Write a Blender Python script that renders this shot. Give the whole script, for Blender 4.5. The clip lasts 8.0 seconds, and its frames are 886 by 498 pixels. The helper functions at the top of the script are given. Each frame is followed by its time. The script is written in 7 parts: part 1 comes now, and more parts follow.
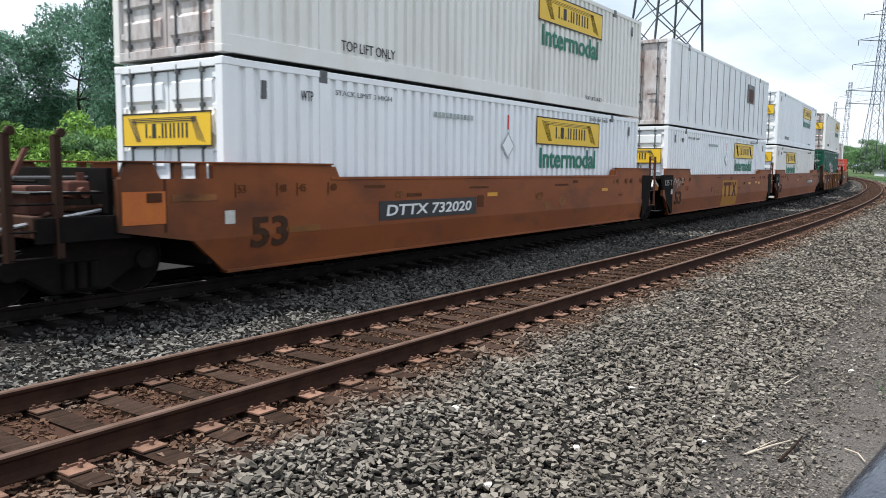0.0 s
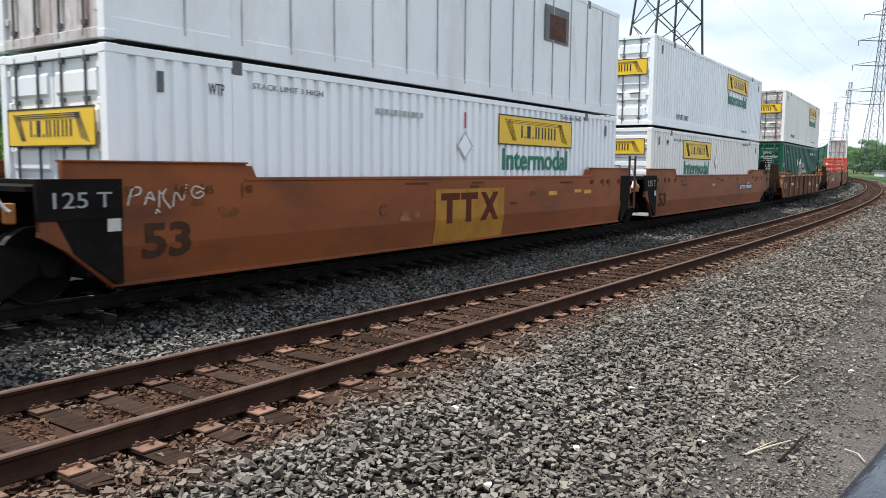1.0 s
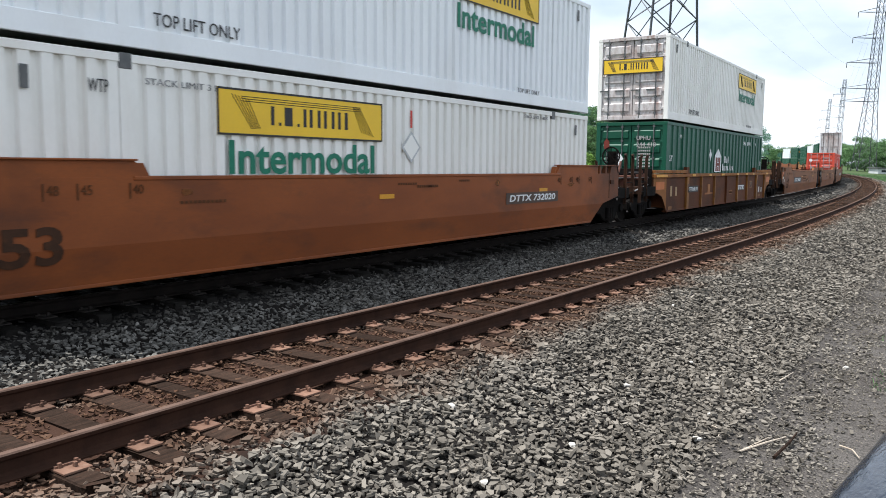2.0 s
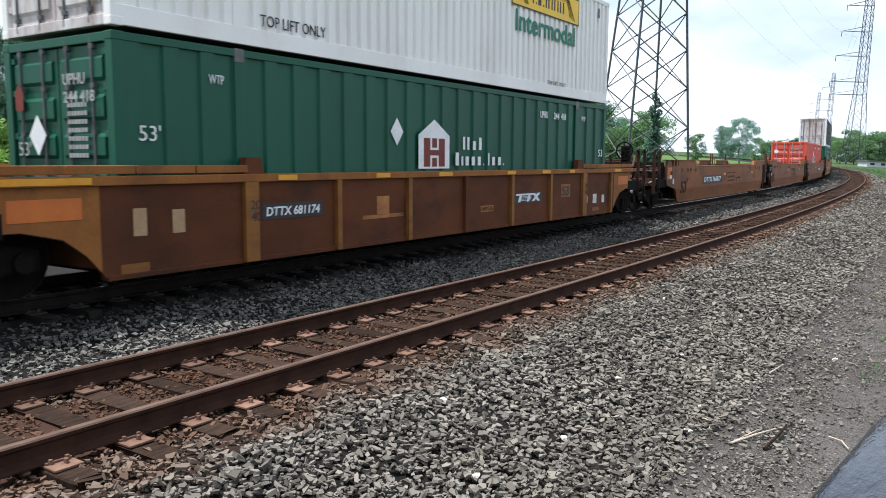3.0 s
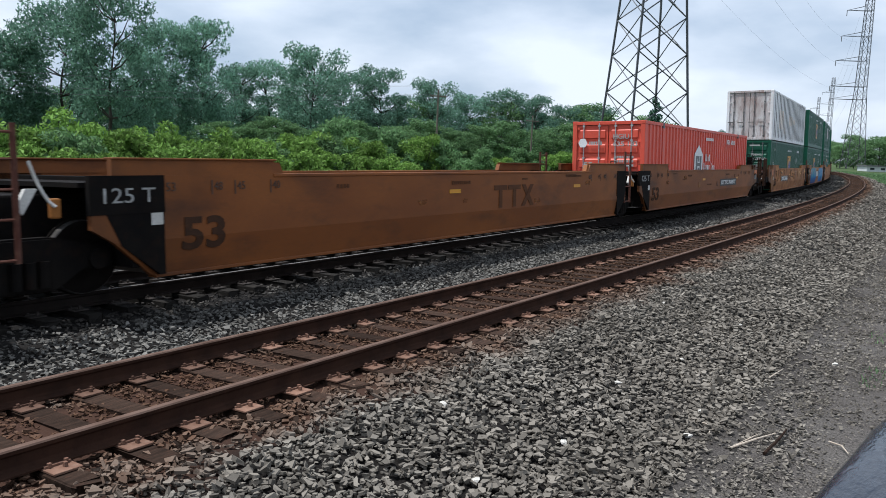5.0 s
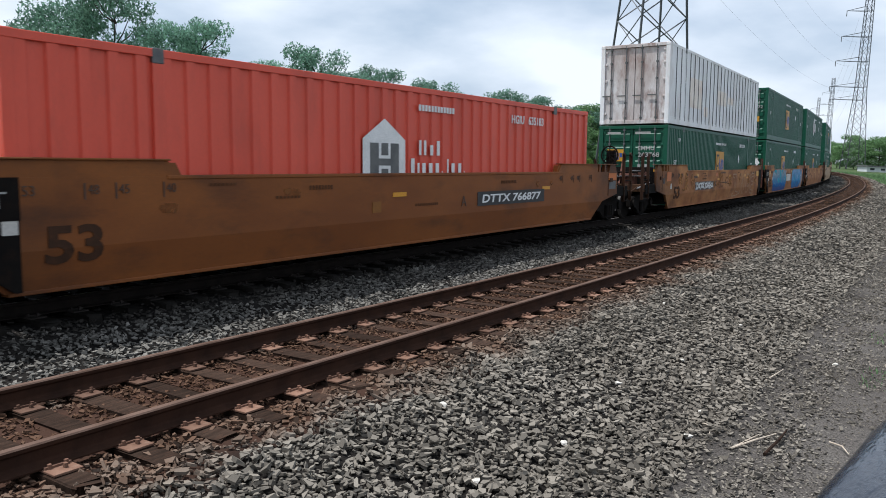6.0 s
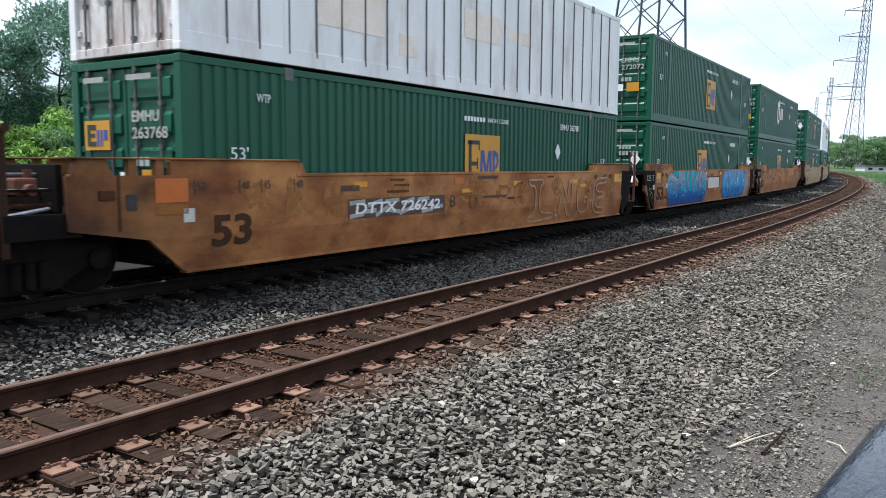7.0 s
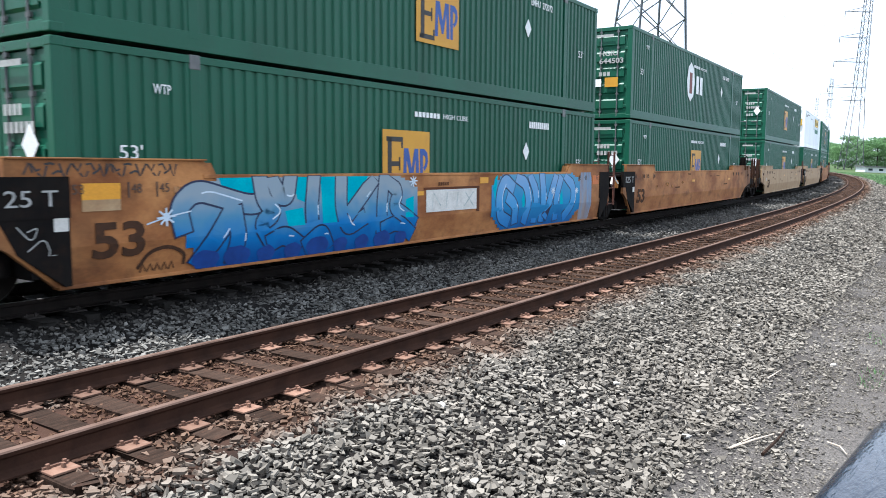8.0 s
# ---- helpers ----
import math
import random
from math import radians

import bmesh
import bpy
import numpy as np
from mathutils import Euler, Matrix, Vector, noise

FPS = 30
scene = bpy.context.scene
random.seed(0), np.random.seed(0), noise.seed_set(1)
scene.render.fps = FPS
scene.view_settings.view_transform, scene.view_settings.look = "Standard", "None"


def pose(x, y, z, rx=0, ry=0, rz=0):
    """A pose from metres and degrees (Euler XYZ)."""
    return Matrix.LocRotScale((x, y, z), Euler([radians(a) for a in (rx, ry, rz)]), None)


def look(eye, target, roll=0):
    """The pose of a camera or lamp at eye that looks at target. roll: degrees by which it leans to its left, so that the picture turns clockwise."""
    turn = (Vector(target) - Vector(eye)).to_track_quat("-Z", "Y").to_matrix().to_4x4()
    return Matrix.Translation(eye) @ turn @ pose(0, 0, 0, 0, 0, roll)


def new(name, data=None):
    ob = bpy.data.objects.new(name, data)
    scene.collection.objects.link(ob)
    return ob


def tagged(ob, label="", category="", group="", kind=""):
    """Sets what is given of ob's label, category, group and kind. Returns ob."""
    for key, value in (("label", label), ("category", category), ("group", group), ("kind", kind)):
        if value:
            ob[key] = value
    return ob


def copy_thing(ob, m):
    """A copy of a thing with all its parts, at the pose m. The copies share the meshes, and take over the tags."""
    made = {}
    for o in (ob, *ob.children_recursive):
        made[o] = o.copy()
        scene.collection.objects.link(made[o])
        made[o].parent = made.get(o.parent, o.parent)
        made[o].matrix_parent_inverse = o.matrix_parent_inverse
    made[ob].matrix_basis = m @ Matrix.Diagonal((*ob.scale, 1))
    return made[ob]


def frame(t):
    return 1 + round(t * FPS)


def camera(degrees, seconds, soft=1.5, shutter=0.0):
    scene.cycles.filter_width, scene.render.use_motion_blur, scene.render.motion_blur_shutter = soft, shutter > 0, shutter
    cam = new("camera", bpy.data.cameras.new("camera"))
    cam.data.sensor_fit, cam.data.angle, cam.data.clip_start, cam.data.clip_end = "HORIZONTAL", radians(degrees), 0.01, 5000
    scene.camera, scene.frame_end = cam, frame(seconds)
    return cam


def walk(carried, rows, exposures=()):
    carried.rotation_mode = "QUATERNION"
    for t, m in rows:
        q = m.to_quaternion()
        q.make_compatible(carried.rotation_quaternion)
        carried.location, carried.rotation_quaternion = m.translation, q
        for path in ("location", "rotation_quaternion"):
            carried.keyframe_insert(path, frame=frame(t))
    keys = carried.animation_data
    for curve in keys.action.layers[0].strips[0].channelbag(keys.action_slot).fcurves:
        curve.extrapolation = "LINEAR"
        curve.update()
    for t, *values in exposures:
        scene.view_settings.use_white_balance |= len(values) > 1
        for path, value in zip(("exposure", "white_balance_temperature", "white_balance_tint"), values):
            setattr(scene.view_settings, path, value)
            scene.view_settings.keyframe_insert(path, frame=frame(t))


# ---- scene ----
# ---- the line of the tracks: one curve of constant radius, bending away ----
RADIUS, HEADING = 804.058, 0.974883
CENTRE = Vector((-665.467, 461.726, 0.0))
CANT = 0.0435            # cross slope of both tracks: the outer rail is the higher
SPACING = 4.459          # between the two tracks


def trk(s, off, z=0.0):
    """A point s metres along the near track, off metres to its far side."""
    a = HEADING - math.pi / 2 + s / RADIUS
    return Vector((CENTRE.x + (RADIUS - off) * math.cos(a), CENTRE.y + (RADIUS - off) * math.sin(a), z))


def trk_pose(s, off, z=0.0, cant=CANT):
    return Matrix.Translation(trk(s, off, z)) @ Matrix.Rotation(HEADING + s / RADIUS, 4, "Z") @ Matrix.Rotation(-math.atan(cant), 4, "X")


def gone(t):
    """How far the train has run at t seconds."""
    return 20.966 * t + 0.01753 * t * t


# ---- camera ----
cam = camera(58.88, 8.0, soft=0.9, shutter=0.05)
EYE = (0.0, 0.0, 2.192)
walk(cam, [(t, pose(*EYE, 90 + p, r, y)) for t, y, p, r in (
    (0.0, 0.986, -7.298, -2.569), (0.5, 0.984, -7.290, -2.593), (1.0, 0.984, -7.290, -2.593), (1.5, 0.966, -7.294, -2.596),
    (1.7, 0.93, -7.30, -2.59), (2.8, -0.22, -7.98, -2.28), (3.0, -0.007, -7.826, -2.35), (3.5, -0.051, -7.737, -2.456),
    (4.0, -0.003, -7.647, -2.469), (4.5, 0.0, -7.588, -2.474), (6.0, 0.003, -7.495, -2.42), (6.5, -0.02, -7.506, -2.433),
    (7.0, -0.114, -7.546, -2.474), (7.5, -0.033, -7.292, -2.486), (8.0, -0.099, -7.490, -2.476))],
    exposures=[(t, 0.62 + e, k, 10) for t, e, k in (
        (0.0, 0.0, 6300), (1.7, 0.02, 6300), (3.0, 0.05, 6100), (3.5, 0.05, 6100), (4.0, -0.32, 6000), (4.5, -0.45, 5950), (6.0, -0.38, 6150), (6.5, -0.24, 6150), (7.0, 0.10, 6050), (7.5, 0.42, 5950), (8.0, 0.70, 5930))])

# ---- world and sun: broken bright cloud, the sun high behind the train, a little to the rear ----
SUN_AZ, SUN_EL = radians(179.6), radians(68.4)     # azimuth anticlockwise from +x
world = bpy.data.worlds.new("sky")
scene.world = world
world.use_nodes = True
wn, wl = world.node_tree.nodes, world.node_tree.links
wn.clear()
w_out = wn.new("ShaderNodeOutputWorld")
w_bg = wn.new("ShaderNodeBackground")
w_bg.inputs["Strength"].default_value = 0.105
sky = wn.new("ShaderNodeTexSky")
sky.sky_type, sky.sun_disc = "NISHITA", False
sky.sun_elevation, sky.sun_rotation = SUN_EL, math.pi / 2 - SUN_AZ
sky.dust_density, sky.air_density = 2.0, 1.0
w_co = wn.new("ShaderNodeTexCoord")
w_map = wn.new("ShaderNodeMapping")
w_map.inputs["Scale"].default_value = (1.0, 1.0, 2.6)
w_map.inputs["Location"].default_value = (0.3, 0.1, 0.0)
w_noise = wn.new("ShaderNodeTexNoise")
w_noise.inputs["Scale"].default_value, w_noise.inputs["Detail"].default_value, w_noise.inputs["Roughness"].default_value = 2.6, 7.0, 0.5
w_ramp = wn.new("ShaderNodeValToRGB")
w_ramp.color_ramp.elements[0].position, w_ramp.color_ramp.elements[1].position = 0.36, 0.60
w_ramp.color_ramp.elements[0].color, w_ramp.color_ramp.elements[1].color = (4.1, 5.0, 6.1, 1), (8.6, 9.0, 9.5, 1)
w_mix = wn.new("ShaderNodeMix")
w_mix.data_type = "RGBA"
w_mix.inputs["Factor"].default_value = 0.86
wl.new(w_co.outputs["Generated"], w_map.inputs["Vector"])
wl.new(w_map.outputs["Vector"], w_noise.inputs["Vector"])
wl.new(w_noise.outputs["Fac"], w_ramp.inputs["Fac"])
wl.new(sky.outputs["Color"], w_mix.inputs[6])
wl.new(w_ramp.outputs["Color"], w_mix.inputs[7])
wl.new(w_mix.outputs[2], w_bg.inputs["Color"])
wl.new(w_bg.outputs["Background"], w_out.inputs["Surface"])

sun = new("sun", bpy.data.lights.new("sun", "SUN"))
sun.data.energy, sun.data.angle, sun.data.color = 5.0, radians(1.0), (1.0, 0.96, 0.9)
sun.matrix_basis = look(Vector((math.cos(SUN_AZ) * math.cos(SUN_EL), math.sin(SUN_AZ) * math.cos(SUN_EL), math.sin(SUN_EL))) * 60, (0, 0, 0))

# ---- materials ----
def surface(name, a, b, scale=3.0, rough=0.6, metal=0.0, bump=0.15, fine=60.0, dirt=None, dirt_amount=0.5, stretch=(1, 1, 1), islands=0.0, objects=0.0, gloss=0.3, grain_amount=0.10, leafy=0.0):
    """Two colours mixed by broad noise, a fine grain with relief, and dirt in patches or streaks."""
    m = bpy.data.materials.new(name)
    m.use_nodes = True
    n, l = m.node_tree.nodes, m.node_tree.links
    p = n["Principled BSDF"]
    p.inputs["Roughness"].default_value, p.inputs["Metallic"].default_value = rough, metal
    p.inputs["Specular IOR Level"].default_value = gloss
    co = n.new("ShaderNodeTexCoord")
    mp = n.new("ShaderNodeMapping")
    mp.inputs["Scale"].default_value = stretch
    l.new(co.outputs["Object"], mp.inputs["Vector"])

    def noise_at(sc, detail=5.0, vec=mp):
        t = n.new("ShaderNodeTexNoise")
        t.inputs["Scale"].default_value, t.inputs["Detail"].default_value, t.inputs["Roughness"].default_value = sc, detail, 0.62
        l.new(vec.outputs[0], t.inputs["Vector"])
        return t

    def mixed(kind, fac, c1, c2):
        x = n.new("ShaderNodeMix")
        x.data_type, x.blend_type = "RGBA", kind
        for socket, v in ((x.inputs["Factor"], fac), (x.inputs[6], c1), (x.inputs[7], c2)):
            if hasattr(v, "links"):
                l.new(v, socket)
            else:
                socket.default_value = v if isinstance(v, float) else (*v, 1)
        return x.outputs[2]

    def ramp(src, lo, hi, v0=0.0, v1=1.0):
        r = n.new("ShaderNodeMapRange")
        r.inputs["From Min"].default_value, r.inputs["From Max"].default_value = lo, hi
        r.inputs["To Min"].default_value, r.inputs["To Max"].default_value = v0, v1
        l.new(src, r.inputs["Value"])
        return r.outputs["Result"]

    broad, grain = noise_at(scale), noise_at(fine, 3.0)
    col = mixed("MIX", ramp(broad.outputs["Fac"], 0.36, 0.64), a, b)
    if dirt:
        d = noise_at(scale * 2.3, 8.0)
        col = mixed("MIX", ramp(d.outputs["Fac"], 0.52, 0.74, 0.0, dirt_amount), col, dirt)
    g = ramp(grain.outputs["Fac"], 0.3, 0.7, 1 - grain_amount, 1 + grain_amount)
    col = mixed("MULTIPLY", 1.0, col, g)
    for amount, node, socket in ((islands, "ShaderNodeNewGeometry", "Random Per Island"), (objects, "ShaderNodeObjectInfo", "Random")):
        if amount:
            col = mixed("MULTIPLY", 1.0, col, ramp(n.new(node).outputs[socket], 0, 1, 1 - amount, 1 + amount))
    l.new(col, p.inputs["Base Color"])
    if bump:
        bp = n.new("ShaderNodeBump")
        bp.inputs["Strength"].default_value, bp.inputs["Distance"].default_value = bump, 0.01
        l.new(grain.outputs["Fac"], bp.inputs["Height"])
        l.new(bp.outputs["Normal"], p.inputs["Normal"])
        l.new(ramp(grain.outputs["Fac"], 0.3, 0.7, rough - 0.08, min(1.0, rough + 0.08)), p.inputs["Roughness"])
    if leafy:
        tr, mx = n.new("ShaderNodeBsdfTranslucent"), n.new("ShaderNodeMixShader")
        mx.inputs["Fac"].default_value = leafy
        l.new(col, tr.inputs["Color"])
        l.new(p.outputs[0], mx.inputs[1])
        l.new(tr.outputs[0], mx.inputs[2])
        l.new(mx.outputs[0], n["Material Output"].inputs["Surface"])
    return m


def rust_and_shade_by_offset(m, bands):
    """Tints a static material by its distance from the near track's centre line: rust and oil along the rails, and
    painted shade by the train and between stones.
    """
    n, l = m.node_tree.nodes, m.node_tree.links
    p = n["Principled BSDF"]
    src = p.inputs["Base Color"].links[0].from_socket
    co = n.new("ShaderNodeTexCoord")
    flat = n.new("ShaderNodeVectorMath")
    flat.operation = "MULTIPLY"
    flat.inputs[1].default_value = (1, 1, 0)
    dist = n.new("ShaderNodeVectorMath")
    dist.operation = "DISTANCE"
    dist.inputs[1].default_value = CENTRE
    l.new(co.outputs["Object"], flat.inputs[0])
    l.new(flat.outputs[0], dist.inputs[0])
    wob = n.new("ShaderNodeTexNoise")
    wob.inputs["Scale"].default_value, wob.inputs["Detail"].default_value = 1.3, 6.0
    l.new(co.outputs["Object"], wob.inputs["Vector"])
    off = n.new("ShaderNodeMath")
    off.operation = "SUBTRACT"
    off.inputs[0].default_value = RADIUS
    l.new(dist.outputs["Value"], off.inputs[1])
    wm = n.new("ShaderNodeMath")
    wm.operation = "MULTIPLY_ADD"
    wm.inputs[1].default_value = 1.6
    l.new(wob.outputs["Fac"], wm.inputs[0])
    l.new(off.outputs[0], wm.inputs[2])
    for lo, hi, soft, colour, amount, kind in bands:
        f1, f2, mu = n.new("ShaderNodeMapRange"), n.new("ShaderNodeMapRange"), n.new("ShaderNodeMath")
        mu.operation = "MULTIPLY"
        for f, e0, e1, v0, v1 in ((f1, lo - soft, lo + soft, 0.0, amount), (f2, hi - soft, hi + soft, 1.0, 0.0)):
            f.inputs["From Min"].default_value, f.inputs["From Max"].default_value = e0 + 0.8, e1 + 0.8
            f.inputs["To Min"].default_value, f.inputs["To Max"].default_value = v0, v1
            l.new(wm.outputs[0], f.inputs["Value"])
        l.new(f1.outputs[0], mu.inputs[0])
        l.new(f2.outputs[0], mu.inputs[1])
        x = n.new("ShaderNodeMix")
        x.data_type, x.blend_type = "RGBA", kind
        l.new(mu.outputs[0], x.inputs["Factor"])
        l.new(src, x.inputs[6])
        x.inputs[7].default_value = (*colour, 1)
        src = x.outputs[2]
    l.new(src, p.inputs["Base Color"])
    return m


M = {}


def sooted_ends(m):
    """Black grime blown over the ends of a car, in blotches, along the car's own length."""
    n, l = m.node_tree.nodes, m.node_tree.links
    p = n["Principled BSDF"]
    src = p.inputs["Base Color"].links[0].from_socket
    co, sep, ns = n.new("ShaderNodeTexCoord"), n.new("ShaderNodeSeparateXYZ"), n.new("ShaderNodeTexNoise")
    ns.inputs["Scale"].default_value, ns.inputs["Detail"].default_value = 1.6, 7.0
    l.new(co.outputs["Object"], sep.inputs[0])
    l.new(co.outputs["Object"], ns.inputs["Vector"])
    far, absolute, add, rng = n.new("ShaderNodeMath"), n.new("ShaderNodeMath"), n.new("ShaderNodeMath"), n.new("ShaderNodeMapRange")
    far.operation, absolute.operation, add.operation = "SUBTRACT", "ABSOLUTE", "MULTIPLY_ADD"
    far.inputs[1].default_value, add.inputs[1].default_value = 8.08, 5.0
    l.new(sep.outputs["X"], far.inputs[0])
    l.new(far.outputs[0], absolute.inputs[0])
    l.new(ns.outputs["Fac"], add.inputs[0])
    l.new(absolute.outputs[0], add.inputs[2])
    rng.inputs["From Min"].default_value, rng.inputs["From Max"].default_value, rng.inputs["To Max"].default_value = 9.6, 13.0, 0.85
    l.new(add.outputs[0], rng.inputs["Value"])
    x = n.new("ShaderNodeMix")
    x.data_type = "RGBA"
    l.new(rng.outputs[0], x.inputs["Factor"])
    l.new(src, x.inputs[6])
    x.inputs[7].default_value = (0.022, 0.013, 0.009, 1)
    l.new(x.outputs[2], p.inputs["Base Color"])


M["white"] = surface("white_container_paint", (0.76, 0.78, 0.81), (0.82, 0.84, 0.86), 0.4, 0.42, 0, 0.02, 40, (0.58, 0.54, 0.48), 0.25, (1, 1, 0.3), grain_amount=0.02)
M["white_old"] = surface("weathered_white_paint", (0.72, 0.74, 0.77), (0.80, 0.81, 0.82), 0.5, 0.5, 0, 0.03, 40, (0.52, 0.42, 0.35), 0.45, (1, 1, 0.35), grain_amount=0.03)
M["grimy"] = surface("rust_streaked_white_doors", (0.36, 0.29, 0.27), (0.62, 0.60, 0.60), 1.6, 0.6, 0, 0.06, 40, (0.17, 0.075, 0.05), 0.9, (1, 1, 0.4), grain_amount=0.06)
M["green"] = surface("green_container_paint", (0.0035, 0.060, 0.033), (0.0052, 0.075, 0.042), 0.5, 0.45, 0, 0.03, 40, (0.015, 0.042, 0.028), 0.4, (1, 1, 0.35), gloss=0.28, grain_amount=0.05)
M["red"] = surface("red_container_paint", (0.56, 0.068, 0.038), (0.64, 0.088, 0.052), 0.6, 0.45, 0, 0.03, 40, (0.32, 0.06, 0.04), 0.4, (1, 1, 0.35), gloss=0.35, grain_amount=0.04)
M["rust_orange"] = surface("faded_orange_brown_paint", (0.250, 0.069, 0.016), (0.175, 0.047, 0.012), 0.55, 0.60, 0, 0.08, 30, (0.080, 0.029, 0.014), 0.85, (0.45, 1, 1.2), gloss=0.25, grain_amount=0.08)
M["ochre"] = surface("faded_ochre_paint", (0.232, 0.077, 0.017), (0.160, 0.050, 0.012), 0.55, 0.60, 0, 0.08, 30, (0.070, 0.027, 0.012), 0.9, (0.45, 1, 1.2), gloss=0.24, grain_amount=0.08)
M["tan"] = surface("weathered_tan_paint", (0.410, 0.185, 0.066), (0.190, 0.066, 0.021), 1.1, 0.65, 0, 0.08, 30, (0.085, 0.032, 0.015), 0.8, (0.6, 1, 1.0), gloss=0.18, grain_amount=0.10)
M["cream"] = surface("aged_cream_paint", (0.73, 0.715, 0.68), (0.79, 0.78, 0.75), 0.4, 0.5, 0, 0.02, 40, (0.55, 0.49, 0.42), 0.35, (1, 1, 0.3), grain_amount=0.02)
# tie and plate under the train: its shade is mixed into their dark colour
M["tie_shaded"] = surface("oily_dusty_shaded_timber", (0.012, 0.011, 0.010), (0.020, 0.018, 0.016), 3, 0.9, 0, 0.5, 45, (0.045, 0.040, 0.035), 0.35, (1, 1, 1), 0, 0.3, gloss=0.06)
M["plate_shaded"] = surface("dusty_oily_shaded_plate", (0.024, 0.020, 0.018), (0.040, 0.034, 0.030), 6, 0.8, 0, 0.2, 60, gloss=0.15)
M["maroon"] = surface("maroon_ladder_paint", (0.070, 0.026, 0.018), (0.10, 0.042, 0.030), 4, 0.65, 0, 0.05, 40, (0.15, 0.08, 0.055), 0.6, gloss=0.15)
M["brown"] = surface("brown_rusted_panel", (0.112, 0.037, 0.014), (0.076, 0.026, 0.011), 0.8, 0.65, 0, 0.1, 30, (0.036, 0.017, 0.011), 0.75, (0.6, 1, 1.2), gloss=0.12)
M["yellow"] = surface("dusty_yellow_paint", (0.235, 0.098, 0.019), (0.150, 0.058, 0.014), 1.2, 0.6, 0, 0.1, 30, (0.085, 0.040, 0.018), 0.8, (0.5, 1, 1), gloss=0.25)
M["pale"] = surface("bleached_cream_paint", (0.364, 0.252, 0.140), (0.294, 0.182, 0.091), 1.3, 0.62, 0, 0.1, 30, (0.175, 0.084, 0.042), 0.6)
M["faint_ink"] = surface("faint_worn_lettering", (0.075, 0.030, 0.013), (0.10, 0.04, 0.016), 6, 0.7, 0, 0.02, 40, gloss=0.15)
M["peach"] = surface("sun_bleached_peach_patch", (0.72, 0.62, 0.54), (0.77, 0.70, 0.64), 1.2, 0.55, 0, 0.03, 40, (0.62, 0.48, 0.39), 0.6)
M["worn_yellow"] = surface("worn_yellow_brown_paint", (0.26, 0.105, 0.024), (0.19, 0.070, 0.020), 0.9, 0.66, 0, 0.08, 30, (0.09, 0.038, 0.018), 0.8, gloss=0.18)
M["worn_tan"] = surface("bleached_tan_rub", (0.38, 0.20, 0.095), (0.28, 0.115, 0.042), 4.0, 0.7, 0, 0.05, 30, (0.22, 0.075, 0.024), 0.9, gloss=0.12)
M["worn_sand"] = surface("rubbed_sandy_paint", (0.42, 0.205, 0.080), (0.32, 0.135, 0.045), 2.6, 0.7, 0, 0.05, 30, (0.24, 0.085, 0.028), 0.9, (0.5, 1, 1.6), gloss=0.12)
M["worn_patch"] = surface("worn_lighter_paint", (0.27, 0.105, 0.036), (0.20, 0.072, 0.024), 2.5, 0.7, 0, 0.05, 30, (0.12, 0.05, 0.024), 0.8, gloss=0.15)
# near black: grime, and the shade under the cars taken into the colour
M["steel_dark"] = surface("grimy_shade_black_steel", (0.0055, 0.005, 0.005), (0.010, 0.0085, 0.0075), 2.5, 0.8, 0, 0.2, 40, (0.022, 0.012, 0.008), 0.5, gloss=0.06)
M["frame"] = surface("dark_galvanised_fitting", (0.088, 0.092, 0.096), (0.144, 0.144, 0.144), 3, 0.5, 0.3, 0.1, 50)
M["galv"] = surface("galvanised_rod", (0.36, 0.37, 0.38), (0.48, 0.49, 0.50), 5, 0.42, 0.6, 0.05, 60)
# wheels carry the shade below the car bodies in their base colour too
M["wheel"] = surface("grimy_shade_dark_wheel", (0.006, 0.005, 0.0045), (0.011, 0.009, 0.008), 4, 0.85, 0.0, 0.1, 60, gloss=0.05)
M["tread"] = surface("worn_wheel_tread", (0.05, 0.047, 0.044), (0.08, 0.075, 0.07), 8, 0.45, 0.4, 0.02, 60)
M["panel_yellow"] = surface("faded_yellow_panel", (0.38, 0.185, 0.026), (0.31, 0.135, 0.022), 1.4, 0.6, 0, 0.05, 40, (0.20, 0.075, 0.02), 0.6, gloss=0.15)
M["sign_ochre"] = surface("weathered_ochre_panel", (0.52, 0.26, 0.022), (0.46, 0.22, 0.022), 1.0, 0.5, 0, 0.02, 40, (0.36, 0.17, 0.03), 0.5, grain_amount=0.05)
M["sign_yellow"] = surface("yellow_sign_vinyl", (0.78, 0.50, 0.028), (0.72, 0.45, 0.03), 1.0, 0.45, 0, 0.02, 40, grain_amount=0.03)
M["ink"] = surface("black_lettering", (0.022, 0.022, 0.025), (0.035, 0.033, 0.033), 6, 0.55, 0, 0.02, 40)
M["grey_ink"] = surface("rubbed_grey_stencil", (0.10, 0.10, 0.105), (0.24, 0.24, 0.245), 9, 0.6, 0, 0.02, 40)
M["green_grey_ink"] = surface("faded_green_grey_stencil", (0.26, 0.31, 0.30), (0.42, 0.46, 0.45), 9, 0.6, 0, 0.02, 40)
M["ink_brown"] = surface("faded_dark_lettering", (0.055, 0.038, 0.030), (0.085, 0.05, 0.036), 6, 0.65, 0, 0.02, 40)
M["ink_green"] = surface("green_lettering", (0.008, 0.14, 0.085), (0.010, 0.17, 0.10), 6, 0.5, 0, 0.02, 40)
M["ink_white"] = surface("white_lettering", (0.62, 0.63, 0.63), (0.72, 0.72, 0.72), 5, 0.55, 0, 0.02, 40)
M["data_card"] = surface("dusty_white_card", (0.46, 0.45, 0.42), (0.56, 0.55, 0.52), 5, 0.6, 0, 0.02, 40)
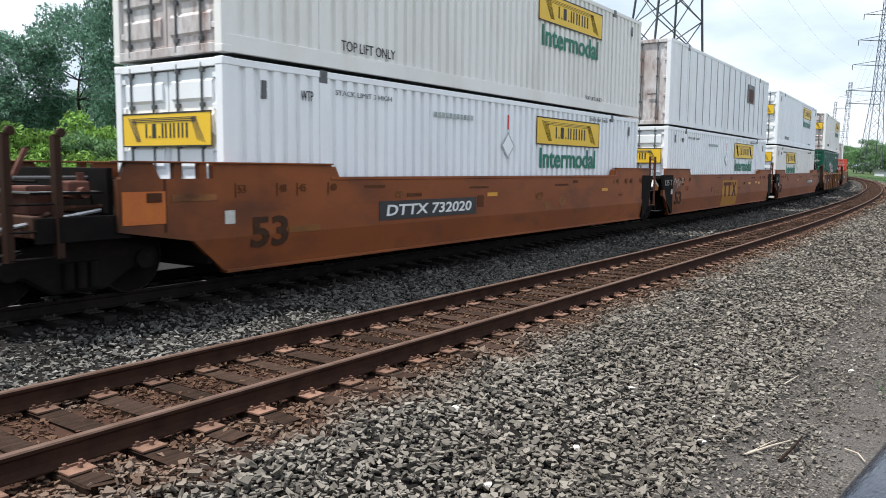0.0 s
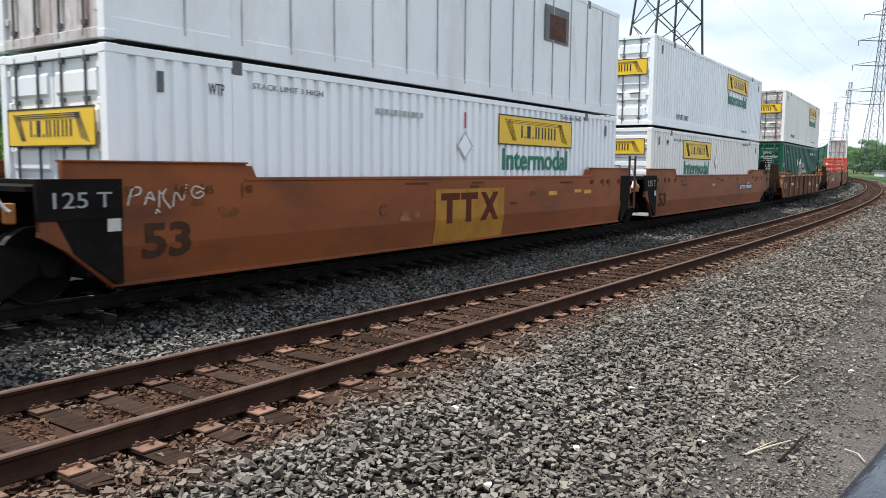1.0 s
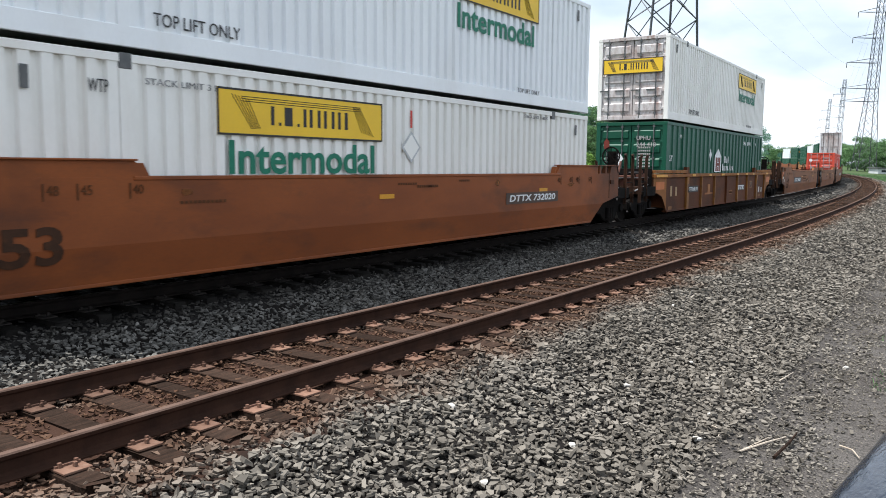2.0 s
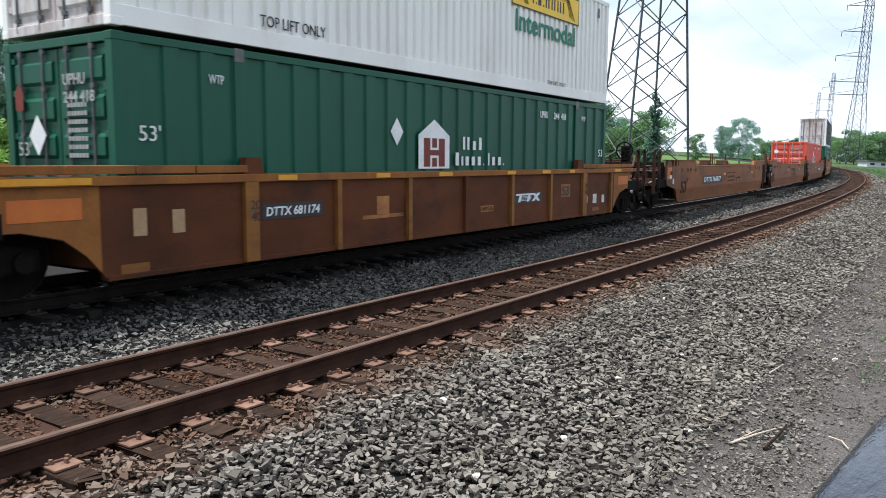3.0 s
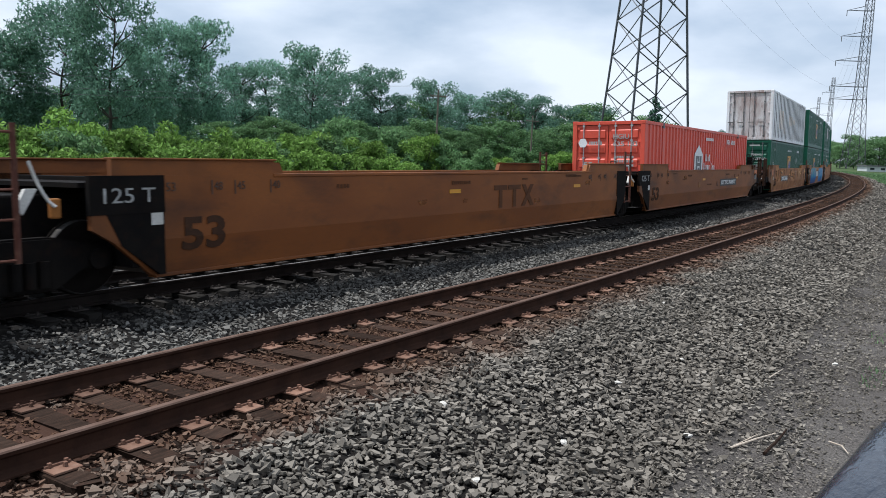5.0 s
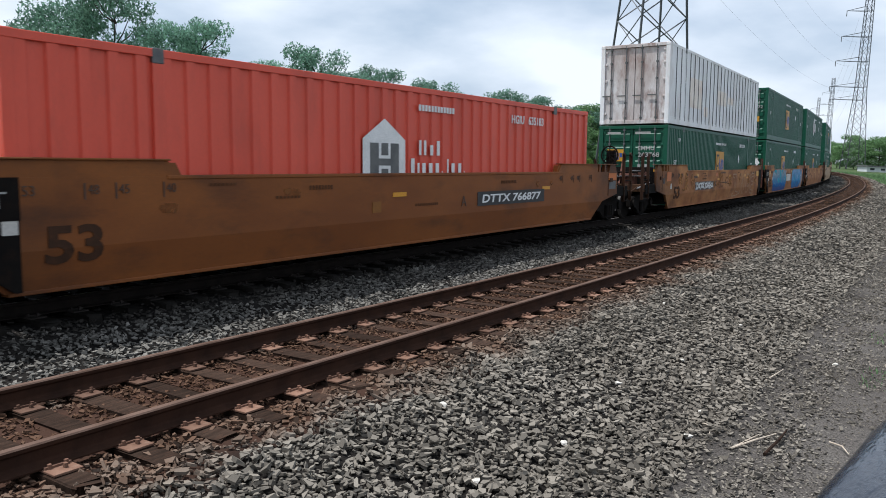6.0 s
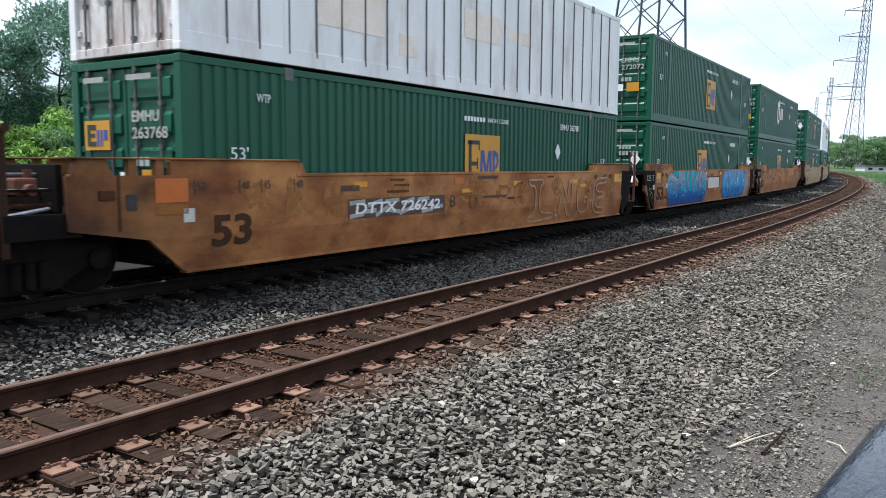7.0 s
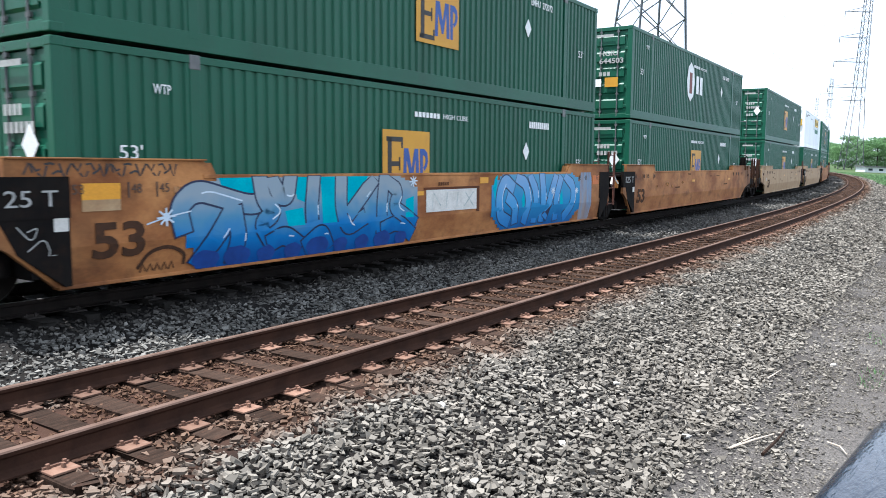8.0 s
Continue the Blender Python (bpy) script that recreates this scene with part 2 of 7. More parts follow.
M["pale_ink"] = surface("dusty_grey_lettering", (0.26, 0.26, 0.25), (0.36, 0.36, 0.35), 5, 0.6, 0, 0.02, 40)
M["red_strip"] = surface("red_marker_strip", (0.50, 0.05, 0.04), (0.55, 0.06, 0.05), 5, 0.5, 0, 0.02, 40)
M["ink_maroon"] = surface("dark_maroon_figures", (0.070, 0.016, 0.009), (0.095, 0.023, 0.012), 5, 0.65, 0, 0.02, 40, gloss=0.1)
M["ink_red"] = surface("dark_red_lettering", (0.13, 0.020, 0.014), (0.16, 0.028, 0.018), 5, 0.55, 0, 0.02, 40)
M["ink_blue"] = surface("blue_lettering", (0.025, 0.06, 0.23), (0.03, 0.08, 0.28), 5, 0.5, 0, 0.02, 40)
M["orange"] = surface("orange_reflective_patch", (0.465, 0.128, 0.019), (0.413, 0.105, 0.022), 3, 0.5, 0, 0.05, 40)
M["amber"] = surface("amber_reflector_strip", (0.600, 0.288, 0.016), (0.544, 0.240, 0.016), 3, 0.4, 0, 0.02, 40)
M["rail"] = surface("rusted_rail_side", (0.027, 0.0140, 0.0098), (0.044, 0.0215, 0.0140), 4, 0.9, 0.0, 0.3, 70, gloss=0.08)
# grime plus the shade below the cars, both in this rail's colour
M["rail_grimy_shaded"] = surface("grimy_shade_black_rail", (0.010, 0.008, 0.007), (0.017, 0.013, 0.011), 4, 0.85, 0.0, 0.3, 70, gloss=0.1)
M["rail_polished"] = surface("wheel_polished_rail_head", (0.13, 0.125, 0.12), (0.19, 0.18, 0.175), 3, 0.5, 0.5, 0.02, 90, gloss=0.4)
M["railtop"] = surface("worn_rail_head", (0.080, 0.050, 0.038), (0.115, 0.076, 0.060), 3, 0.85, 0.0, 0.05, 90, gloss=0.06)
M["tie"] = surface("old_creosoted_timber", (0.022, 0.0145, 0.011), (0.042, 0.027, 0.020), 3, 0.95, 0, 0.6, 45, (0.075, 0.038, 0.025), 0.7, (1, 6, 1), 0, 0.35, gloss=0.05, grain_amount=0.3)
M["plate"] = surface("rusty_tie_plate", (0.150, 0.088, 0.062), (0.104, 0.054, 0.037), 6, 0.9, 0, 0.25, 60, (0.18, 0.122, 0.092), 0.6, (1, 1, 1), 0, 0.4, gloss=0.15)
M["stone"] = surface("crushed_grey_ballast", (0.120, 0.107, 0.090), (0.166, 0.150, 0.128), 0.7, 0.9, 0, 0.04, 150, None, 0, (1, 1, 1), 0.46, gloss=0.12, grain_amount=0.16)
# last two bands: the train's shade, with some oil, darkened into the stones
rust_and_shade_by_offset(M["stone"], ((-1.42, 1.05, 0.34, (0.098, 0.046, 0.024), 0.74, "MIX"), (-0.75, 0.75, 0.12, (0.70, 0.62, 0.56), 0.9, "MULTIPLY"), (2.95, 5.9, 0.3, (0.16, 0.16, 0.17), 0.95, "MULTIPLY"), (1.05, 3.1, 0.3, (0.82, 0.87, 0.93), 0.9, "MULTIPLY")))
M["ground"] = surface("packed_cinder_and_gravel", (0.062, 0.055, 0.050), (0.080, 0.073, 0.067), 1.1, 0.95, 0, 1.0, 55, (0.040, 0.036, 0.034), 0.6, gloss=0.12, grain_amount=0.8)
# shade in the gaps below the stones and under the train is painted in
rust_and_shade_by_offset(M["ground"], ((-4.0, 3.2, 0.6, (0.13, 0.125, 0.12), 1.0, "MULTIPLY"), (-1.5, 1.0, 0.35, (0.052, 0.026, 0.017), 0.8, "MIX"), (2.9, 11.5, 0.4, (0.15, 0.15, 0.16), 0.95, "MULTIPLY"), (11.0, 3000, 1.2, (0.065, 0.12, 0.026), 1.0, "MIX"), (-3000, -15.0, 2.5, (0.045, 0.072, 0.024), 1.0, "MIX")))
M["leaf_dark"] = surface("dull_dark_foliage", (0.105, 0.205, 0.150), (0.175, 0.300, 0.215), 0.18, 0.7, 0, 0, 3, None, 0, (1, 1, 1), 0.5, 0.2, 0.12, leafy=0.5)
M["leaf_mid"] = surface("mid_green_foliage", (0.100, 0.190, 0.085), (0.150, 0.250, 0.105), 0.4, 0.65, 0, 0, 3, None, 0, (1, 1, 1), 0.5, 0.2, 0.12, leafy=0.4)
M["leaf_light"] = surface("fresh_green_foliage", (0.110, 0.205, 0.044), (0.165, 0.275, 0.060), 0.5, 0.65, 0, 0, 3, None, 0, (1, 1, 1), 0.5, 0.25, 0.15, leafy=0.3)
M["bark"] = surface("dark_bark", (0.028, 0.024, 0.021), (0.05, 0.043, 0.038), 3, 0.9, 0, 0.4, 25)
M["lattice"] = surface("dull_galvanised_lattice", (0.055, 0.06, 0.068), (0.085, 0.09, 0.10), 0.6, 0.6, 0.2, 0.05, 20)
M["wood_grey"] = surface("weathered_pole_timber", (0.10, 0.085, 0.07), (0.15, 0.13, 0.11), 2, 0.85, 0, 0.3, 30)
M["car_blue"] = surface("dark_blue_car_lacquer", (0.008, 0.013, 0.024), (0.013, 0.020, 0.034), 1, 0.12, 0.2, 1.0, 15, None, 0, (0.5, 1.8, 1))
M["rubber"] = surface("black_rubber_trim", (0.010, 0.010, 0.011), (0.014, 0.014, 0.015), 4, 0.6, 0, 0.1, 60)
M["glass"] = surface("tinted_car_glass", (0.02, 0.028, 0.034), (0.022, 0.03, 0.036), 1, 0.06, 0, 0, 60)
M["pale_stone"] = surface("whitish_quartz_stone", (0.42, 0.40, 0.36), (0.52, 0.50, 0.46), 9, 0.85, 0, 0.4, 60)
M["twig"] = surface("bleached_dry_twig", (0.34, 0.28, 0.22), (0.46, 0.40, 0.33), 9, 0.85, 0, 0.3, 60)
M["shed"] = surface("pale_metal_shed", (0.45, 0.47, 0.49), (0.52, 0.54, 0.55), 0.6, 0.6, 0, 0.05, 20)


for key in ("rust_orange", "ochre", "tan", "brown"):
    sooted_ends(M[key])


def blotched(m, scale):
    """Lets the paint below show through a rubbed layer in blotches."""
    n, l = m.node_tree.nodes, m.node_tree.links
    co, ns, rng = n.new("ShaderNodeTexCoord"), n.new("ShaderNodeTexNoise"), n.new("ShaderNodeMapRange")
    ns.inputs["Scale"].default_value, ns.inputs["Detail"].default_value = scale, 6.0
    rng.inputs["From Min"].default_value, rng.inputs["From Max"].default_value, rng.inputs["To Max"].default_value = 0.40, 0.66, 0.85
    clear, mx = n.new("ShaderNodeBsdfTransparent"), n.new("ShaderNodeMixShader")
    l.new(co.outputs["Object"], ns.inputs["Vector"])
    l.new(ns.outputs["Fac"], rng.inputs["Value"])
    l.new(rng.outputs[0], mx.inputs["Fac"])
    l.new(clear.outputs[0], mx.inputs[1])
    l.new(n["Principled BSDF"].outputs[0], mx.inputs[2])
    l.new(mx.outputs[0], n["Material Output"].inputs["Surface"])


for key in ("worn_tan", "worn_patch", "worn_sand"):
    blotched(M[key], 3.2)


def sprayed(name, stops, z0, z1):
    """Spray paint that runs through several colours from the bottom of a piece to its top."""
    m = surface(name, (0.1, 0.1, 0.1), (0.2, 0.2, 0.2), 2.0, 0.65, 0, 0.05, 40, gloss=0.08)
    n, l = m.node_tree.nodes, m.node_tree.links
    co, sep, rng, rmp = n.new("ShaderNodeTexCoord"), n.new("ShaderNodeSeparateXYZ"), n.new("ShaderNodeMapRange"), n.new("ShaderNodeValToRGB")
    wob, add = n.new("ShaderNodeTexNoise"), n.new("ShaderNodeMath")
    wob.inputs["Scale"].default_value = 2.5
    add.operation = "MULTIPLY_ADD"
    add.inputs[1].default_value = 0.5
    l.new(co.outputs["Object"], sep.inputs[0])
    l.new(co.outputs["Object"], wob.inputs["Vector"])
    l.new(wob.outputs["Fac"], add.inputs[0])
    l.new(sep.outputs["Z"], add.inputs[2])
    rng.inputs["From Min"].default_value, rng.inputs["From Max"].default_value = z0 + 0.25, z1 + 0.25
    l.new(add.outputs[0], rng.inputs["Value"])
    l.new(rng.outputs[0], rmp.inputs["Fac"])
    el = rmp.color_ramp.elements
    while len(el) < len(stops):
        el.new(0.5)
    for e, (p, c) in zip(el, stops):
        e.position, e.color = p, (*c, 1)
    l.new(rmp.outputs["Color"], n["Principled BSDF"].inputs["Base Color"])
    return m


M["spray_letter"] = sprayed("blue_to_grey_spray", ((0.0, (0.005, 0.048, 0.20)), (0.34, (0.010, 0.14, 0.38)), (0.58, (0.075, 0.21, 0.34)), (0.82, (0.22, 0.28, 0.33))), 0.2, 1.5)
M["spray_blue"] = sprayed("bright_blue_spray", ((0.0, (0.010, 0.08, 0.25)), (0.5, (0.025, 0.20, 0.40)), (1.0, (0.10, 0.27, 0.42))), 0.2, 1.5)
M["spray_deep"] = surface("deep_blue_spray", (0.004, 0.030, 0.16), (0.006, 0.045, 0.22), 3, 0.55, 0, 0.05, 40)
M["spray_light"] = sprayed("sky_blue_spray", ((0.0, (0.015, 0.13, 0.38)), (0.5, (0.07, 0.26, 0.50)), (1.0, (0.19, 0.32, 0.51))), 0.2, 1.5)
M["spray_faded"] = surface("thin_grey_blue_overspray", (0.24, 0.20, 0.19), (0.13, 0.22, 0.34), 1.6, 0.6, 0, 0.05, 40, (0.20, 0.09, 0.04), 0.7, (1.5, 1, 0.4))
M["spray_cyan"] = surface("cyan_spray", (0.0, 0.28, 0.38), (0.006, 0.34, 0.42), 2, 0.65, 0, 0.05, 40, (0.01, 0.20, 0.34), 0.4, gloss=0.08)
M["spray_dark"] = surface("navy_spray_outline", (0.006, 0.012, 0.045), (0.01, 0.02, 0.06), 2, 0.5, 0, 0.05, 40)
M["spray_glow"] = surface("pale_blue_spray", (0.40, 0.50, 0.60), (0.55, 0.62, 0.68), 3, 0.6, 0, 0.05, 40)
M["ink_dark"] = surface("worn_black_stencil", (0.036, 0.020, 0.013), (0.055, 0.027, 0.016), 4, 0.75, 0, 0.02, 40, (0.10, 0.04, 0.018), 0.5, gloss=0.1)
M["white_dusty"] = surface("dusty_greyed_white_paint", (0.66, 0.665, 0.68), (0.78, 0.78, 0.79), 0.8, 0.55, 0, 0.03, 40, (0.42, 0.34, 0.28), 0.6, (1, 1, 0.3), grain_amount=0.03)
M["worn_chalk"] = surface("rubbed_pale_scrawl", (0.30, 0.17, 0.09), (0.36, 0.25, 0.17), 3, 0.7, 0, 0.05, 40, (0.20, 0.09, 0.04), 0.8)
M["chalk"] = surface("thin_white_scrawl", (0.42, 0.37, 0.32), (0.52, 0.48, 0.43), 3, 0.7, 0, 0.05, 40)

# ---- mesh helpers ----
def quad_box(bm, x0, x1, y0, y1, z0, z1):
    v = [bm.verts.new(c) for c in ((x0, y0, z0), (x1, y0, z0), (x1, y1, z0), (x0, y1, z0), (x0, y0, z1), (x1, y0, z1), (x1, y1, z1), (x0, y1, z1))]
    for f in ((0, 3, 2, 1), (4, 5, 6, 7), (0, 1, 5, 4), (1, 2, 6, 5), (2, 3, 7, 6), (3, 0, 4, 7)):
        bm.faces.new([v[i] for i in f])
    return v


def box(x0, x1, y0, y1, z0, z1, bevel=0.0):
    bm = bmesh.new()
    quad_box(bm, x0, x1, y0, y1, z0, z1)
    if bevel:
        bmesh.ops.bevel(bm, geom=bm.edges[:], offset=bevel, segments=2, affect="EDGES", profile=0.5)
    return bm


def prism(points, y0, y1, shear=0.0, zref=0.0, bm=None):
    """A polygon in x and z, thick from y0 to y1; shear leans it in y with height."""
    bm = bm or bmesh.new()
    a = [bm.verts.new((x, y0 + shear * (z - zref), z)) for x, z in points]
    b = [bm.verts.new((x, y1 + shear * (z - zref), z)) for x, z in points]
    n = len(points)
    bm.faces.new(a)
    bm.faces.new(b[::-1])
    for i in range(n):
        bm.faces.new((a[(i + 1) % n], a[i], b[i], b[(i + 1) % n]))
    bmesh.ops.recalc_face_normals(bm, faces=bm.faces[:])
    return bm


def rod(a, b, r, sides=8, bm=None, r2=None):
    bm = bm or bmesh.new()
    a, b = Vector(a), Vector(b)
    q = (b - a).to_track_quat("Z", "Y")
    r2 = r if r2 is None else r2
    lo = [bm.verts.new(a + q @ Vector((r * math.cos(k * 2 * math.pi / sides), r * math.sin(k * 2 * math.pi / sides), 0))) for k in range(sides)]
    hi = [bm.verts.new(b + q @ Vector((r2 * math.cos(k * 2 * math.pi / sides), r2 * math.sin(k * 2 * math.pi / sides), 0))) for k in range(sides)]
    for k in range(sides):
        bm.faces.new((lo[k], lo[(k + 1) % sides], hi[(k + 1) % sides], hi[k]))
    bm.faces.new(lo[::-1])
    bm.faces.new(hi)
    return bm


def tube(points, r, sides=4, bm=None):
    """One bent tube through all the points."""
    bm = bm or bmesh.new()
    pts = [Vector(p) for p in points]
    rings = []
    for i, p in enumerate(pts):
        d = (pts[min(i + 1, len(pts) - 1)] - pts[max(i - 1, 0)]).normalized()
        q = d.to_track_quat("Z", "Y")
        rings.append([bm.verts.new(p + q @ Vector((r * math.cos(k * 2 * math.pi / sides), r * math.sin(k * 2 * math.pi / sides), 0))) for k in range(sides)])
    for a, b in zip(rings, rings[1:]):
        for k in range(sides):
            bm.faces.new((a[k], a[(k + 1) % sides], b[(k + 1) % sides], b[k]))
    bm.faces.new(rings[0][::-1])
    bm.faces.new(rings[-1])
    return bm


def lathe(profile, sides=24):
    """Rings of (y, radius) round the y axis."""
    bm = bmesh.new()
    rings = [[bm.verts.new((r * math.cos(k * 2 * math.pi / sides), y, r * math.sin(k * 2 * math.pi / sides))) for k in range(sides)] for y, r in profile]
    for a, b in zip(rings, rings[1:]):
        for k in range(sides):
            bm.faces.new((a[k], b[k], b[(k + 1) % sides], a[(k + 1) % sides]))
    bm.faces.new(rings[0])
    bm.faces.new(rings[-1][::-1])
    bmesh.ops.recalc_face_normals(bm, faces=bm.faces[:])
    return bm


def mesh_of(name, bm, material):
    me = bpy.data.meshes.new(name)
    bm.to_mesh(me)
    bm.free()
    me.materials.append(material)
    return me


def part(name, bm, material, parent, label=""):
    ob = new(name, mesh_of(name, bm, material))
    ob.parent = parent
    return tagged(ob, label) if label else ob


def shared(name, me, parent, m=None):
    ob = new(name, me)
    ob.parent = parent
    if m is not None:
        ob.matrix_basis = m
    return ob


def LEAN(z):
    """How far the lower sheet of a smooth side falls back below its crease."""
    return -0.16 * (z - 0.70) if z < 0.70 else 0.0


def lettering(name, text, x0, z0, width, height, y, material, parent, m=None, slant=0.0, bold=0.0, label="", lean=False):
    """Text of the built-in font, stretched to its box, on a plane facing -y; m turns it to another face."""
    cu = bpy.data.curves.new(name, "FONT")
    cu.body, cu.extrude, cu.shear, cu.offset, cu.resolution_u = text, 0.003, slant, bold, 3
    tmp = bpy.data.objects.new(name, cu)
    me = bpy.data.meshes.new_from_object(tmp)
    bpy.data.objects.remove(tmp)
    bpy.data.curves.remove(cu)
    co = np.empty(len(me.vertices) * 3, np.float32)
    me.vertices.foreach_get("co", co)
    co = co.reshape(-1, 3)
    lo, hi = co.min(0), co.max(0)
    out = np.empty_like(co)
    out[:, 0] = x0 + (co[:, 0] - lo[0]) / (hi[0] - lo[0]) * width
    out[:, 2] = z0 + (co[:, 1] - lo[1]) / (hi[1] - lo[1]) * height
    out[:, 1] = y - co[:, 2]
    me.vertices.foreach_set("co", out.ravel())
    if lean:
        bm = bmesh.new()
        bm.from_mesh(me)
        bmesh.ops.bisect_plane(bm, geom=bm.verts[:] + bm.edges[:] + bm.faces[:], plane_co=(0, 0, 0.70), plane_no=(0, 0, 1))
        for v in bm.verts:
            v.co.y -= 0.16 * min(v.co.z - 0.70, 0.0)
        bm.to_mesh(me)
        bm.free()
    me.materials.clear()
    me.materials.append(material)
    me.update()
    ob = new(name, me)
    ob.parent = parent
    if m is not None:
        ob.matrix_basis = m
    return tagged(ob, label) if label else ob


def bars(rng, x0, z0, width, height, count, y, gap=0.28):
    """Plain upright bars for writing that is not spelled out."""
    bm = bmesh.new()
    w = width / count
    for i in range(count):
        quad_box(bm, x0 + i * w, x0 + (i + 1 - gap) * w, y - 0.003, y, z0, z0 + height)
    return bm
# ---- containers ----
CL, CW, CH = 16.154, 2.591, 2.896


def corrugated(x0, x1, z0, z1, y, pitch, depth, crest=0.34):
    """A trapezoid-ribbed sheet facing -y."""
    bm = bmesh.new()
    n = max(1, round((x1 - x0) / pitch))
    p = (x1 - x0) / n
    xs = []
    for i in range(n):
        a = x0 + i * p
        c, r = p * crest, min(p * abs(1 - crest) * 0.3, 0.022)
        xs += [(a, y), (a + c, y), (a + c + r, y + depth), (a + p - r, y + depth)]
    xs.append((x1, y))
    lo = [bm.verts.new((x, yy, z0)) for x, yy in xs]
    hi = [bm.verts.new((x, yy, z1)) for x, yy in xs]
    for i in range(len(xs) - 1):
        bm.faces.new((lo[i], lo[i + 1], hi[i + 1], hi[i]))
    return bm


def container(label, paint, pitch, depth, doors, door_paint=None, group="containers on the train", crest=0.32, rail_paint=None):
    """A 53-foot container: x along the train from its near end, -y the side seen, z from its base."""
    c = new("container")
    tagged(c, label, "container", group)
    hw, P, G = CW / 2, M[paint], M["frame"]
    rp = M[rail_paint or paint]
    for sy in (-1, 1):
        wall = corrugated(0.16, CL - 0.16, 0.17, CH - 0.11, -hw + 0.012, pitch, depth, crest)
        if sy > 0:
            bmesh.ops.rotate(wall, verts=wall.verts, cent=(CL / 2, 0, 0), matrix=Matrix.Rotation(math.pi, 3, "Z"))
        part("side_wall", wall, P, c)
        y0, y1 = sorted((sy * hw, sy * (hw - 0.08)))
        part("top_rail", box(0.05, CL - 0.05, y0, y1, CH - 0.115, CH - 0.008, 0.008), rp, c)
        part("bottom_rail", box(0.05, CL - 0.05, y0, y1, 0.012, 0.27, 0.008), rp, c)
        for x in (0.0, CL - 0.16):
            part("corner_post", box(x, x + 0.16, *sorted((sy * (hw - 0.002), sy * (hw - 0.16))), 0.1, CH - 0.1, 0.012), rp, c)
            for z in (0.0, CH - 0.12):
                part("corner_casting", box(x - 0.004, x + 0.18, *sorted((sy * (hw + 0.004), sy * (hw - 0.16))), z, z + 0.12, 0.015), rp, c)
        for x in (1.98, CL - 2.16):
            part("lifting_post", box(x, x + 0.18, *sorted((sy * (hw + 0.001), sy * (hw - 0.06))), 0.17, CH - 0.11, 0.01), rp, c)
            part("lifting_casting", box(x, x + 0.18, *sorted((sy * (hw + 0.008), sy * (hw - 0.12))), CH - 0.20, CH + 0.004, 0.012), G, c)
    part("roof", box(0.05, CL - 0.05, -hw + 0.05, hw - 0.05, CH - 0.05, CH - 0.02), rp, c)
    part("floor_frame", box(0.05, CL - 0.05, -hw + 0.06, hw - 0.06, 0.03, 0.15), G, c)
    part("front_wall", box(CL - 0.07, CL - 0.02, -hw + 0.14, hw - 0.14, 0.1, CH - 0.1), P, c)
    DP = M[door_paint or paint]
    part("door_header", box(0.0, 0.1, -hw + 0.15, hw - 0.15, CH - 0.13, CH - 0.01, 0.01), DP, c)
    part("door_sill", box(0.0, 0.1, -hw + 0.15, hw - 0.15, 0.01, 0.15, 0.01), DP, c)
    if doors:
        for k, (a, b) in enumerate(((-hw + 0.16, -0.012), (0.012, hw - 0.16))):
            door = part("door", box(0.05, 0.09, a, b, 0.16, CH - 0.14, 0.008), DP, c)
            rib = mesh_of("door_rib", prism([(0.02, 0.05), (0.052, 0.0), (0.052, 0.34), (0.02, 0.29)], a + 0.1, b - 0.1), DP)
            for i in range(5 if pitch < 3 else 0):
                shared("door_rib", rib, door, pose(0, 0, 0.28 + i * 0.5))
            for f in (0.28, 0.78):
                y = a + (b - a) * f
                r = rod((0.012, y, 0.06), (0.012, y, CH - 0.06), 0.019, 8)
                for z in (0.2, 0.75, 1.6, 2.2, 2.7):
                    quad_box(r, 0.0, 0.05, y - 0.04, y + 0.04, z, z + 0.06)
                quad_box(r, -0.008, 0.012, y - 0.02, y + 0.32, 1.02, 1.06)
                part("lock_rod", r, M["galv" if paint == "red" else "frame"], door, "steel locking rod")
            for z in (0.35, 0.95, 1.55, 2.15, 2.6):
                yh = a if k == 0 else b
                part("hinge", box(0.02, 0.06, yh - 0.09, yh + 0.09, z, z + 0.09, 0.01), DP, door)
    else:
        wall = part("end_wall", box(0.06, 0.10, -hw + 0.15, hw - 0.15, 0.14, CH - 0.12), DP, c)
        rib = mesh_of("wall_rib", prism([(0.012, 0.03), (0.062, 0.0), (0.062, 0.19), (0.012, 0.16)], -hw + 0.16, hw - 0.16), DP)
        for i in range(9):
            shared("wall_rib", rib, wall, pose(0, 0, 0.20 + i * 0.285))
    return c


YS = -CW / 2 - 0.006
TO_END = Matrix(((0, 1, 0, 0), (-1, 0, 0, 0), (0, 0, 1, 0), (0, 0, 0, 1)))   # turns a -y face to the -x end


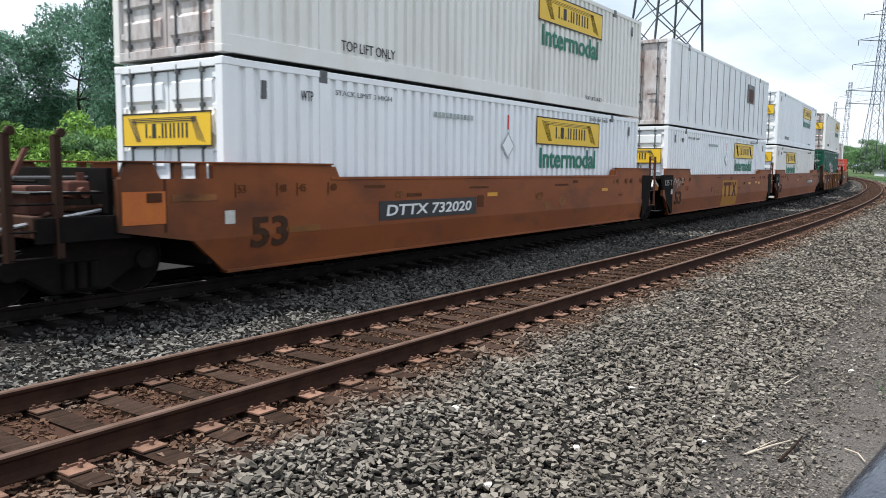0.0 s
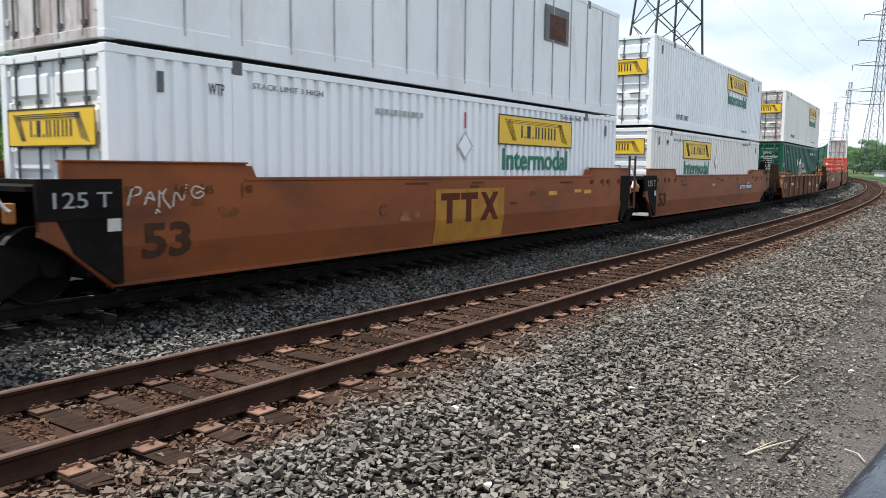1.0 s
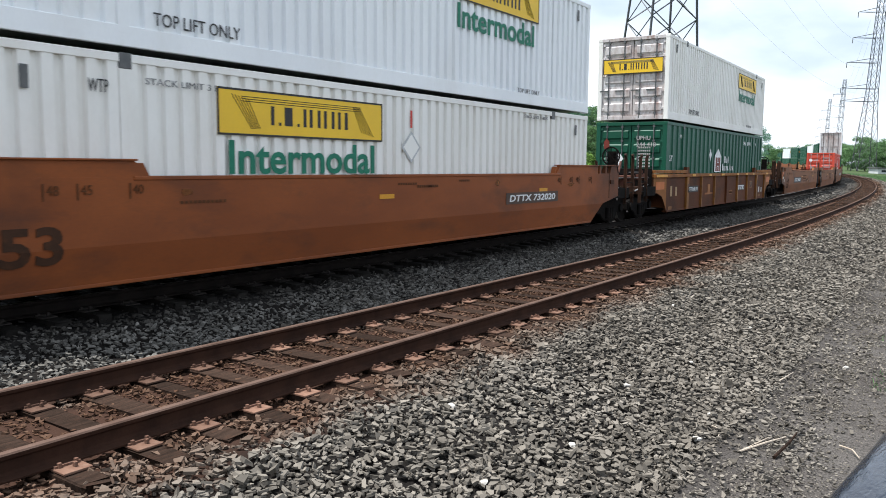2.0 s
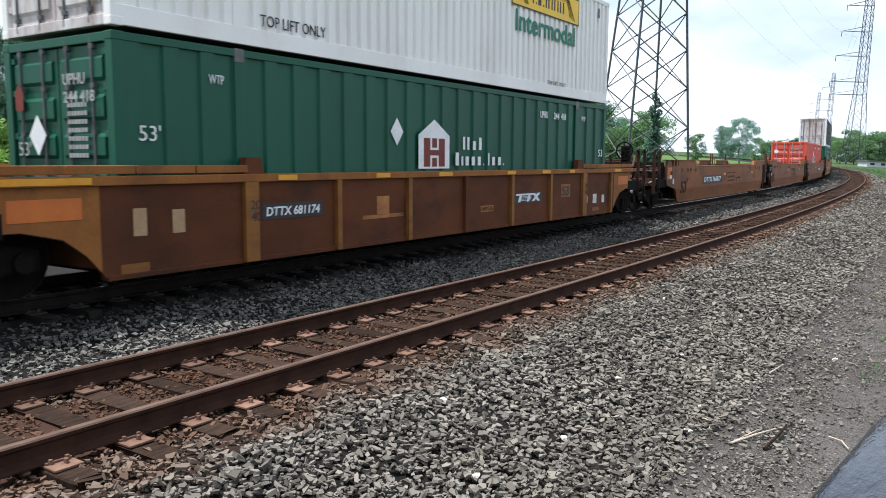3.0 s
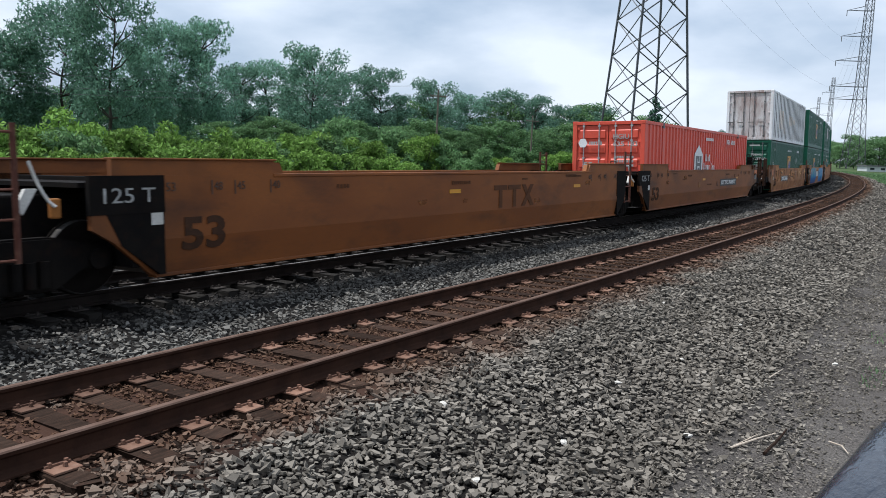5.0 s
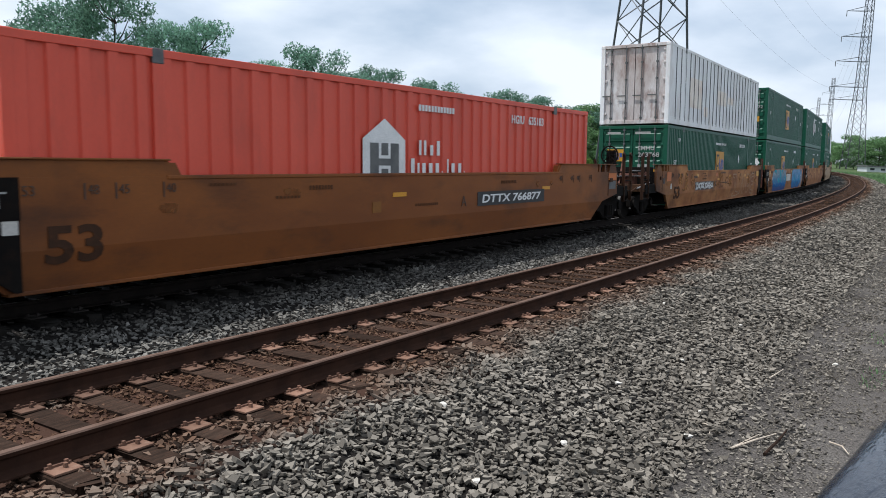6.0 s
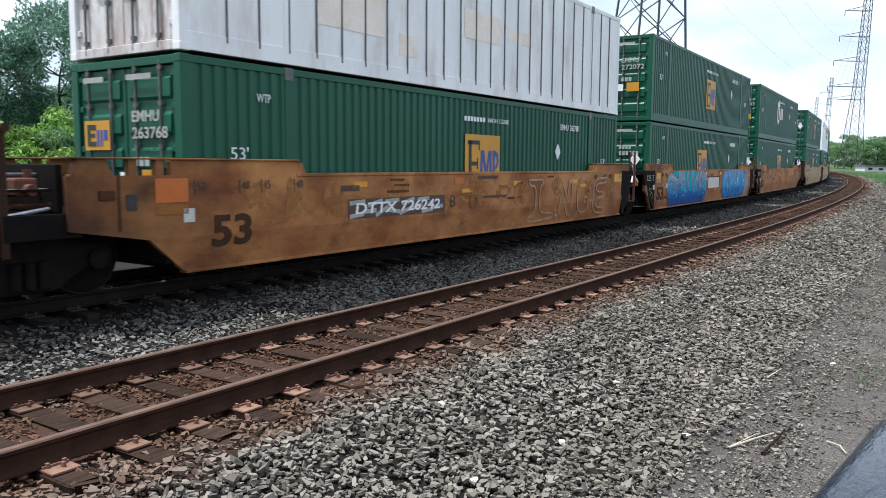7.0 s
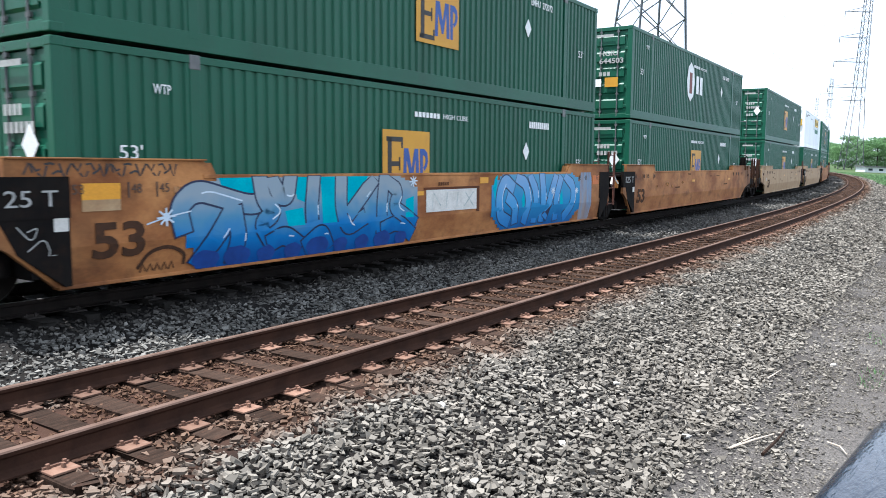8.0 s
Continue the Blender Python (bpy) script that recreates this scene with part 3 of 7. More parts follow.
def yellow_sign(c, x0, z0, w, h, end=False):
    """A yellow haulier's sign: border, ribbons at both ends, and a row of black bars for the name."""
    m = TO_END if end else None
    y = -0.024 if end else YS
    s = part("sign", box(x0, x0 + w, y - 0.004, y, z0, z0 + h), M["sign_yellow"], c, "yellow sign with black bars and ribbons")
    bm = bmesh.new()
    t = 0.03 * h / 0.68
    for a in ((x0, x0 + w, z0, z0 + t), (x0, x0 + w, z0 + h - t, z0 + h), (x0, x0 + t, z0, z0 + h), (x0 + w - t, x0 + w, z0, z0 + h)):
        quad_box(bm, a[0], a[1], y - 0.007, y - 0.003, a[2], a[3])
    for i in range(6):
        f = i / 6
        for sgn in (0, 1):
            p0 = (0.07 + 0.10 * f, 0.88 - 0.10 * f) if not sgn else (0.93 - 0.10 * f, 0.12 + 0.10 * f)
            p1 = (0.17 + 0.055 * f, 0.16) if not sgn else (0.83 - 0.055 * f, 0.84)
            rod((x0 + p0[0] * w, y - 0.006, z0 + p0[1] * h), (x0 + p1[0] * w, y - 0.006, z0 + p1[1] * h), 0.006, 4, bm)
        if i % 2 == 0:
            rod((x0 + 0.12 * w, y - 0.006, z0 + (0.84 - 0.05 * i / 2) * h), (x0 + 0.84 * w, y - 0.006, z0 + (0.84 - 0.05 * i / 2) * h), 0.005, 4, bm)
    for f, wf, hf in ((0.275, 0.018, 0.42), (0.318, 0.014, 0.07), (0.352, 0.045, 0.42), (0.425, 0.014, 0.07), (0.462, 0.018, 0.42), (0.500, 0.018, 0.42), (0.550, 0.018, 0.42), (0.590, 0.018, 0.42), (0.640, 0.018, 0.42), (0.682, 0.018, 0.42), (0.728, 0.02, 0.42)):
        quad_box(bm, x0 + f * w, x0 + (f + wf) * w, y - 0.008, y - 0.003, z0 + 0.26 * h, z0 + (0.26 + hf) * h)
    o = part("sign_print", bm, M["ink"], s)
    if m is not None:
        s.matrix_basis = m
    return s


def rng_bars(c, x0, z0, w, h, n, mat="ink", end=False, name="number_strip"):
    mat = "pale_ink" if end and mat == "ink_white" else mat
    o = tagged(part(name, bars(None, x0, z0, w, h, n, -0.024 if end else YS), M[mat], c), kind="stuff")
    if end:
        o.matrix_basis = TO_END
    return o


def jbh(label, sign_x=9.46, door=True, door_paint="white", base_text=False, paint="white", sign=True, pitch=0.276, end_sign=1.62):
    c = container(label, paint, pitch, 0.06, door, door_paint, crest=0.52)
    if sign:
        yellow_sign(c, sign_x, 1.93, 3.72, 0.68)
        lettering("lettering", "Intermodal", sign_x + 0.2, 1.36, 3.3, 0.50, YS, M["ink_green"], c, bold=0.02, label="green lettering")
    if end_sign:
        yellow_sign(c, -1.08, end_sign, 2.16, 0.52, True)
    if base_text:
        lettering("stencil", "TOP LIFT ONLY", 2.5, 0.33, 1.45, 0.17, YS, M["ink"], c)
        lettering("stencil", "TOP LIFT ONLY", 12.2, 0.26, 1.1, 0.10, YS, M["grey_ink"], c)
    else:
        lettering("stencil", "STACK LIMIT 3 HIGH", 2.35, 2.53, 1.5, 0.085, YS, M["grey_ink"], c)
        lettering("stencil", "WTP", 1.55, 2.38, 0.27, 0.16, YS, M["ink"], c)
        lettering("stencil", "STACK LIMIT 3 HIGH", 12.55, 2.66, 1.2, 0.075, YS, M["grey_ink"], c)
        rng_bars(c, 5.2, 2.34, 1.45, 0.10, 11, "green_grey_ink")
    if not base_text:
        x, z, r = 8.1, 1.86, 0.30
        part("placard_holder", prism([(x - r, z), (x, z + r), (x + r, z), (x, z - r)], YS - 0.006, YS), M["galv"], c, "empty metal placard holder")
        part("placard_face", prism([(x - r * 0.8, z), (x, z + r * 0.8), (x + r * 0.8, z), (x, z - r * 0.8)], YS - 0.009, YS - 0.005), M[paint], c)
        part("marker_strip", box(x - 0.03, x + 0.03, YS - 0.004, YS, 2.22, 2.55), M["red_strip"], c)
    part("vent", box(0.72, 0.82, YS - 0.012, YS, 2.35, 2.62, 0.004), M["frame"], c)
    part("vent", box(CL - 0.82, CL - 0.72, YS - 0.012, YS, 2.35, 2.62, 0.004), M["frame"], c)
    return c


def placard(c, x, z, s=0.36, end=False):
    y = -0.026 if end else YS
    o = part("placard", prism([(x, z - s), (x + s * 0.75, z), (x, z + s), (x - s * 0.75, z)], y - 0.004, y), M["ink_white"], c, "white diamond placard")
    if end:
        o.matrix_basis = TO_END


def emp(label, sx=7.33, code=("", ""), house=False):
    c = container(label, "green", 0.22, 0.034, True, crest=0.46)
    if house:
        part("round_emblem", prism([(6.9 + 0.55 * math.cos(k * math.pi / 4), 1.75 + 0.75 * math.sin(k * math.pi / 4)) for k in range(8)], YS - 0.004, YS), M["ink_white"], c, "white emblem with a red core")
        part("emblem_core", box(6.72, 7.08, YS - 0.008, YS - 0.003, 1.3, 2.1), M["ink_red"], c)
        rng_bars(c, 7.7, 1.35, 1.1, 0.7, 2, "ink_white", False, "name_print")
    else:
        s = part("sign", box(sx, sx + 1.52, YS - 0.004, YS, 0.85, 2.06), M["sign_ochre"], c, "ochre panel with black and blue marks")
        bm = bmesh.new()
        for a in ((0.13, 0.17, 0.95, 1.0), (0.15, 0.27, 0.95, 1.92), (0.11, 0.62, 1.84, 1.93), (0.57, 0.62, 1.72, 1.84), (0.27, 0.54, 1.38, 1.47), (0.50, 0.54, 1.30, 1.55), (0.11, 0.62, 0.93, 1.02), (0.57, 0.62, 1.02, 1.14)):
            quad_box(bm, sx + a[0], sx + a[1], YS - 0.008, YS - 0.003, a[2], a[3])
        part("mark", bm, M["ink"], s)
        for a in ([(0.63, 1.03), (0.74, 1.03), (0.74, 1.50), (0.88, 1.10), (0.94, 1.10), (1.04, 1.52), (1.06, 1.03), (1.17, 1.03), (1.13, 1.72), (1.00, 1.72), (0.91, 1.34), (0.80, 1.72), (0.66, 1.72)],
                  [(1.20, 1.03), (1.29, 1.03), (1.29, 1.60), (1.37, 1.56), (1.38, 1.46), (1.34, 1.38), (1.30, 1.36), (1.33, 1.28), (1.42, 1.36), (1.47, 1.48), (1.44, 1.64), (1.34, 1.72), (1.18, 1.72)]):
            part("mark", prism([(sx + x, z) for x, z in a], YS - 0.008, YS - 0.003), M["ink_blue"], s)
    placard(c, 11.95, 1.75, 0.22)
    lettering("stencil", "WTP", 1.38, 2.32, 0.28, 0.13, YS, M["ink_white"], c)
    lettering("stencil", "HIGH CUBE", 8.3, 2.34, 0.95, 0.10, YS, M["ink_white"], c)
    rng_bars(c, 7.3, 2.34, 0.9, 0.10, 7, "ink_white")
    if code[0]:
        lettering("stencil", code[0] + "  " + code[1], 12.1, 2.32, 1.15, 0.16, YS, M["ink_white"], c, bold=0.01)
        lettering("stencil", code[0], 0.22, 1.98, 0.62, 0.16, -0.028, M["pale_ink"], c, TO_END, bold=0.02)
        lettering("stencil", code[1], 0.22, 1.74, 0.80, 0.17, -0.028, M["pale_ink"], c, TO_END, bold=0.02)
    else:
        rng_bars(c, 12.1, 2.32, 1.1, 0.16, 10, "ink_white")
        rng_bars(c, 0.22, 1.98, 0.45, 0.14, 4, "ink_white", True)
        rng_bars(c, 0.22, 1.76, 0.72, 0.14, 6, "ink_white", True)
    lettering("stencil", "53'", 0.85, 1.45, 0.34, 0.19, YS, M["ink_white"], c)
    lettering("stencil", "53'", 14.9, 1.40, 0.30, 0.19, YS, M["ink_white"], c)
    s2 = part("sign", box(-0.95, -0.32, -0.030, -0.026, 1.58, 2.02), M["sign_ochre"], c, "ochre panel with dark and blue marks")
    s2.matrix_basis = TO_END
    b2 = bmesh.new()
    for a in ((-0.88, -0.80, 1.64, 1.96), (-0.80, -0.66, 1.88, 1.96), (-0.80, -0.69, 1.77, 1.83), (-0.80, -0.66, 1.64, 1.71)):
        quad_box(b2, a[0], a[1], -0.034, -0.029, a[2], a[3])
    part("mark", b2, M["ink"], s2)
    b3 = bmesh.new()
    for a in ((-0.64, -0.58, 1.64, 1.88), (-0.55, -0.50, 1.64, 1.88), (-0.47, -0.37, 1.73, 1.88)):
        quad_box(b3, a[0], a[1], -0.034, -0.029, a[2], a[3])
    part("mark", b3, M["ink_blue"], s2)
    rng_bars(c, 0.22, 1.35, 0.40, 0.13, 3, "pale_ink", True)
    if code[0]:
        part("label", box(-0.1, 0.3, -0.030, -0.026, 1.02, 1.26), M["ink_white"], c).matrix_basis = TO_END
        part("label", box(0.42, 0.86, -0.030, -0.026, 1.0, 1.30), M["sign_ochre"], c).matrix_basis = TO_END
    else:
        placard(c, 0.80, 1.62, 0.25, True)
    rng_bars(c, 0.1, 2.58, 0.8, 0.08, 1, "ink_white", True, "label_strip")
    rng_bars(c, -0.95, 2.58, 0.7, 0.08, 1, "ink_white", True, "label_strip")
    return c


def house_mark(c, x, z, w, h, paper, mark):
    s = part("house_emblem", prism([(x, z), (x + w, z), (x + w, z + h * 0.68), (x + w / 2, z + h), (x, z + h * 0.68)], YS - 0.004, YS), M[paper], c, "house-shaped emblem")
    bm = bmesh.new()
    for a in ((0.16, 0.36, 0.04, 0.62), (0.64, 0.84, 0.04, 0.62), (0.36, 0.64, 0.27, 0.38), (0.42, 0.58, 0.04, 0.22), (0.42, 0.58, 0.43, 0.62)):
        quad_box(bm, x + a[0] * w, x + a[1] * w, YS - 0.008, YS - 0.003, z + a[2] * h, z + a[3] * h)
    part("emblem_mark", bm, M[mark], s)


def name_bars(c, x, z, w, h):
    """Two rows of bars of uneven height, for a company name."""
    bm = bmesh.new()
    row1 = ((0.12, 0.06, 1.0), (0.19, 0.06, 1.0), (0.28, 0.08, 0.7), (0.38, 0.08, 1.0))
    row2 = ((0.0, 0.09, 1.0), (0.10, 0.05, 0.7), (0.16, 0.09, 0.7), (0.26, 0.09, 0.7), (0.36, 0.09, 0.7), (0.47, 0.02, 0.15), (0.55, 0.04, 1.0), (0.61, 0.09, 0.7), (0.72, 0.09, 0.7), (0.83, 0.02, 0.15))
    for row, zz in ((row1, z + h * 0.54), (row2, z)):
        for f, wf, hf in row:
            quad_box(bm, x + (f + wf * 0.2) * w, x + (f + wf * 0.75) * w, YS - 0.004, YS, zz, zz + h * 0.44 * hf)
    part("name_print", bm, M["ink_white"], c)


def wide_green(label):
    c = container(label, "green", 0.62, 0.04, True, crest=0.40)
    house_mark(c, 6.6, 1.12, 1.1, 0.98, "ink_white", "ink_red")
    name_bars(c, 7.9, 1.18, 2.5, 0.62)
    placard(c, 5.9, 1.82, 0.26)
    lettering("stencil", "53'", 0.34, 1.52, 0.33, 0.21, YS, M["ink_white"], c)
    lettering("stencil", "53", 15.6, 1.42, 0.30, 0.20, YS, M["ink_white"], c)
    lettering("stencil", "WTP", 1.5, 2.35, 0.27, 0.13, YS, M["ink_white"], c)
    lettering("stencil", "WTP", 14.35, 2.38, 0.27, 0.13, YS, M["ink_white"], c)
    for text, x, w in (("UPHU", 11.85, 0.42), ("244", 12.62, 0.32), ("418", 13.05, 0.30)):
        lettering("stencil", text, x, 2.36, w, 0.17, YS, M["ink_white"], c, bold=0.02)
    lettering("stencil", "UPHU", 0.22, 2.25, 0.5, 0.15, -0.028, M["pale_ink"], c, TO_END, bold=0.02)
    lettering("stencil", "244 418", 0.22, 2.02, 0.7, 0.15, -0.028, M["pale_ink"], c, TO_END, bold=0.02)
    lettering("stencil", "53'", -0.95, 1.32, 0.32, 0.2, -0.028, M["pale_ink"], c, TO_END)
    placard(c, -0.45, 1.6, 0.28, True)
    for i in range(7):
        rng_bars(c, 0.3, 1.3 + i * 0.11, 0.45, 0.06, 6, "ink_white", True, "notice_strip")
    house = part("house_emblem", prism([(-0.98, 1.95), (-0.78, 1.95), (-0.78, 2.2), (-0.88, 2.33), (-0.98, 2.2)], -0.030, -0.026), M["ink_red"], c)
    house.matrix_basis = TO_END
    return c


def red_box(label):
    c = container(label, "red", 0.40, 0.038, True, crest=0.36)
    house_mark(c, 6.28, 1.05, 1.27, 1.18, "ink_white", "frame")
    name_bars(c, 7.7, 1.22, 2.35, 0.66)
    rng_bars(c, 8.0, 2.44, 1.3, 0.12, 12, "ink_white")
    lettering("stencil", "HGIU", 11.75, 2.37, 0.62, 0.20, YS, M["ink_white"], c, bold=0.02)
    lettering("stencil", "635183", 12.6, 2.37, 0.80, 0.20, YS, M["ink_white"], c, bold=0.02)
    lettering("stencil", "HGIU", 0.2, 2.28, 0.55, 0.17, -0.028, M["pale_ink"], c, TO_END, bold=0.02)
    lettering("stencil", "635 183", 0.2, 2.03, 0.85, 0.17, -0.028, M["pale_ink"], c, TO_END, bold=0.02)
    for i in range(3):
        rng_bars(c, 0.25, 1.35 + i * 0.14, 0.7, 0.08, 8, "ink_white", True, "notice_strip")
    rng_bars(c, -0.85, 1.3, 0.35, 0.2, 2, "ink_white", True)
    hexa = part("hexagon_emblem", prism([(-0.9 + 0.17 * math.cos(k * math.pi / 3), 2.15 + 0.17 * math.sin(k * math.pi / 3)) for k in range(6)], -0.030, -0.026), M["ink_white"], c)
    hexa.matrix_basis = TO_END
    rng_bars(c, -0.68, 2.08, 0.5, 0.12, 6, "ink_white", True)
    return c


def panel_white(label, pitch, door_paint, paint="white_old", seam="frame"):
    """An older white container with wide flat panels between narrow seams."""
    c = container(label, paint, 4.0, 0.004, True, door_paint, crest=0.49)
    strip = mesh_of("seam", box(-0.013, 0.013, YS - 0.008, YS + 0.016, 0.18, CH - 0.11, 0.004), M[seam])
    n = round((CL - 0.4) / pitch)
    for k in range(1, n):
        shared("seam", strip, c, pose(0.2 + k * (CL - 0.4) / n, 0, 0))
    return c


# ---- rail trucks and well cars ----
WR = 0.483


def wheel_meshes():
    bm = lathe([(-0.835, 0.10), (-0.83, 0.30), (-0.825, WR - 0.06), (-0.82, WR - 0.012), (-0.81, WR), (-0.72, WR), (-0.715, WR + 0.026), (-0.69, WR + 0.026), (-0.685, WR - 0.06), (-0.70, 0.2), (-0.69, 0.085), (0.69, 0.085), (0.70, 0.2), (0.685, WR - 0.06), (0.69, WR + 0.026), (0.715, WR + 0.026), (0.72, WR), (0.81, WR), (0.82, WR - 0.012), (0.825, WR - 0.06), (0.83, 0.30), (0.835, 0.10)], 28)
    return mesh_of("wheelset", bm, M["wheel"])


WHEEL = wheel_meshes()
WHEEL.materials.append(M["tread"])
for f in WHEEL.polygons:
    if all(abs(math.hypot(WHEEL.vertices[v].co.x, WHEEL.vertices[v].co.z) - WR) < 0.014 for v in f.vertices):
        f.material_index = 1


def side_frame(sy):
    pts = [(-1.12, 0.62), (-1.12, 0.36), (-0.70, 0.36), (-0.36, 0.14), (0.36, 0.14), (0.70, 0.36), (1.12, 0.36), (1.12, 0.62), (0.72, 0.70), (0.30, 0.80), (-0.30, 0.80), (-0.72, 0.70)]
    y = sorted((sy * 0.92, sy * 1.10))
    bm = prism(pts, *y)
    bmesh.ops.bevel(bm, geom=bm.edges[:], offset=0.025, segments=2, affect="EDGES")
    for x in (-0.89, 0.89):
        rod((x, sy * 0.9, WR), (x, sy * 1.16, WR), 0.13, 12, bm)
    for x in (-0.17, 0.0, 0.17):
        rod((x, sy * 1.13, 0.20), (x, sy * 1.13, 0.52), 0.07, 10, bm)
    return bm


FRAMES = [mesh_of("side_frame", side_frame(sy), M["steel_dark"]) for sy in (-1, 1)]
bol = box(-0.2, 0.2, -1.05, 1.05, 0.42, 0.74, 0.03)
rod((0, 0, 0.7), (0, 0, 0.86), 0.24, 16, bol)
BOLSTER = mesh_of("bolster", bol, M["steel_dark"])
WHEELS = []


def truck(parent, x):
    t = new("rail_truck", BOLSTER)
    t.parent = parent
    t.matrix_basis = pose(x, 0, 0)
    for me in FRAMES:
        shared("side_frame", me, t)
    for dx in (-0.89, 0.89):
        w = shared("wheelset", WHEEL, t, pose(dx, 0, WR))
        WHEELS.append((w, dx))
    return t


YB = -1.508   # just outside the body's side


def stencil_car(car, text, x, z, w, h, mat="ink_brown", bold=0.0, slant=0.0):
    return lettering("stencil", text, x, z, w, h, YB - 0.002, M[mat], car, bold=bold, slant=slant, lean=True)


def number_board(car, x, z, w, h, text, ground="ink", ink="ink_white"):
    b = part("number_board", box(x, x + w, YB - 0.003, YB + 0.002, z, z + h), M[ground], car, "dark board with a pale number")
    lettering("number", text, x + w * 0.06, z + h * 0.2, w * 0.88, h * 0.6, YB - 0.004, M[ink], b, slant=0.12, bold=0.02)


def scrawl(car, lines, width, mat, y=YB - 0.004, name="scrawl", z_top=9.0):
    """A tag drawn with one thick line after another, flat on the side."""
    bm = bmesh.new()
    for line in lines:
        pts = [Vector((a[0], a[1])) for a in line]
        left, right = [], []
        for k, p in enumerate(pts):
            d = (pts[min(k + 1, len(pts) - 1)] - pts[max(k - 1, 0)]).normalized()
            n = Vector((-d.y, d.x)) * width / 2
            p = p - d * width * 0.4 if k == 0 else p + d * width * 0.4 if k == len(pts) - 1 else p
            for side, row in ((n, left), (-n, right)):
                z = min(max(p.y + side.y, 0.235), z_top)
                row.append(bm.verts.new((p.x + side.x, y + LEAN(z), z)))
        for k in range(len(pts) - 1):
            f = bm.faces.new((left[k], right[k], right[k + 1], left[k + 1]))
    bm.normal_update()
    for f in bm.faces:
        if f.normal.y > 0:
            f.normal_flip()
    return part(name, bm, M[mat], car)


def stroke_outline(points, steps=5, wobble=0.0, rng=None):
    """Rounds a polyline's corners."""
    out = [points[0]]
    for a, b, c in zip(points, points[1:], points[2:]):
        for k in range(1, steps):
            t = k / steps
            p = [(1 - t) ** 2 * (a[i] + b[i]) / 2 + 2 * t * (1 - t) * b[i] + t * t * (b[i] + c[i]) / 2 for i in (0, 1)]
            out.append(p)
    out.append(points[-1])
    return out


def scuff(car, x0, x1, z0, z1, mat, seed):
    """A rubbed or bleached place with a ragged outline."""
    r = random.Random(seed)
    cx, cz, n = (x0 + x1) / 2, (z0 + z1) / 2, 14
    pts = []
    for k in range(n):
        a, q = k * 2 * math.pi / n, r.uniform(0.62, 1.08)
        pts.append((cx + math.copysign(abs(math.cos(a)) ** 0.7, math.cos(a)) * (x1 - x0) / 2 * q, cz + math.copysign(abs(math.sin(a)) ** 0.7, math.sin(a)) * (z1 - z0) / 2 * q))
    part("worn_place", prism(pts, YB - 0.002, YB + 0.003), M[mat], car)


def patch(car, x0, x1, z0, z1, mat, name="painted_patch"):
    part(name, box(x0, x1, YB - 0.002, YB + 0.003, z0, z1), M[mat], car)


def grab_post(x, y, sign):
    """An upright steel angle with a rounded lug at its head."""
    bm = box(x - 0.055, x + 0.055, y - 0.012, y + 0.012, 0.62, 2.06, 0.006)
    quad_box(bm, x - 0.055, x - 0.035, y - 0.05, y + 0.05, 0.62, 2.04)
    rod((x - 0.055 * sign, y - 0.03, 2.08), (x - 0.055 * sign, y + 0.03, 2.08), 0.055, 10, bm)
    return bm


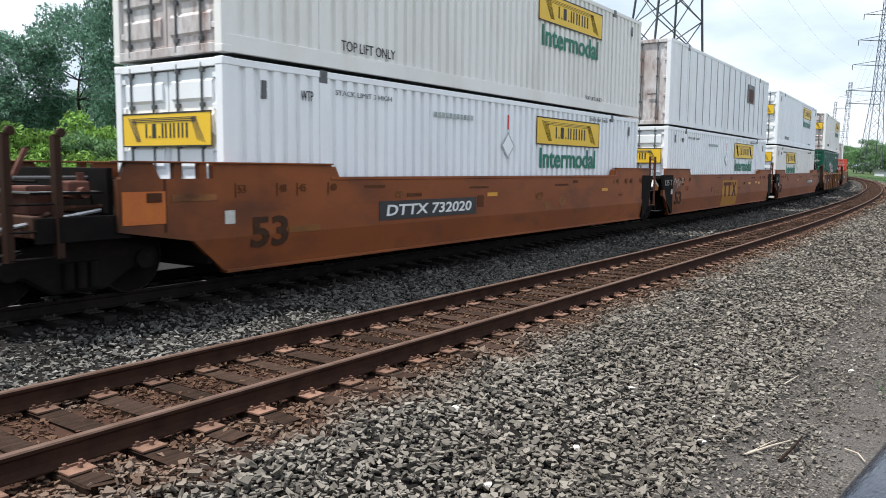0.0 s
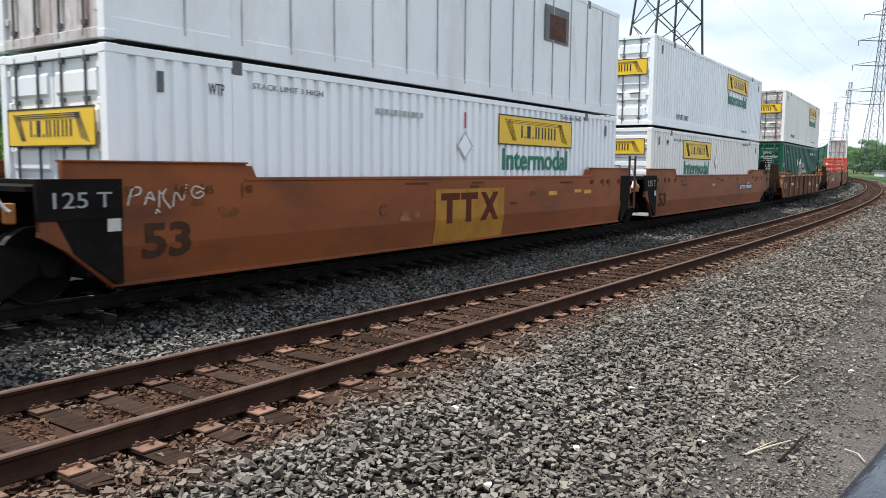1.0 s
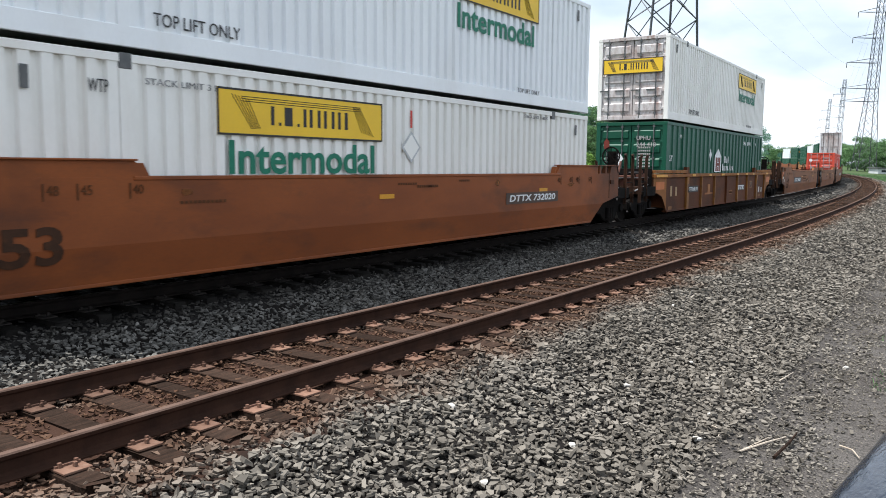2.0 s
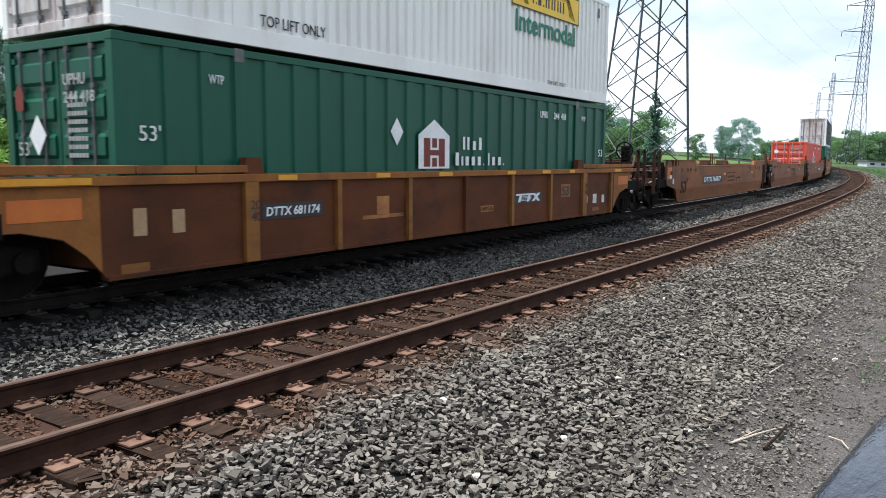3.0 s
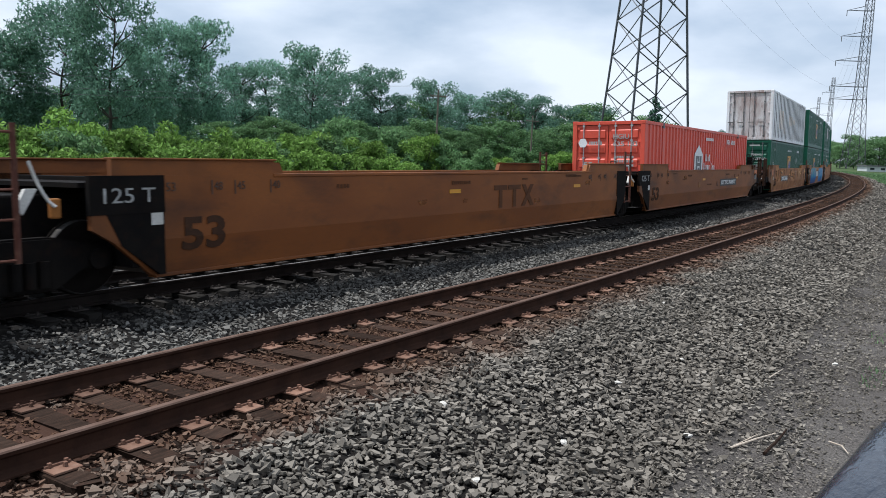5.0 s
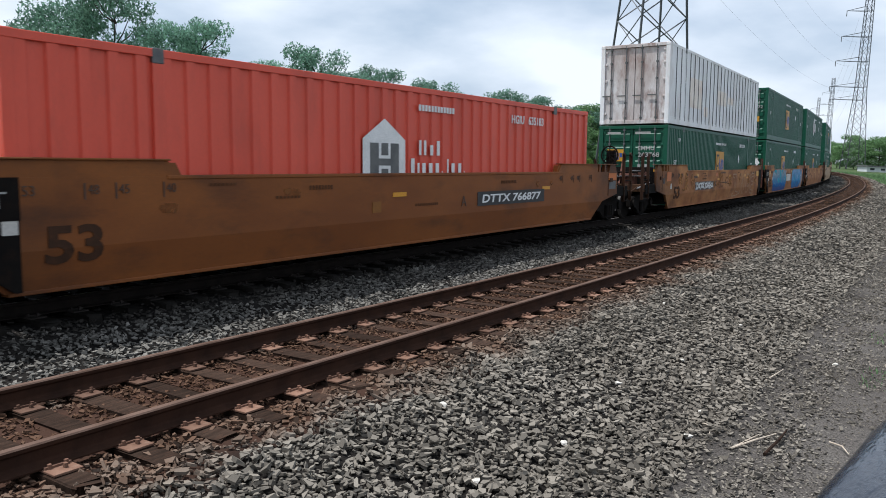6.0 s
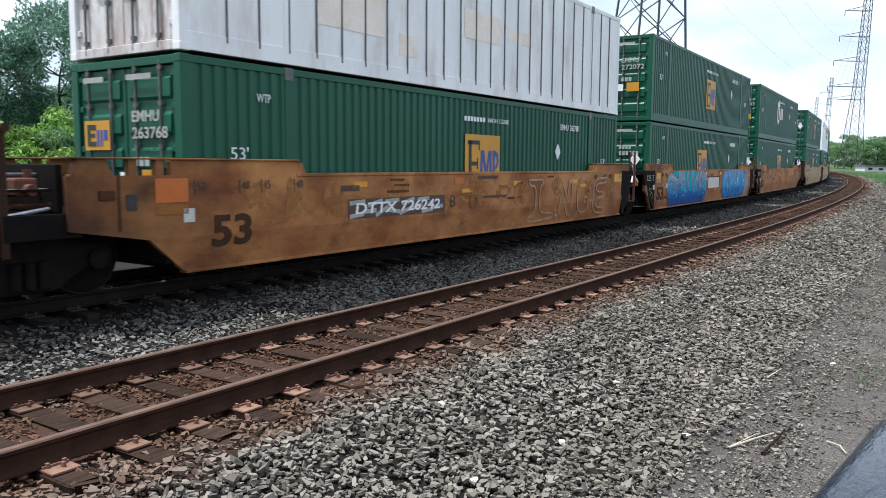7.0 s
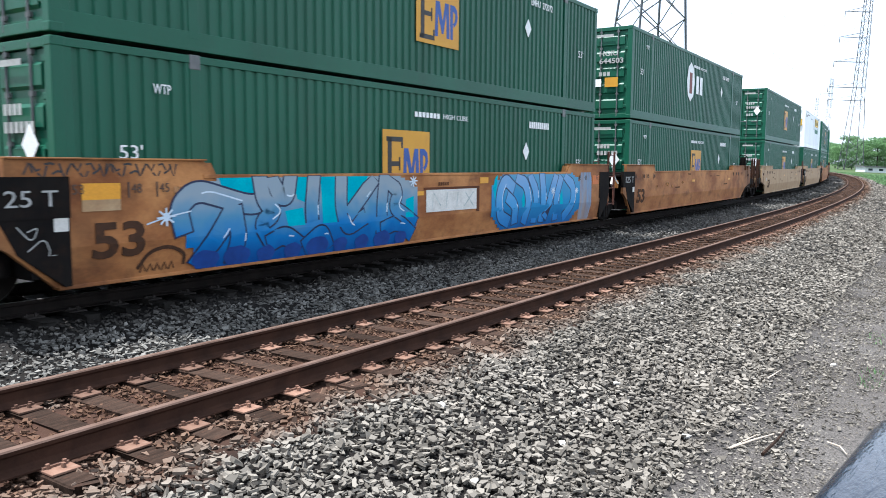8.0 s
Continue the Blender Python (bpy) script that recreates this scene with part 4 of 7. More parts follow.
def end_fittings(car, outer, sign, paint, ladder_paint):
    """Deck, draft sill, coupler, posts and rails beyond the body at a free end; sign: -1 near end, 1 far end."""
    def X(d):
        return outer + sign * d

    def bx(a, b, *r):
        return box(*sorted((X(a), X(b))), *r)
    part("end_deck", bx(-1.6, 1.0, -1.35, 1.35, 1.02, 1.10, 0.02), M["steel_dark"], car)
    # black panel added in place of the shade seen behind the deck
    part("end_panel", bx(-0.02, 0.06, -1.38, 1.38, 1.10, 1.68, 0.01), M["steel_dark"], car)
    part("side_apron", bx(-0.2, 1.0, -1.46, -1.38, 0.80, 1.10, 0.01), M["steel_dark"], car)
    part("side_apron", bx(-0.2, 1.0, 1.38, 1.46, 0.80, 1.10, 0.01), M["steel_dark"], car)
    part("valve_box", bx(0.5, 0.85, -1.0, -0.55, 1.1, 1.46, 0.03), M["maroon"], car)
    valve = bx(0.18, 0.46, -1.22, -0.98, 1.30, 1.52, 0.03)
    rod((X(0.32), -1.24, 1.38), (X(0.32), -1.34, 1.38), 0.07, 10, valve)
    rod((X(0.24), -1.1, 1.5), (X(0.24), -1.1, 1.62), 0.05, 8, valve)
    part("control_valve", valve, M["maroon"], car, "rust-brown brake control valve")
    part("brake_lever", prism([(X(0.95), 1.14), (X(1.0), 1.14), (X(0.62), 1.92), (X(0.56), 1.92)], -0.55, -0.49), M["maroon"], car)
    part("brake_rod", rod((X(0.1), -1.28, 1.16), (X(1.35), -1.28, 0.98), 0.024, 6), M["galv"], car)
    part("air_reservoir", rod((X(0.35), 0.45, 1.30), (X(0.35), 1.2, 1.30), 0.18, 14), M["steel_dark"], car)
    for y in (-0.95, 0.95):
        part("deck_rail", rod((X(-0.1), y, 1.56), (X(0.98), y, 1.56), 0.022, 6), M["frame"], car)
        part("air_pipe", tube([(X(-0.1), y * 1.3, 1.20), (X(0.5), y * 1.3, 1.20), (X(0.9), y * 1.3, 1.08), (X(1.3), y * 1.1, 0.86)], 0.028, 6), M["brown"], car)
    for k in range(5):
        part("walkway_slat", bx(0.12 + k * 0.18, 0.24 + k * 0.18, -1.32, 1.32, 1.375, 1.395), M["frame"], car)
    part("grating_edge", bx(0.1, 1.0, -1.37, -1.33, 1.36, 1.39), M["steel_dark"], car)
    part("draft_sill", bx(-1.7, 1.55, -0.24, 0.24, 0.70, 1.06, 0.02), M[paint], car)
    bm = bx(1.5, 1.82, -0.12, 0.12, 0.74, 1.0, 0.04)
    quad_box(bm, *sorted((X(1.74), X(1.92))), -0.16, 0.08, 0.72, 1.02)
    part("coupler", bm, M["steel_dark"], car)
    part("end_beam", bx(0.9, 1.02, -1.42, 1.42, 0.86, 1.12, 0.015), M[paint], car)
    for y in (-1.44, 1.44):
        for d in (0.72, 1.30):
            part("grab_post", grab_post(X(d), y, sign), M[ladder_paint], car)
        for z in (0.64, 0.95, 1.26):
            part("rung", rod((X(0.72), y, z), (X(1.30), y, z), 0.016, 6), M["steel_dark"], car)
    bm = bmesh.new()
    rod((X(0.95), -1.4, 1.52), (X(0.95), 1.4, 1.52), 0.02, 6, bm)
    rod((X(0.95), -0.5, 1.1), (X(0.95), -0.5, 1.52), 0.02, 6, bm)
    rod((X(0.95), 0.5, 1.1), (X(0.95), 0.5, 1.52), 0.02, 6, bm)
    part("cross_rail", bm, M["steel_dark"], car)
    part("brake_cylinder", rod((X(0.35), -0.55, 1.28), (X(0.35), 0.35, 1.28), 0.16, 14), M["steel_dark"], car)
    bm = tube([(X(1.5 + 0.25 * k / 8), -0.35 + 0.1 * k / 8, 0.86 - 0.42 * math.sin(k / 8 * math.pi * 0.62)) for k in range(9)], 0.022, 6)
    part("brake_hose", bm, M["rubber"], car)


def hand_brake(car, xb):
    """The hand brake's wheel on its stand, with a yellow-brown bracket behind."""
    bm = lathe([(-0.018, 0.25), (-0.018, 0.29), (0.018, 0.29), (0.018, 0.25)], 20)
    bm.faces.ensure_lookup_table()
    for k in range(4):
        a = k * math.pi / 4
        rod((-0.27 * math.cos(a), 0, -0.27 * math.sin(a)), (0.27 * math.cos(a), 0, 0.27 * math.sin(a)), 0.012, 5, bm)
    for f in [f for f in bm.faces if len(f.verts) > 12]:
        bm.faces.remove(f)
    w = part("brake_wheel", bm, M["steel_dark"], car)
    w.matrix_basis = pose(xb + 0.72, -0.95, 2.05, 0, 0, 90)
    part("brake_stand", prism([(xb + 0.76, 1.1), (xb + 1.0, 1.1), (xb + 0.95, 2.2), (xb + 0.78, 2.2)], -1.08, -0.82), M["steel_dark"], car)
    part("brake_bracket", prism([(xb + 0.98, 1.5), (xb + 1.30, 1.5), (xb + 1.05, 1.95), (xb + 0.98, 1.95)], -1.0, -0.94), M["brown"], car)


def smooth_well(label, paint, near, far, mark_x=0.30, card_x=-0.18):
    """One unit of an articulated well car with smooth welded sides; x from the near end of its container."""
    car = new("well_car")
    tagged(car, label, "rail car", "cars of the train")
    xa, xb = (-1.83 if near else -1.02), (CL + 1.83 if far else CL + 0.66)
    P = M[paint]
    for sy in (-1, 1):
        y0, y1 = sy * 1.5, sy * 1.42
        lo, hi = sorted((y0, y1))
        up = [(xa, 0.88), (-0.72, 0.70), (CL + 0.72, 0.70), (xb, 0.88), (xb, 1.54), (xa, 1.54)]
        part("side_sheet", prism(up, lo, hi), P, car)
        low = [(-0.72, 0.70), (-0.14, 0.23), (CL + 0.14, 0.23), (CL + 0.72, 0.70)]
        part("lower_sheet", prism(low, lo, hi, shear=sy * 0.16, zref=0.70), P, car)
        part("bottom_chord", box(-0.10, CL + 0.10, *sorted((sy * 1.44, sy * 1.28)), 0.19, 0.24, 0.01), P, car)
        part("top_chord", box(2.0, CL - 2.0, *sorted((sy * 1.515, sy * 1.36)), 1.50, 1.555, 0.012), P, car)
        a0 = -0.36 if near else -0.72
        b0 = CL + 0.36 if far else CL + 0.62
        for on, edge, sg in ((near, xa, 1), (far, xb, -1)):
            if on:
                lo3, hi3 = sorted((sy * 1.49, sy * 1.40))
                for d0, d1, d2, d3 in ((0.05, 0.62, 0.14, 0.52), (0.84, 0.96, 0.84, 0.96), (1.24, 1.36, 1.24, 1.36)):
                    part("cap_post", prism([(edge + sg * d0, 1.54), (edge + sg * d1, 1.54), (edge + sg * d3, 1.75), (edge + sg * d2, 1.75)], lo3, hi3), P, car)
                part("cap_plate", box(*sorted((edge + sg * 0.02, edge + sg * 1.46)), *sorted((sy * 1.53, sy * 1.33)), 1.745, 1.77, 0.008), P, car)
                part("corner_weld", box(*sorted((edge + sg * 0.66, edge + sg * 0.70)), *sorted((sy * 1.506, sy * 1.49)), 0.84, 1.54), M["brown"], car)
                part("lamp_bracket", box(*sorted((edge + sg * 0.40, edge + sg * 0.62)), *sorted((sy * 1.53, sy * 1.49)), 1.24, 1.36, 0.01), M["brown"], car)
        part("raised_chord", prism([(a0, 1.54), (2.22, 1.54), (2.02, 1.75), (a0, 1.75)], *sorted((sy * 1.49, sy * 1.40))), P, car)
        part("raised_chord", prism([(CL - 2.22, 1.54), (b0, 1.54), (b0, 1.75), (CL - 2.02, 1.75)], *sorted((sy * 1.49, sy * 1.40))), P, car)
        for a, b in ((a0, 2.05), (CL - 2.05, b0)):
            part("cap_plate", box(a, b, *sorted((sy * 1.53, sy * 1.33)), 1.745, 1.77, 0.008), P, car)
        for x in (2.1, CL - 2.1):
            part("container_guide", prism([(x - 0.16, 1.55), (x + 0.16, 1.55), (x + 0.07, 1.72), (x - 0.07, 1.72)], *sorted((sy * 1.46, sy * 1.34))), P, car)
    for x in (-0.42, CL + 0.30):
        part("bulkhead", box(x, x + 0.12, -1.42, 1.42, 0.35, 1.52, 0.01), M["steel_dark"], car)
    rr = random.Random(label)
    for k in range(5):
        w, h = rr.uniform(0.3, 0.8), rr.choice((0.04, 0.05, 0.07))
        x, z = rr.uniform(2.4, CL - 3.2), rr.choice((1.30, 1.36, 1.18, 0.92, 1.40))
        b = part("notice_strip", bars(None, x, z, w, h, max(4, int(w / 0.07)), YB + 0.002), M["faint_ink"], car)
        tagged(b, kind="stuff")
    for k in range(4):
        x, z = rr.uniform(0.4, CL - 1.5), rr.uniform(0.75, 1.3)
        scuff(car, x, x + rr.uniform(0.15, 0.5), z, z + rr.uniform(0.08, 0.2), "worn_sand" if paint in ("tan", "pale") else "worn_patch", x + z)
    for x in (6.9, 13.0):
        patch(car, x, x + 0.42, 1.12, 1.20, "amber", "reflector")
    for k in range(7):
        x = 0.2 + k * (CL - 0.6) / 6
        part("cross_member", box(x, x + 0.22, -1.36, 1.36, 0.17, 0.27), M["steel_dark"], car)
    if near:
        end_fittings(car, xa, -1, paint, "brown")
        truck(car, -2.12)
    else:
        part("end_sill", box(-1.7, -0.4, -0.5, 0.5, 0.72, 1.3, 0.03), M["steel_dark"], car)
        part("end_deck", box(-1.12, -0.3, -1.40, 1.40, 1.40, 1.46), M["steel_dark"], car)
        for y in (-1.506, 1.428):
            part("end_plate", prism([(-1.04, 1.06), (0.03, 1.06), (0.03, 1.545), (-1.04, 1.545)], y - 0.008, y + 0.078), M["steel_dark"], car)
        part("end_web", prism([(-0.82, 1.06), (-0.62, 0.66), (-0.06, 0.24), (0.02, 0.24), (0.02, 1.06)], -1.506, -1.40, shear=0.0), M["steel_dark"], car)
        stencil_car(car, "125 T", -0.86, 1.20, 0.74, 0.19, "pale_ink").location.y -= 0.012
        truck(car, -1.6)
    if far:
        end_fittings(car, xb, 1, paint, "brown")
        hand_brake(car, xb)
        truck(car, CL + 2.12)
    else:
        part("end_sill", box(CL + 0.4, CL + 1.5, -0.45, 0.45, 0.75, 1.25, 0.03), M["steel_dark"], car)
        part("end_deck", box(CL + 0.3, CL + 0.66, -1.40, 1.40, 1.40, 1.46), M["steel_dark"], car)
        for y in (-1.506, 1.428):
            part("end_plate", prism([(CL - 0.03, 0.80), (CL + 0.68, 0.92), (CL + 0.68, 1.545), (CL - 0.03, 1.545)], y - 0.008, y + 0.078), M["steel_dark"], car)
        part("end_web", prism([(CL + 0.02, 0.24), (CL + 0.10, 0.24), (CL + 0.62, 0.66), (CL + 0.68, 0.92), (CL + 0.02, 0.92)], -1.506, -1.40), M["steel_dark"], car)
        for y in (-1.46, 1.46):
            for d in (0.72, 1.18):
                part("ladder_post", rod((CL + d, y, 0.56), (CL + d, y, 2.14), 0.036, 8), M["maroon"], car)
            for z in (0.60, 1.06, 1.40, 1.74, 2.04):
                part("rung", rod((CL + 0.72, y, z), (CL + 1.18, y, z), 0.018, 6), M["maroon"], car)
        for y in (-1.2, 1.2):
            part("top_grab", tube([(CL + 0.2, y, 1.46), (CL + 0.2, y, 1.84), (CL + 0.62, y, 1.84), (CL + 0.62, y, 1.46)], 0.02, 6), M["maroon"], car)
        part("truck_hose", tube([(CL + 1.42 + 0.03 * k, -1.30 - 0.015 * k, 1.72 - 0.115 * k + 0.006 * k * k) for k in range(9)], 0.022, 6), M["data_card"], car)
        part("slack_bracket", prism([(CL + 1.20, 1.18), (CL + 1.32, 1.40), (CL + 1.46, 1.40), (CL + 1.28, 1.10)], -1.40, -1.34), M["data_card"], car)
        part("retainer_valve", box(CL + 1.62, CL + 1.74, -1.40, -1.30, 1.04, 1.28, 0.02), M["worn_yellow"], car)
    patch(car, card_x, card_x + 0.18, 0.90, 1.09, "data_card", "data_tag")
    stencil_car(car, "53", mark_x, 0.52, 0.74, 0.46, "ink_dark", 0.03)
    mark = "faint_ink" if paint == "rust_orange" else "ink_brown"
    for x, s in ((0.06, "53"), (0.86, "48"), (1.28, "45"), (1.98, "40"), (CL - 0.30, "53"), (CL - 1.1, "48"), (CL - 1.5, "45"), (CL - 2.18, "40")):
        stencil_car(car, s, x, 1.33, 0.15, 0.12, mark)
        tick = x - 0.05 if x < 8 else x + 0.19
        patch(car, tick, tick + 0.022, 1.27, 1.47, mark, "length_tick")
    return car


def ribbed_well(label):
    """A single well car with posts along its sides and yellow chords."""
    car = new("well_car")
    tagged(car, label, "rail car", "cars of the train")
    xa, xb = -1.75, CL + 1.75
    for sy in (-1, 1):
        lo, hi = sorted((sy * 1.44, sy * 1.38))
        pts = [(xa, 0.86), (-1.35, 0.86), (-0.85, 0.74), (-0.50, 0.48), (-0.30, 0.22), (CL + 0.30, 0.22), (CL + 0.50, 0.48), (CL + 0.85, 0.74), (CL + 1.35, 0.86), (xb, 0.86), (xb, 1.40), (xa, 1.40)]
        part("side_sheet", prism(pts, lo, hi), M["brown"], car, "brown rusted side sheet")
        for flip in (False, True):
            sk = [(xa, 0.87), (-1.35, 0.87), (-0.85, 0.75), (-0.55, 0.52), (-0.36, 0.30), (-0.36, 1.375), (xa, 1.375)]
            if flip:
                sk = [(CL - x, z) for x, z in sk]
            part("end_skirt", prism(sk, *sorted((sy * 1.446, sy * 1.438))), M["worn_yellow"], car, "worn yellow-brown end skirt")
        y0, y1 = sorted((sy * 1.52, sy * 1.36))
        part("top_chord", box(xa, xb, y0, y1, 1.38, 1.50, 0.012), M["worn_yellow"], car, "worn yellow-brown top chord")
        part("bottom_chord", box(-0.28, CL + 0.28, *sorted((sy * 1.46, sy * 1.28)), 0.18, 0.25, 0.01), M["brown"], car)
        for a, b in ((xa, 2.02), (CL - 2.02, xb)):
            for k in range(4):
                w = (b - a) / 4
                part("raised_rail", box(a + k * w + 0.012, a + (k + 1) * w - 0.012, *sorted((sy * 1.50, sy * 1.36)), 1.52, 1.63, 0.01), M["worn_yellow"], car)
        for k in range(8):
            x = 2.0 + k * 2.03 - 0.06
            wide = k in (0, 6)
            part("side_post", prism([(x, 0.2), (x + (0.26 if wide else 0.11), 0.2), (x + (0.26 if wide else 0.11), 1.39), (x, 1.39)], *sorted((sy * 1.515, sy * 1.43))), M["brown" if k in (3,) else "yellow"], car)
        for x in (2.15, CL - 2.15):
            part("container_guide", prism([(x - 0.2, 1.50), (x + 0.2, 1.50), (x + 0.14, 1.74), (x - 0.14, 1.74)], *sorted((sy * 1.47, sy * 1.34))), M["brown"], car)
    for x in (-0.42, CL + 0.30):
        part("bulkhead", box(x, x + 0.12, -1.38, 1.38, 0.35, 1.45, 0.01), M["brown"], car)
    for k in range(7):
        x = 0.2 + k * (CL - 0.6) / 6
        part("cross_member", box(x, x + 0.22, -1.36, 1.36, 0.16, 0.26), M["steel_dark"], car)
    end_fittings(car, xa, -1, "brown", "brown")
    end_fittings(car, xb, 1, "brown", "brown")
    hand_brake(car, xb)
    truck(car, -2.05)
    truck(car, CL + 2.05)
    number_board(car, 2.32, 0.80, 1.35, 0.24, "DTTX 681174")
    part("painted_patch", box(12.83, 13.40, -1.450, -1.443, 0.76, 1.10), M["yellow"], car)
    lettering("stencil", "53", 12.9, 0.80, 0.42, 0.26, -1.452, M["ink"], car, bold=0.02)
    lettering("stencil", "NWF13A", 8.79, 0.60, 0.48, 0.10, -1.454, M["ink_dark"], car)
    for o in car.children:
        if o.name.startswith("number_board"):
            o.location.y += 0.062
    s = part("emblem_board", box(10.25, 11.72, -1.450, -1.443, 0.70, 0.95), M["ink"], car, "black board with pale slanted bars")
    bm = bmesh.new()
    for x in (10.36, 10.80):
        prism([(x, 0.885), (x + 0.46, 0.885), (x + 0.46, 0.925), (x + 0.02, 0.925)], -1.456, -1.449, bm=bm)
        prism([(x + 0.10, 0.73), (x + 0.22, 0.73), (x + 0.30, 0.88), (x + 0.18, 0.88)], -1.456, -1.449, bm=bm)
    for k in range(4):
        prism([(10.62 + 0.02 * k, 0.76 + 0.03 * k), (11.10 + 0.02 * k, 0.76 + 0.03 * k), (11.10 + 0.02 * k, 0.77 + 0.03 * k), (10.62 + 0.02 * k, 0.77 + 0.03 * k)], -1.456, -1.449, bm=bm)
    prism([(11.16, 0.73), (11.30, 0.73), (11.62, 0.925), (11.48, 0.925)], -1.456, -1.449, bm=bm)
    prism([(11.20, 0.925), (11.34, 0.925), (11.60, 0.73), (11.46, 0.73)], -1.4575, -1.4505, bm=bm)
    part("emblem_bars", bm, M["ink_white"], s)
    for x, w, z, h, mt in ((-0.1, 0.42, 0.25, 0.12, "yellow"), (0.1, 0.20, 0.72, 0.36, "pale"), (0.7, 0.2, 0.72, 0.32, "pale"), (3.0, 0.0, 0, 0, ""), (5.1, 0.36, 0.72, 0.34, "tan"), (4.7, 1.2, 0.66, 0.07, "tan"), (8.75, 0.55, 0.58, 0.14, "tan"), (14.95, 0.26, 0.52, 0.26, "data_card"), (14.9, 0.5, 0.30, 0.10, "yellow"), (15.6, 0.18, 0.52, 0.22, "data_card"), (14.4, 0.2, 0.55, 0.18, "pale")):
        if w:
            part("painted_patch", box(x, x + w, -1.450, -1.443, z, z + h), M[mt], car)
    for x in (2.0, 14.18):
        for s, z in (("20", 0.98), ("40", 0.80)):
            lettering("stencil", s, x + 0.04, z, 0.18, 0.13, -1.518, M["ink"], car)
    for x, a, b in ((-1.7, 1.2, "orange"), (2.6, 0.4, "amber"), (5.0, 0.4, "amber"), (9.8, 0.4, "amber"), (13.2, 0.3, "amber"), (7.0, 0.5, "amber"), (11.6, 0.45, "amber"), (16.4, 0.5, "amber")):
        part("reflector", box(x, x + a, -1.528, -1.518, 1.40, 1.48), M["amber"], car)
    part("painted_patch", box(-1.5, -0.6, -1.454, -1.447, 0.98, 1.24), M["orange"], car)
    part("painted_patch", box(CL + 0.7, CL + 1.5, -1.454, -1.447, 1.0, 1.26), M["orange"], car)
    return car
# ---- ground: one sheet that follows the curve and reaches the horizon ----
def ground_height(off):
    pts = ((-3000, -1.5), (-60, -0.9), (-9.0, -0.46), (-4.4, -0.42), (-3.2, -0.36), (-1.9, -0.165), (-1.3, -0.160), (-0.95, -0.178), (0.95, -0.255), (1.3, -0.27), (2.2, -0.31), (2.9, -0.26), (3.4, -0.20), (5.5, -0.29), (6.6, -0.45), (8.5, -0.5), (14, -0.8), (30, -0.8), (60, 0.6), (90, 1.4), (780, 3.5))
    return float(np.interp(off, [p[0] for p in pts], [p[1] for p in pts]))


def build_ground():
    ss = [-600, -400, -250, -150, -90, -50, -30, -20] + [-14 + 0.28 * i for i in range(150)] + [28 + 0.7 * i for i in range(50)] + [64 + 4 * i for i in range(45)] + [250 + 40 * i for i in range(30)]
    oo = [-3000, -1200, -500, -200, -100, -60, -30, -18] + [-12 + 0.25 * i for i in range(84)] + [9.5, 12, 16, 20, 26, 34, 45, 60, 90, 150, 300, 500, 700, 780]
    verts, faces = [], []
    for s in ss:
        for o in oo:
            p = trk(s, o)
            near = -14 < o < 9 and -15 < s < 70
            z = ground_height(o)
            if near:
                z += 0.03 * noise.noise((p.x * 1.1, p.y * 1.1, 0)) + 0.012 * noise.noise((p.x * 5, p.y * 5, 3))
            verts.append((p.x, p.y, z))
    w = len(oo)
    for i in range(len(ss) - 1):
        for j in range(w - 1):
            a = i * w + j
            faces.append((a, a + 1, a + w + 1, a + w))
    me = bpy.data.meshes.new("ground")
    me.from_pydata(verts, [], faces)
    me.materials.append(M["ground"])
    me.polygons.foreach_set("use_smooth", [True] * len(faces))
    if me.polygons[0].normal.z < 0:
        me.flip_normals()
    return tagged(new("ground", me), "grey gravel ground with grass beyond the tracks", "ground", kind="structure")


build_ground()

# ---- tracks ----
RAIL = [(-0.076, 0.0), (0.076, 0.0), (0.076, 0.012), (0.02, 0.03), (0.010, 0.05), (0.010, 0.125), (0.034, 0.145), (0.037, 0.172), (0.028, 0.184), (-0.028, 0.184), (-0.037, 0.172), (-0.034, 0.145), (-0.010, 0.125), (-0.010, 0.05), (-0.02, 0.03), (-0.076, 0.012)]


def rail_mesh(off, z_top, s0, s1, side, head):
    ss = np.concatenate([np.arange(s0, min(s1, 80), 1.0), np.arange(80, s1, 4.0)]) if s1 > 80 else np.arange(s0, s1, 1.0)
    verts, faces, mats = [], [], []
    n = len(RAIL)
    for s in ss:
        for y, z in RAIL:
            verts.append(trk(s, off + y, z_top - 0.184 + z - y * CANT))
    for i in range(len(ss) - 1):
        for k in range(n):
            a, b = i * n + k, i * n + (k + 1) % n
            faces.append((a, b, b + n, a + n))
            mats.append(1 if k == 8 or (k in (7, 9) and head == "railtop") else 0)
    me = bpy.data.meshes.new("rail")
    me.from_pydata(verts, [], faces)
    me.materials.append(M[side])
    me.materials.append(M[head])
    me.polygons.foreach_set("material_index", mats)
    bm = bmesh.new()
    bm.from_mesh(me)
    bmesh.ops.recalc_face_normals(bm, faces=bm.faces[:])
    bm.to_mesh(me)
    bm.free()
    return me


def tie_mesh(seed):
    r = random.Random(seed)
    bm = box(-0.11, 0.11, -1.26, 1.26, -0.17, 0.0, 0.012)
    for v in bm.verts:
        if abs(v.co.y) > 1.2:
            v.co.y += r.uniform(-0.05, 0.05)
        v.co.x += r.uniform(-0.012, 0.012)
        v.co.z += r.uniform(-0.012, 0.004)
    return mesh_of("tie", bm, M["tie"])


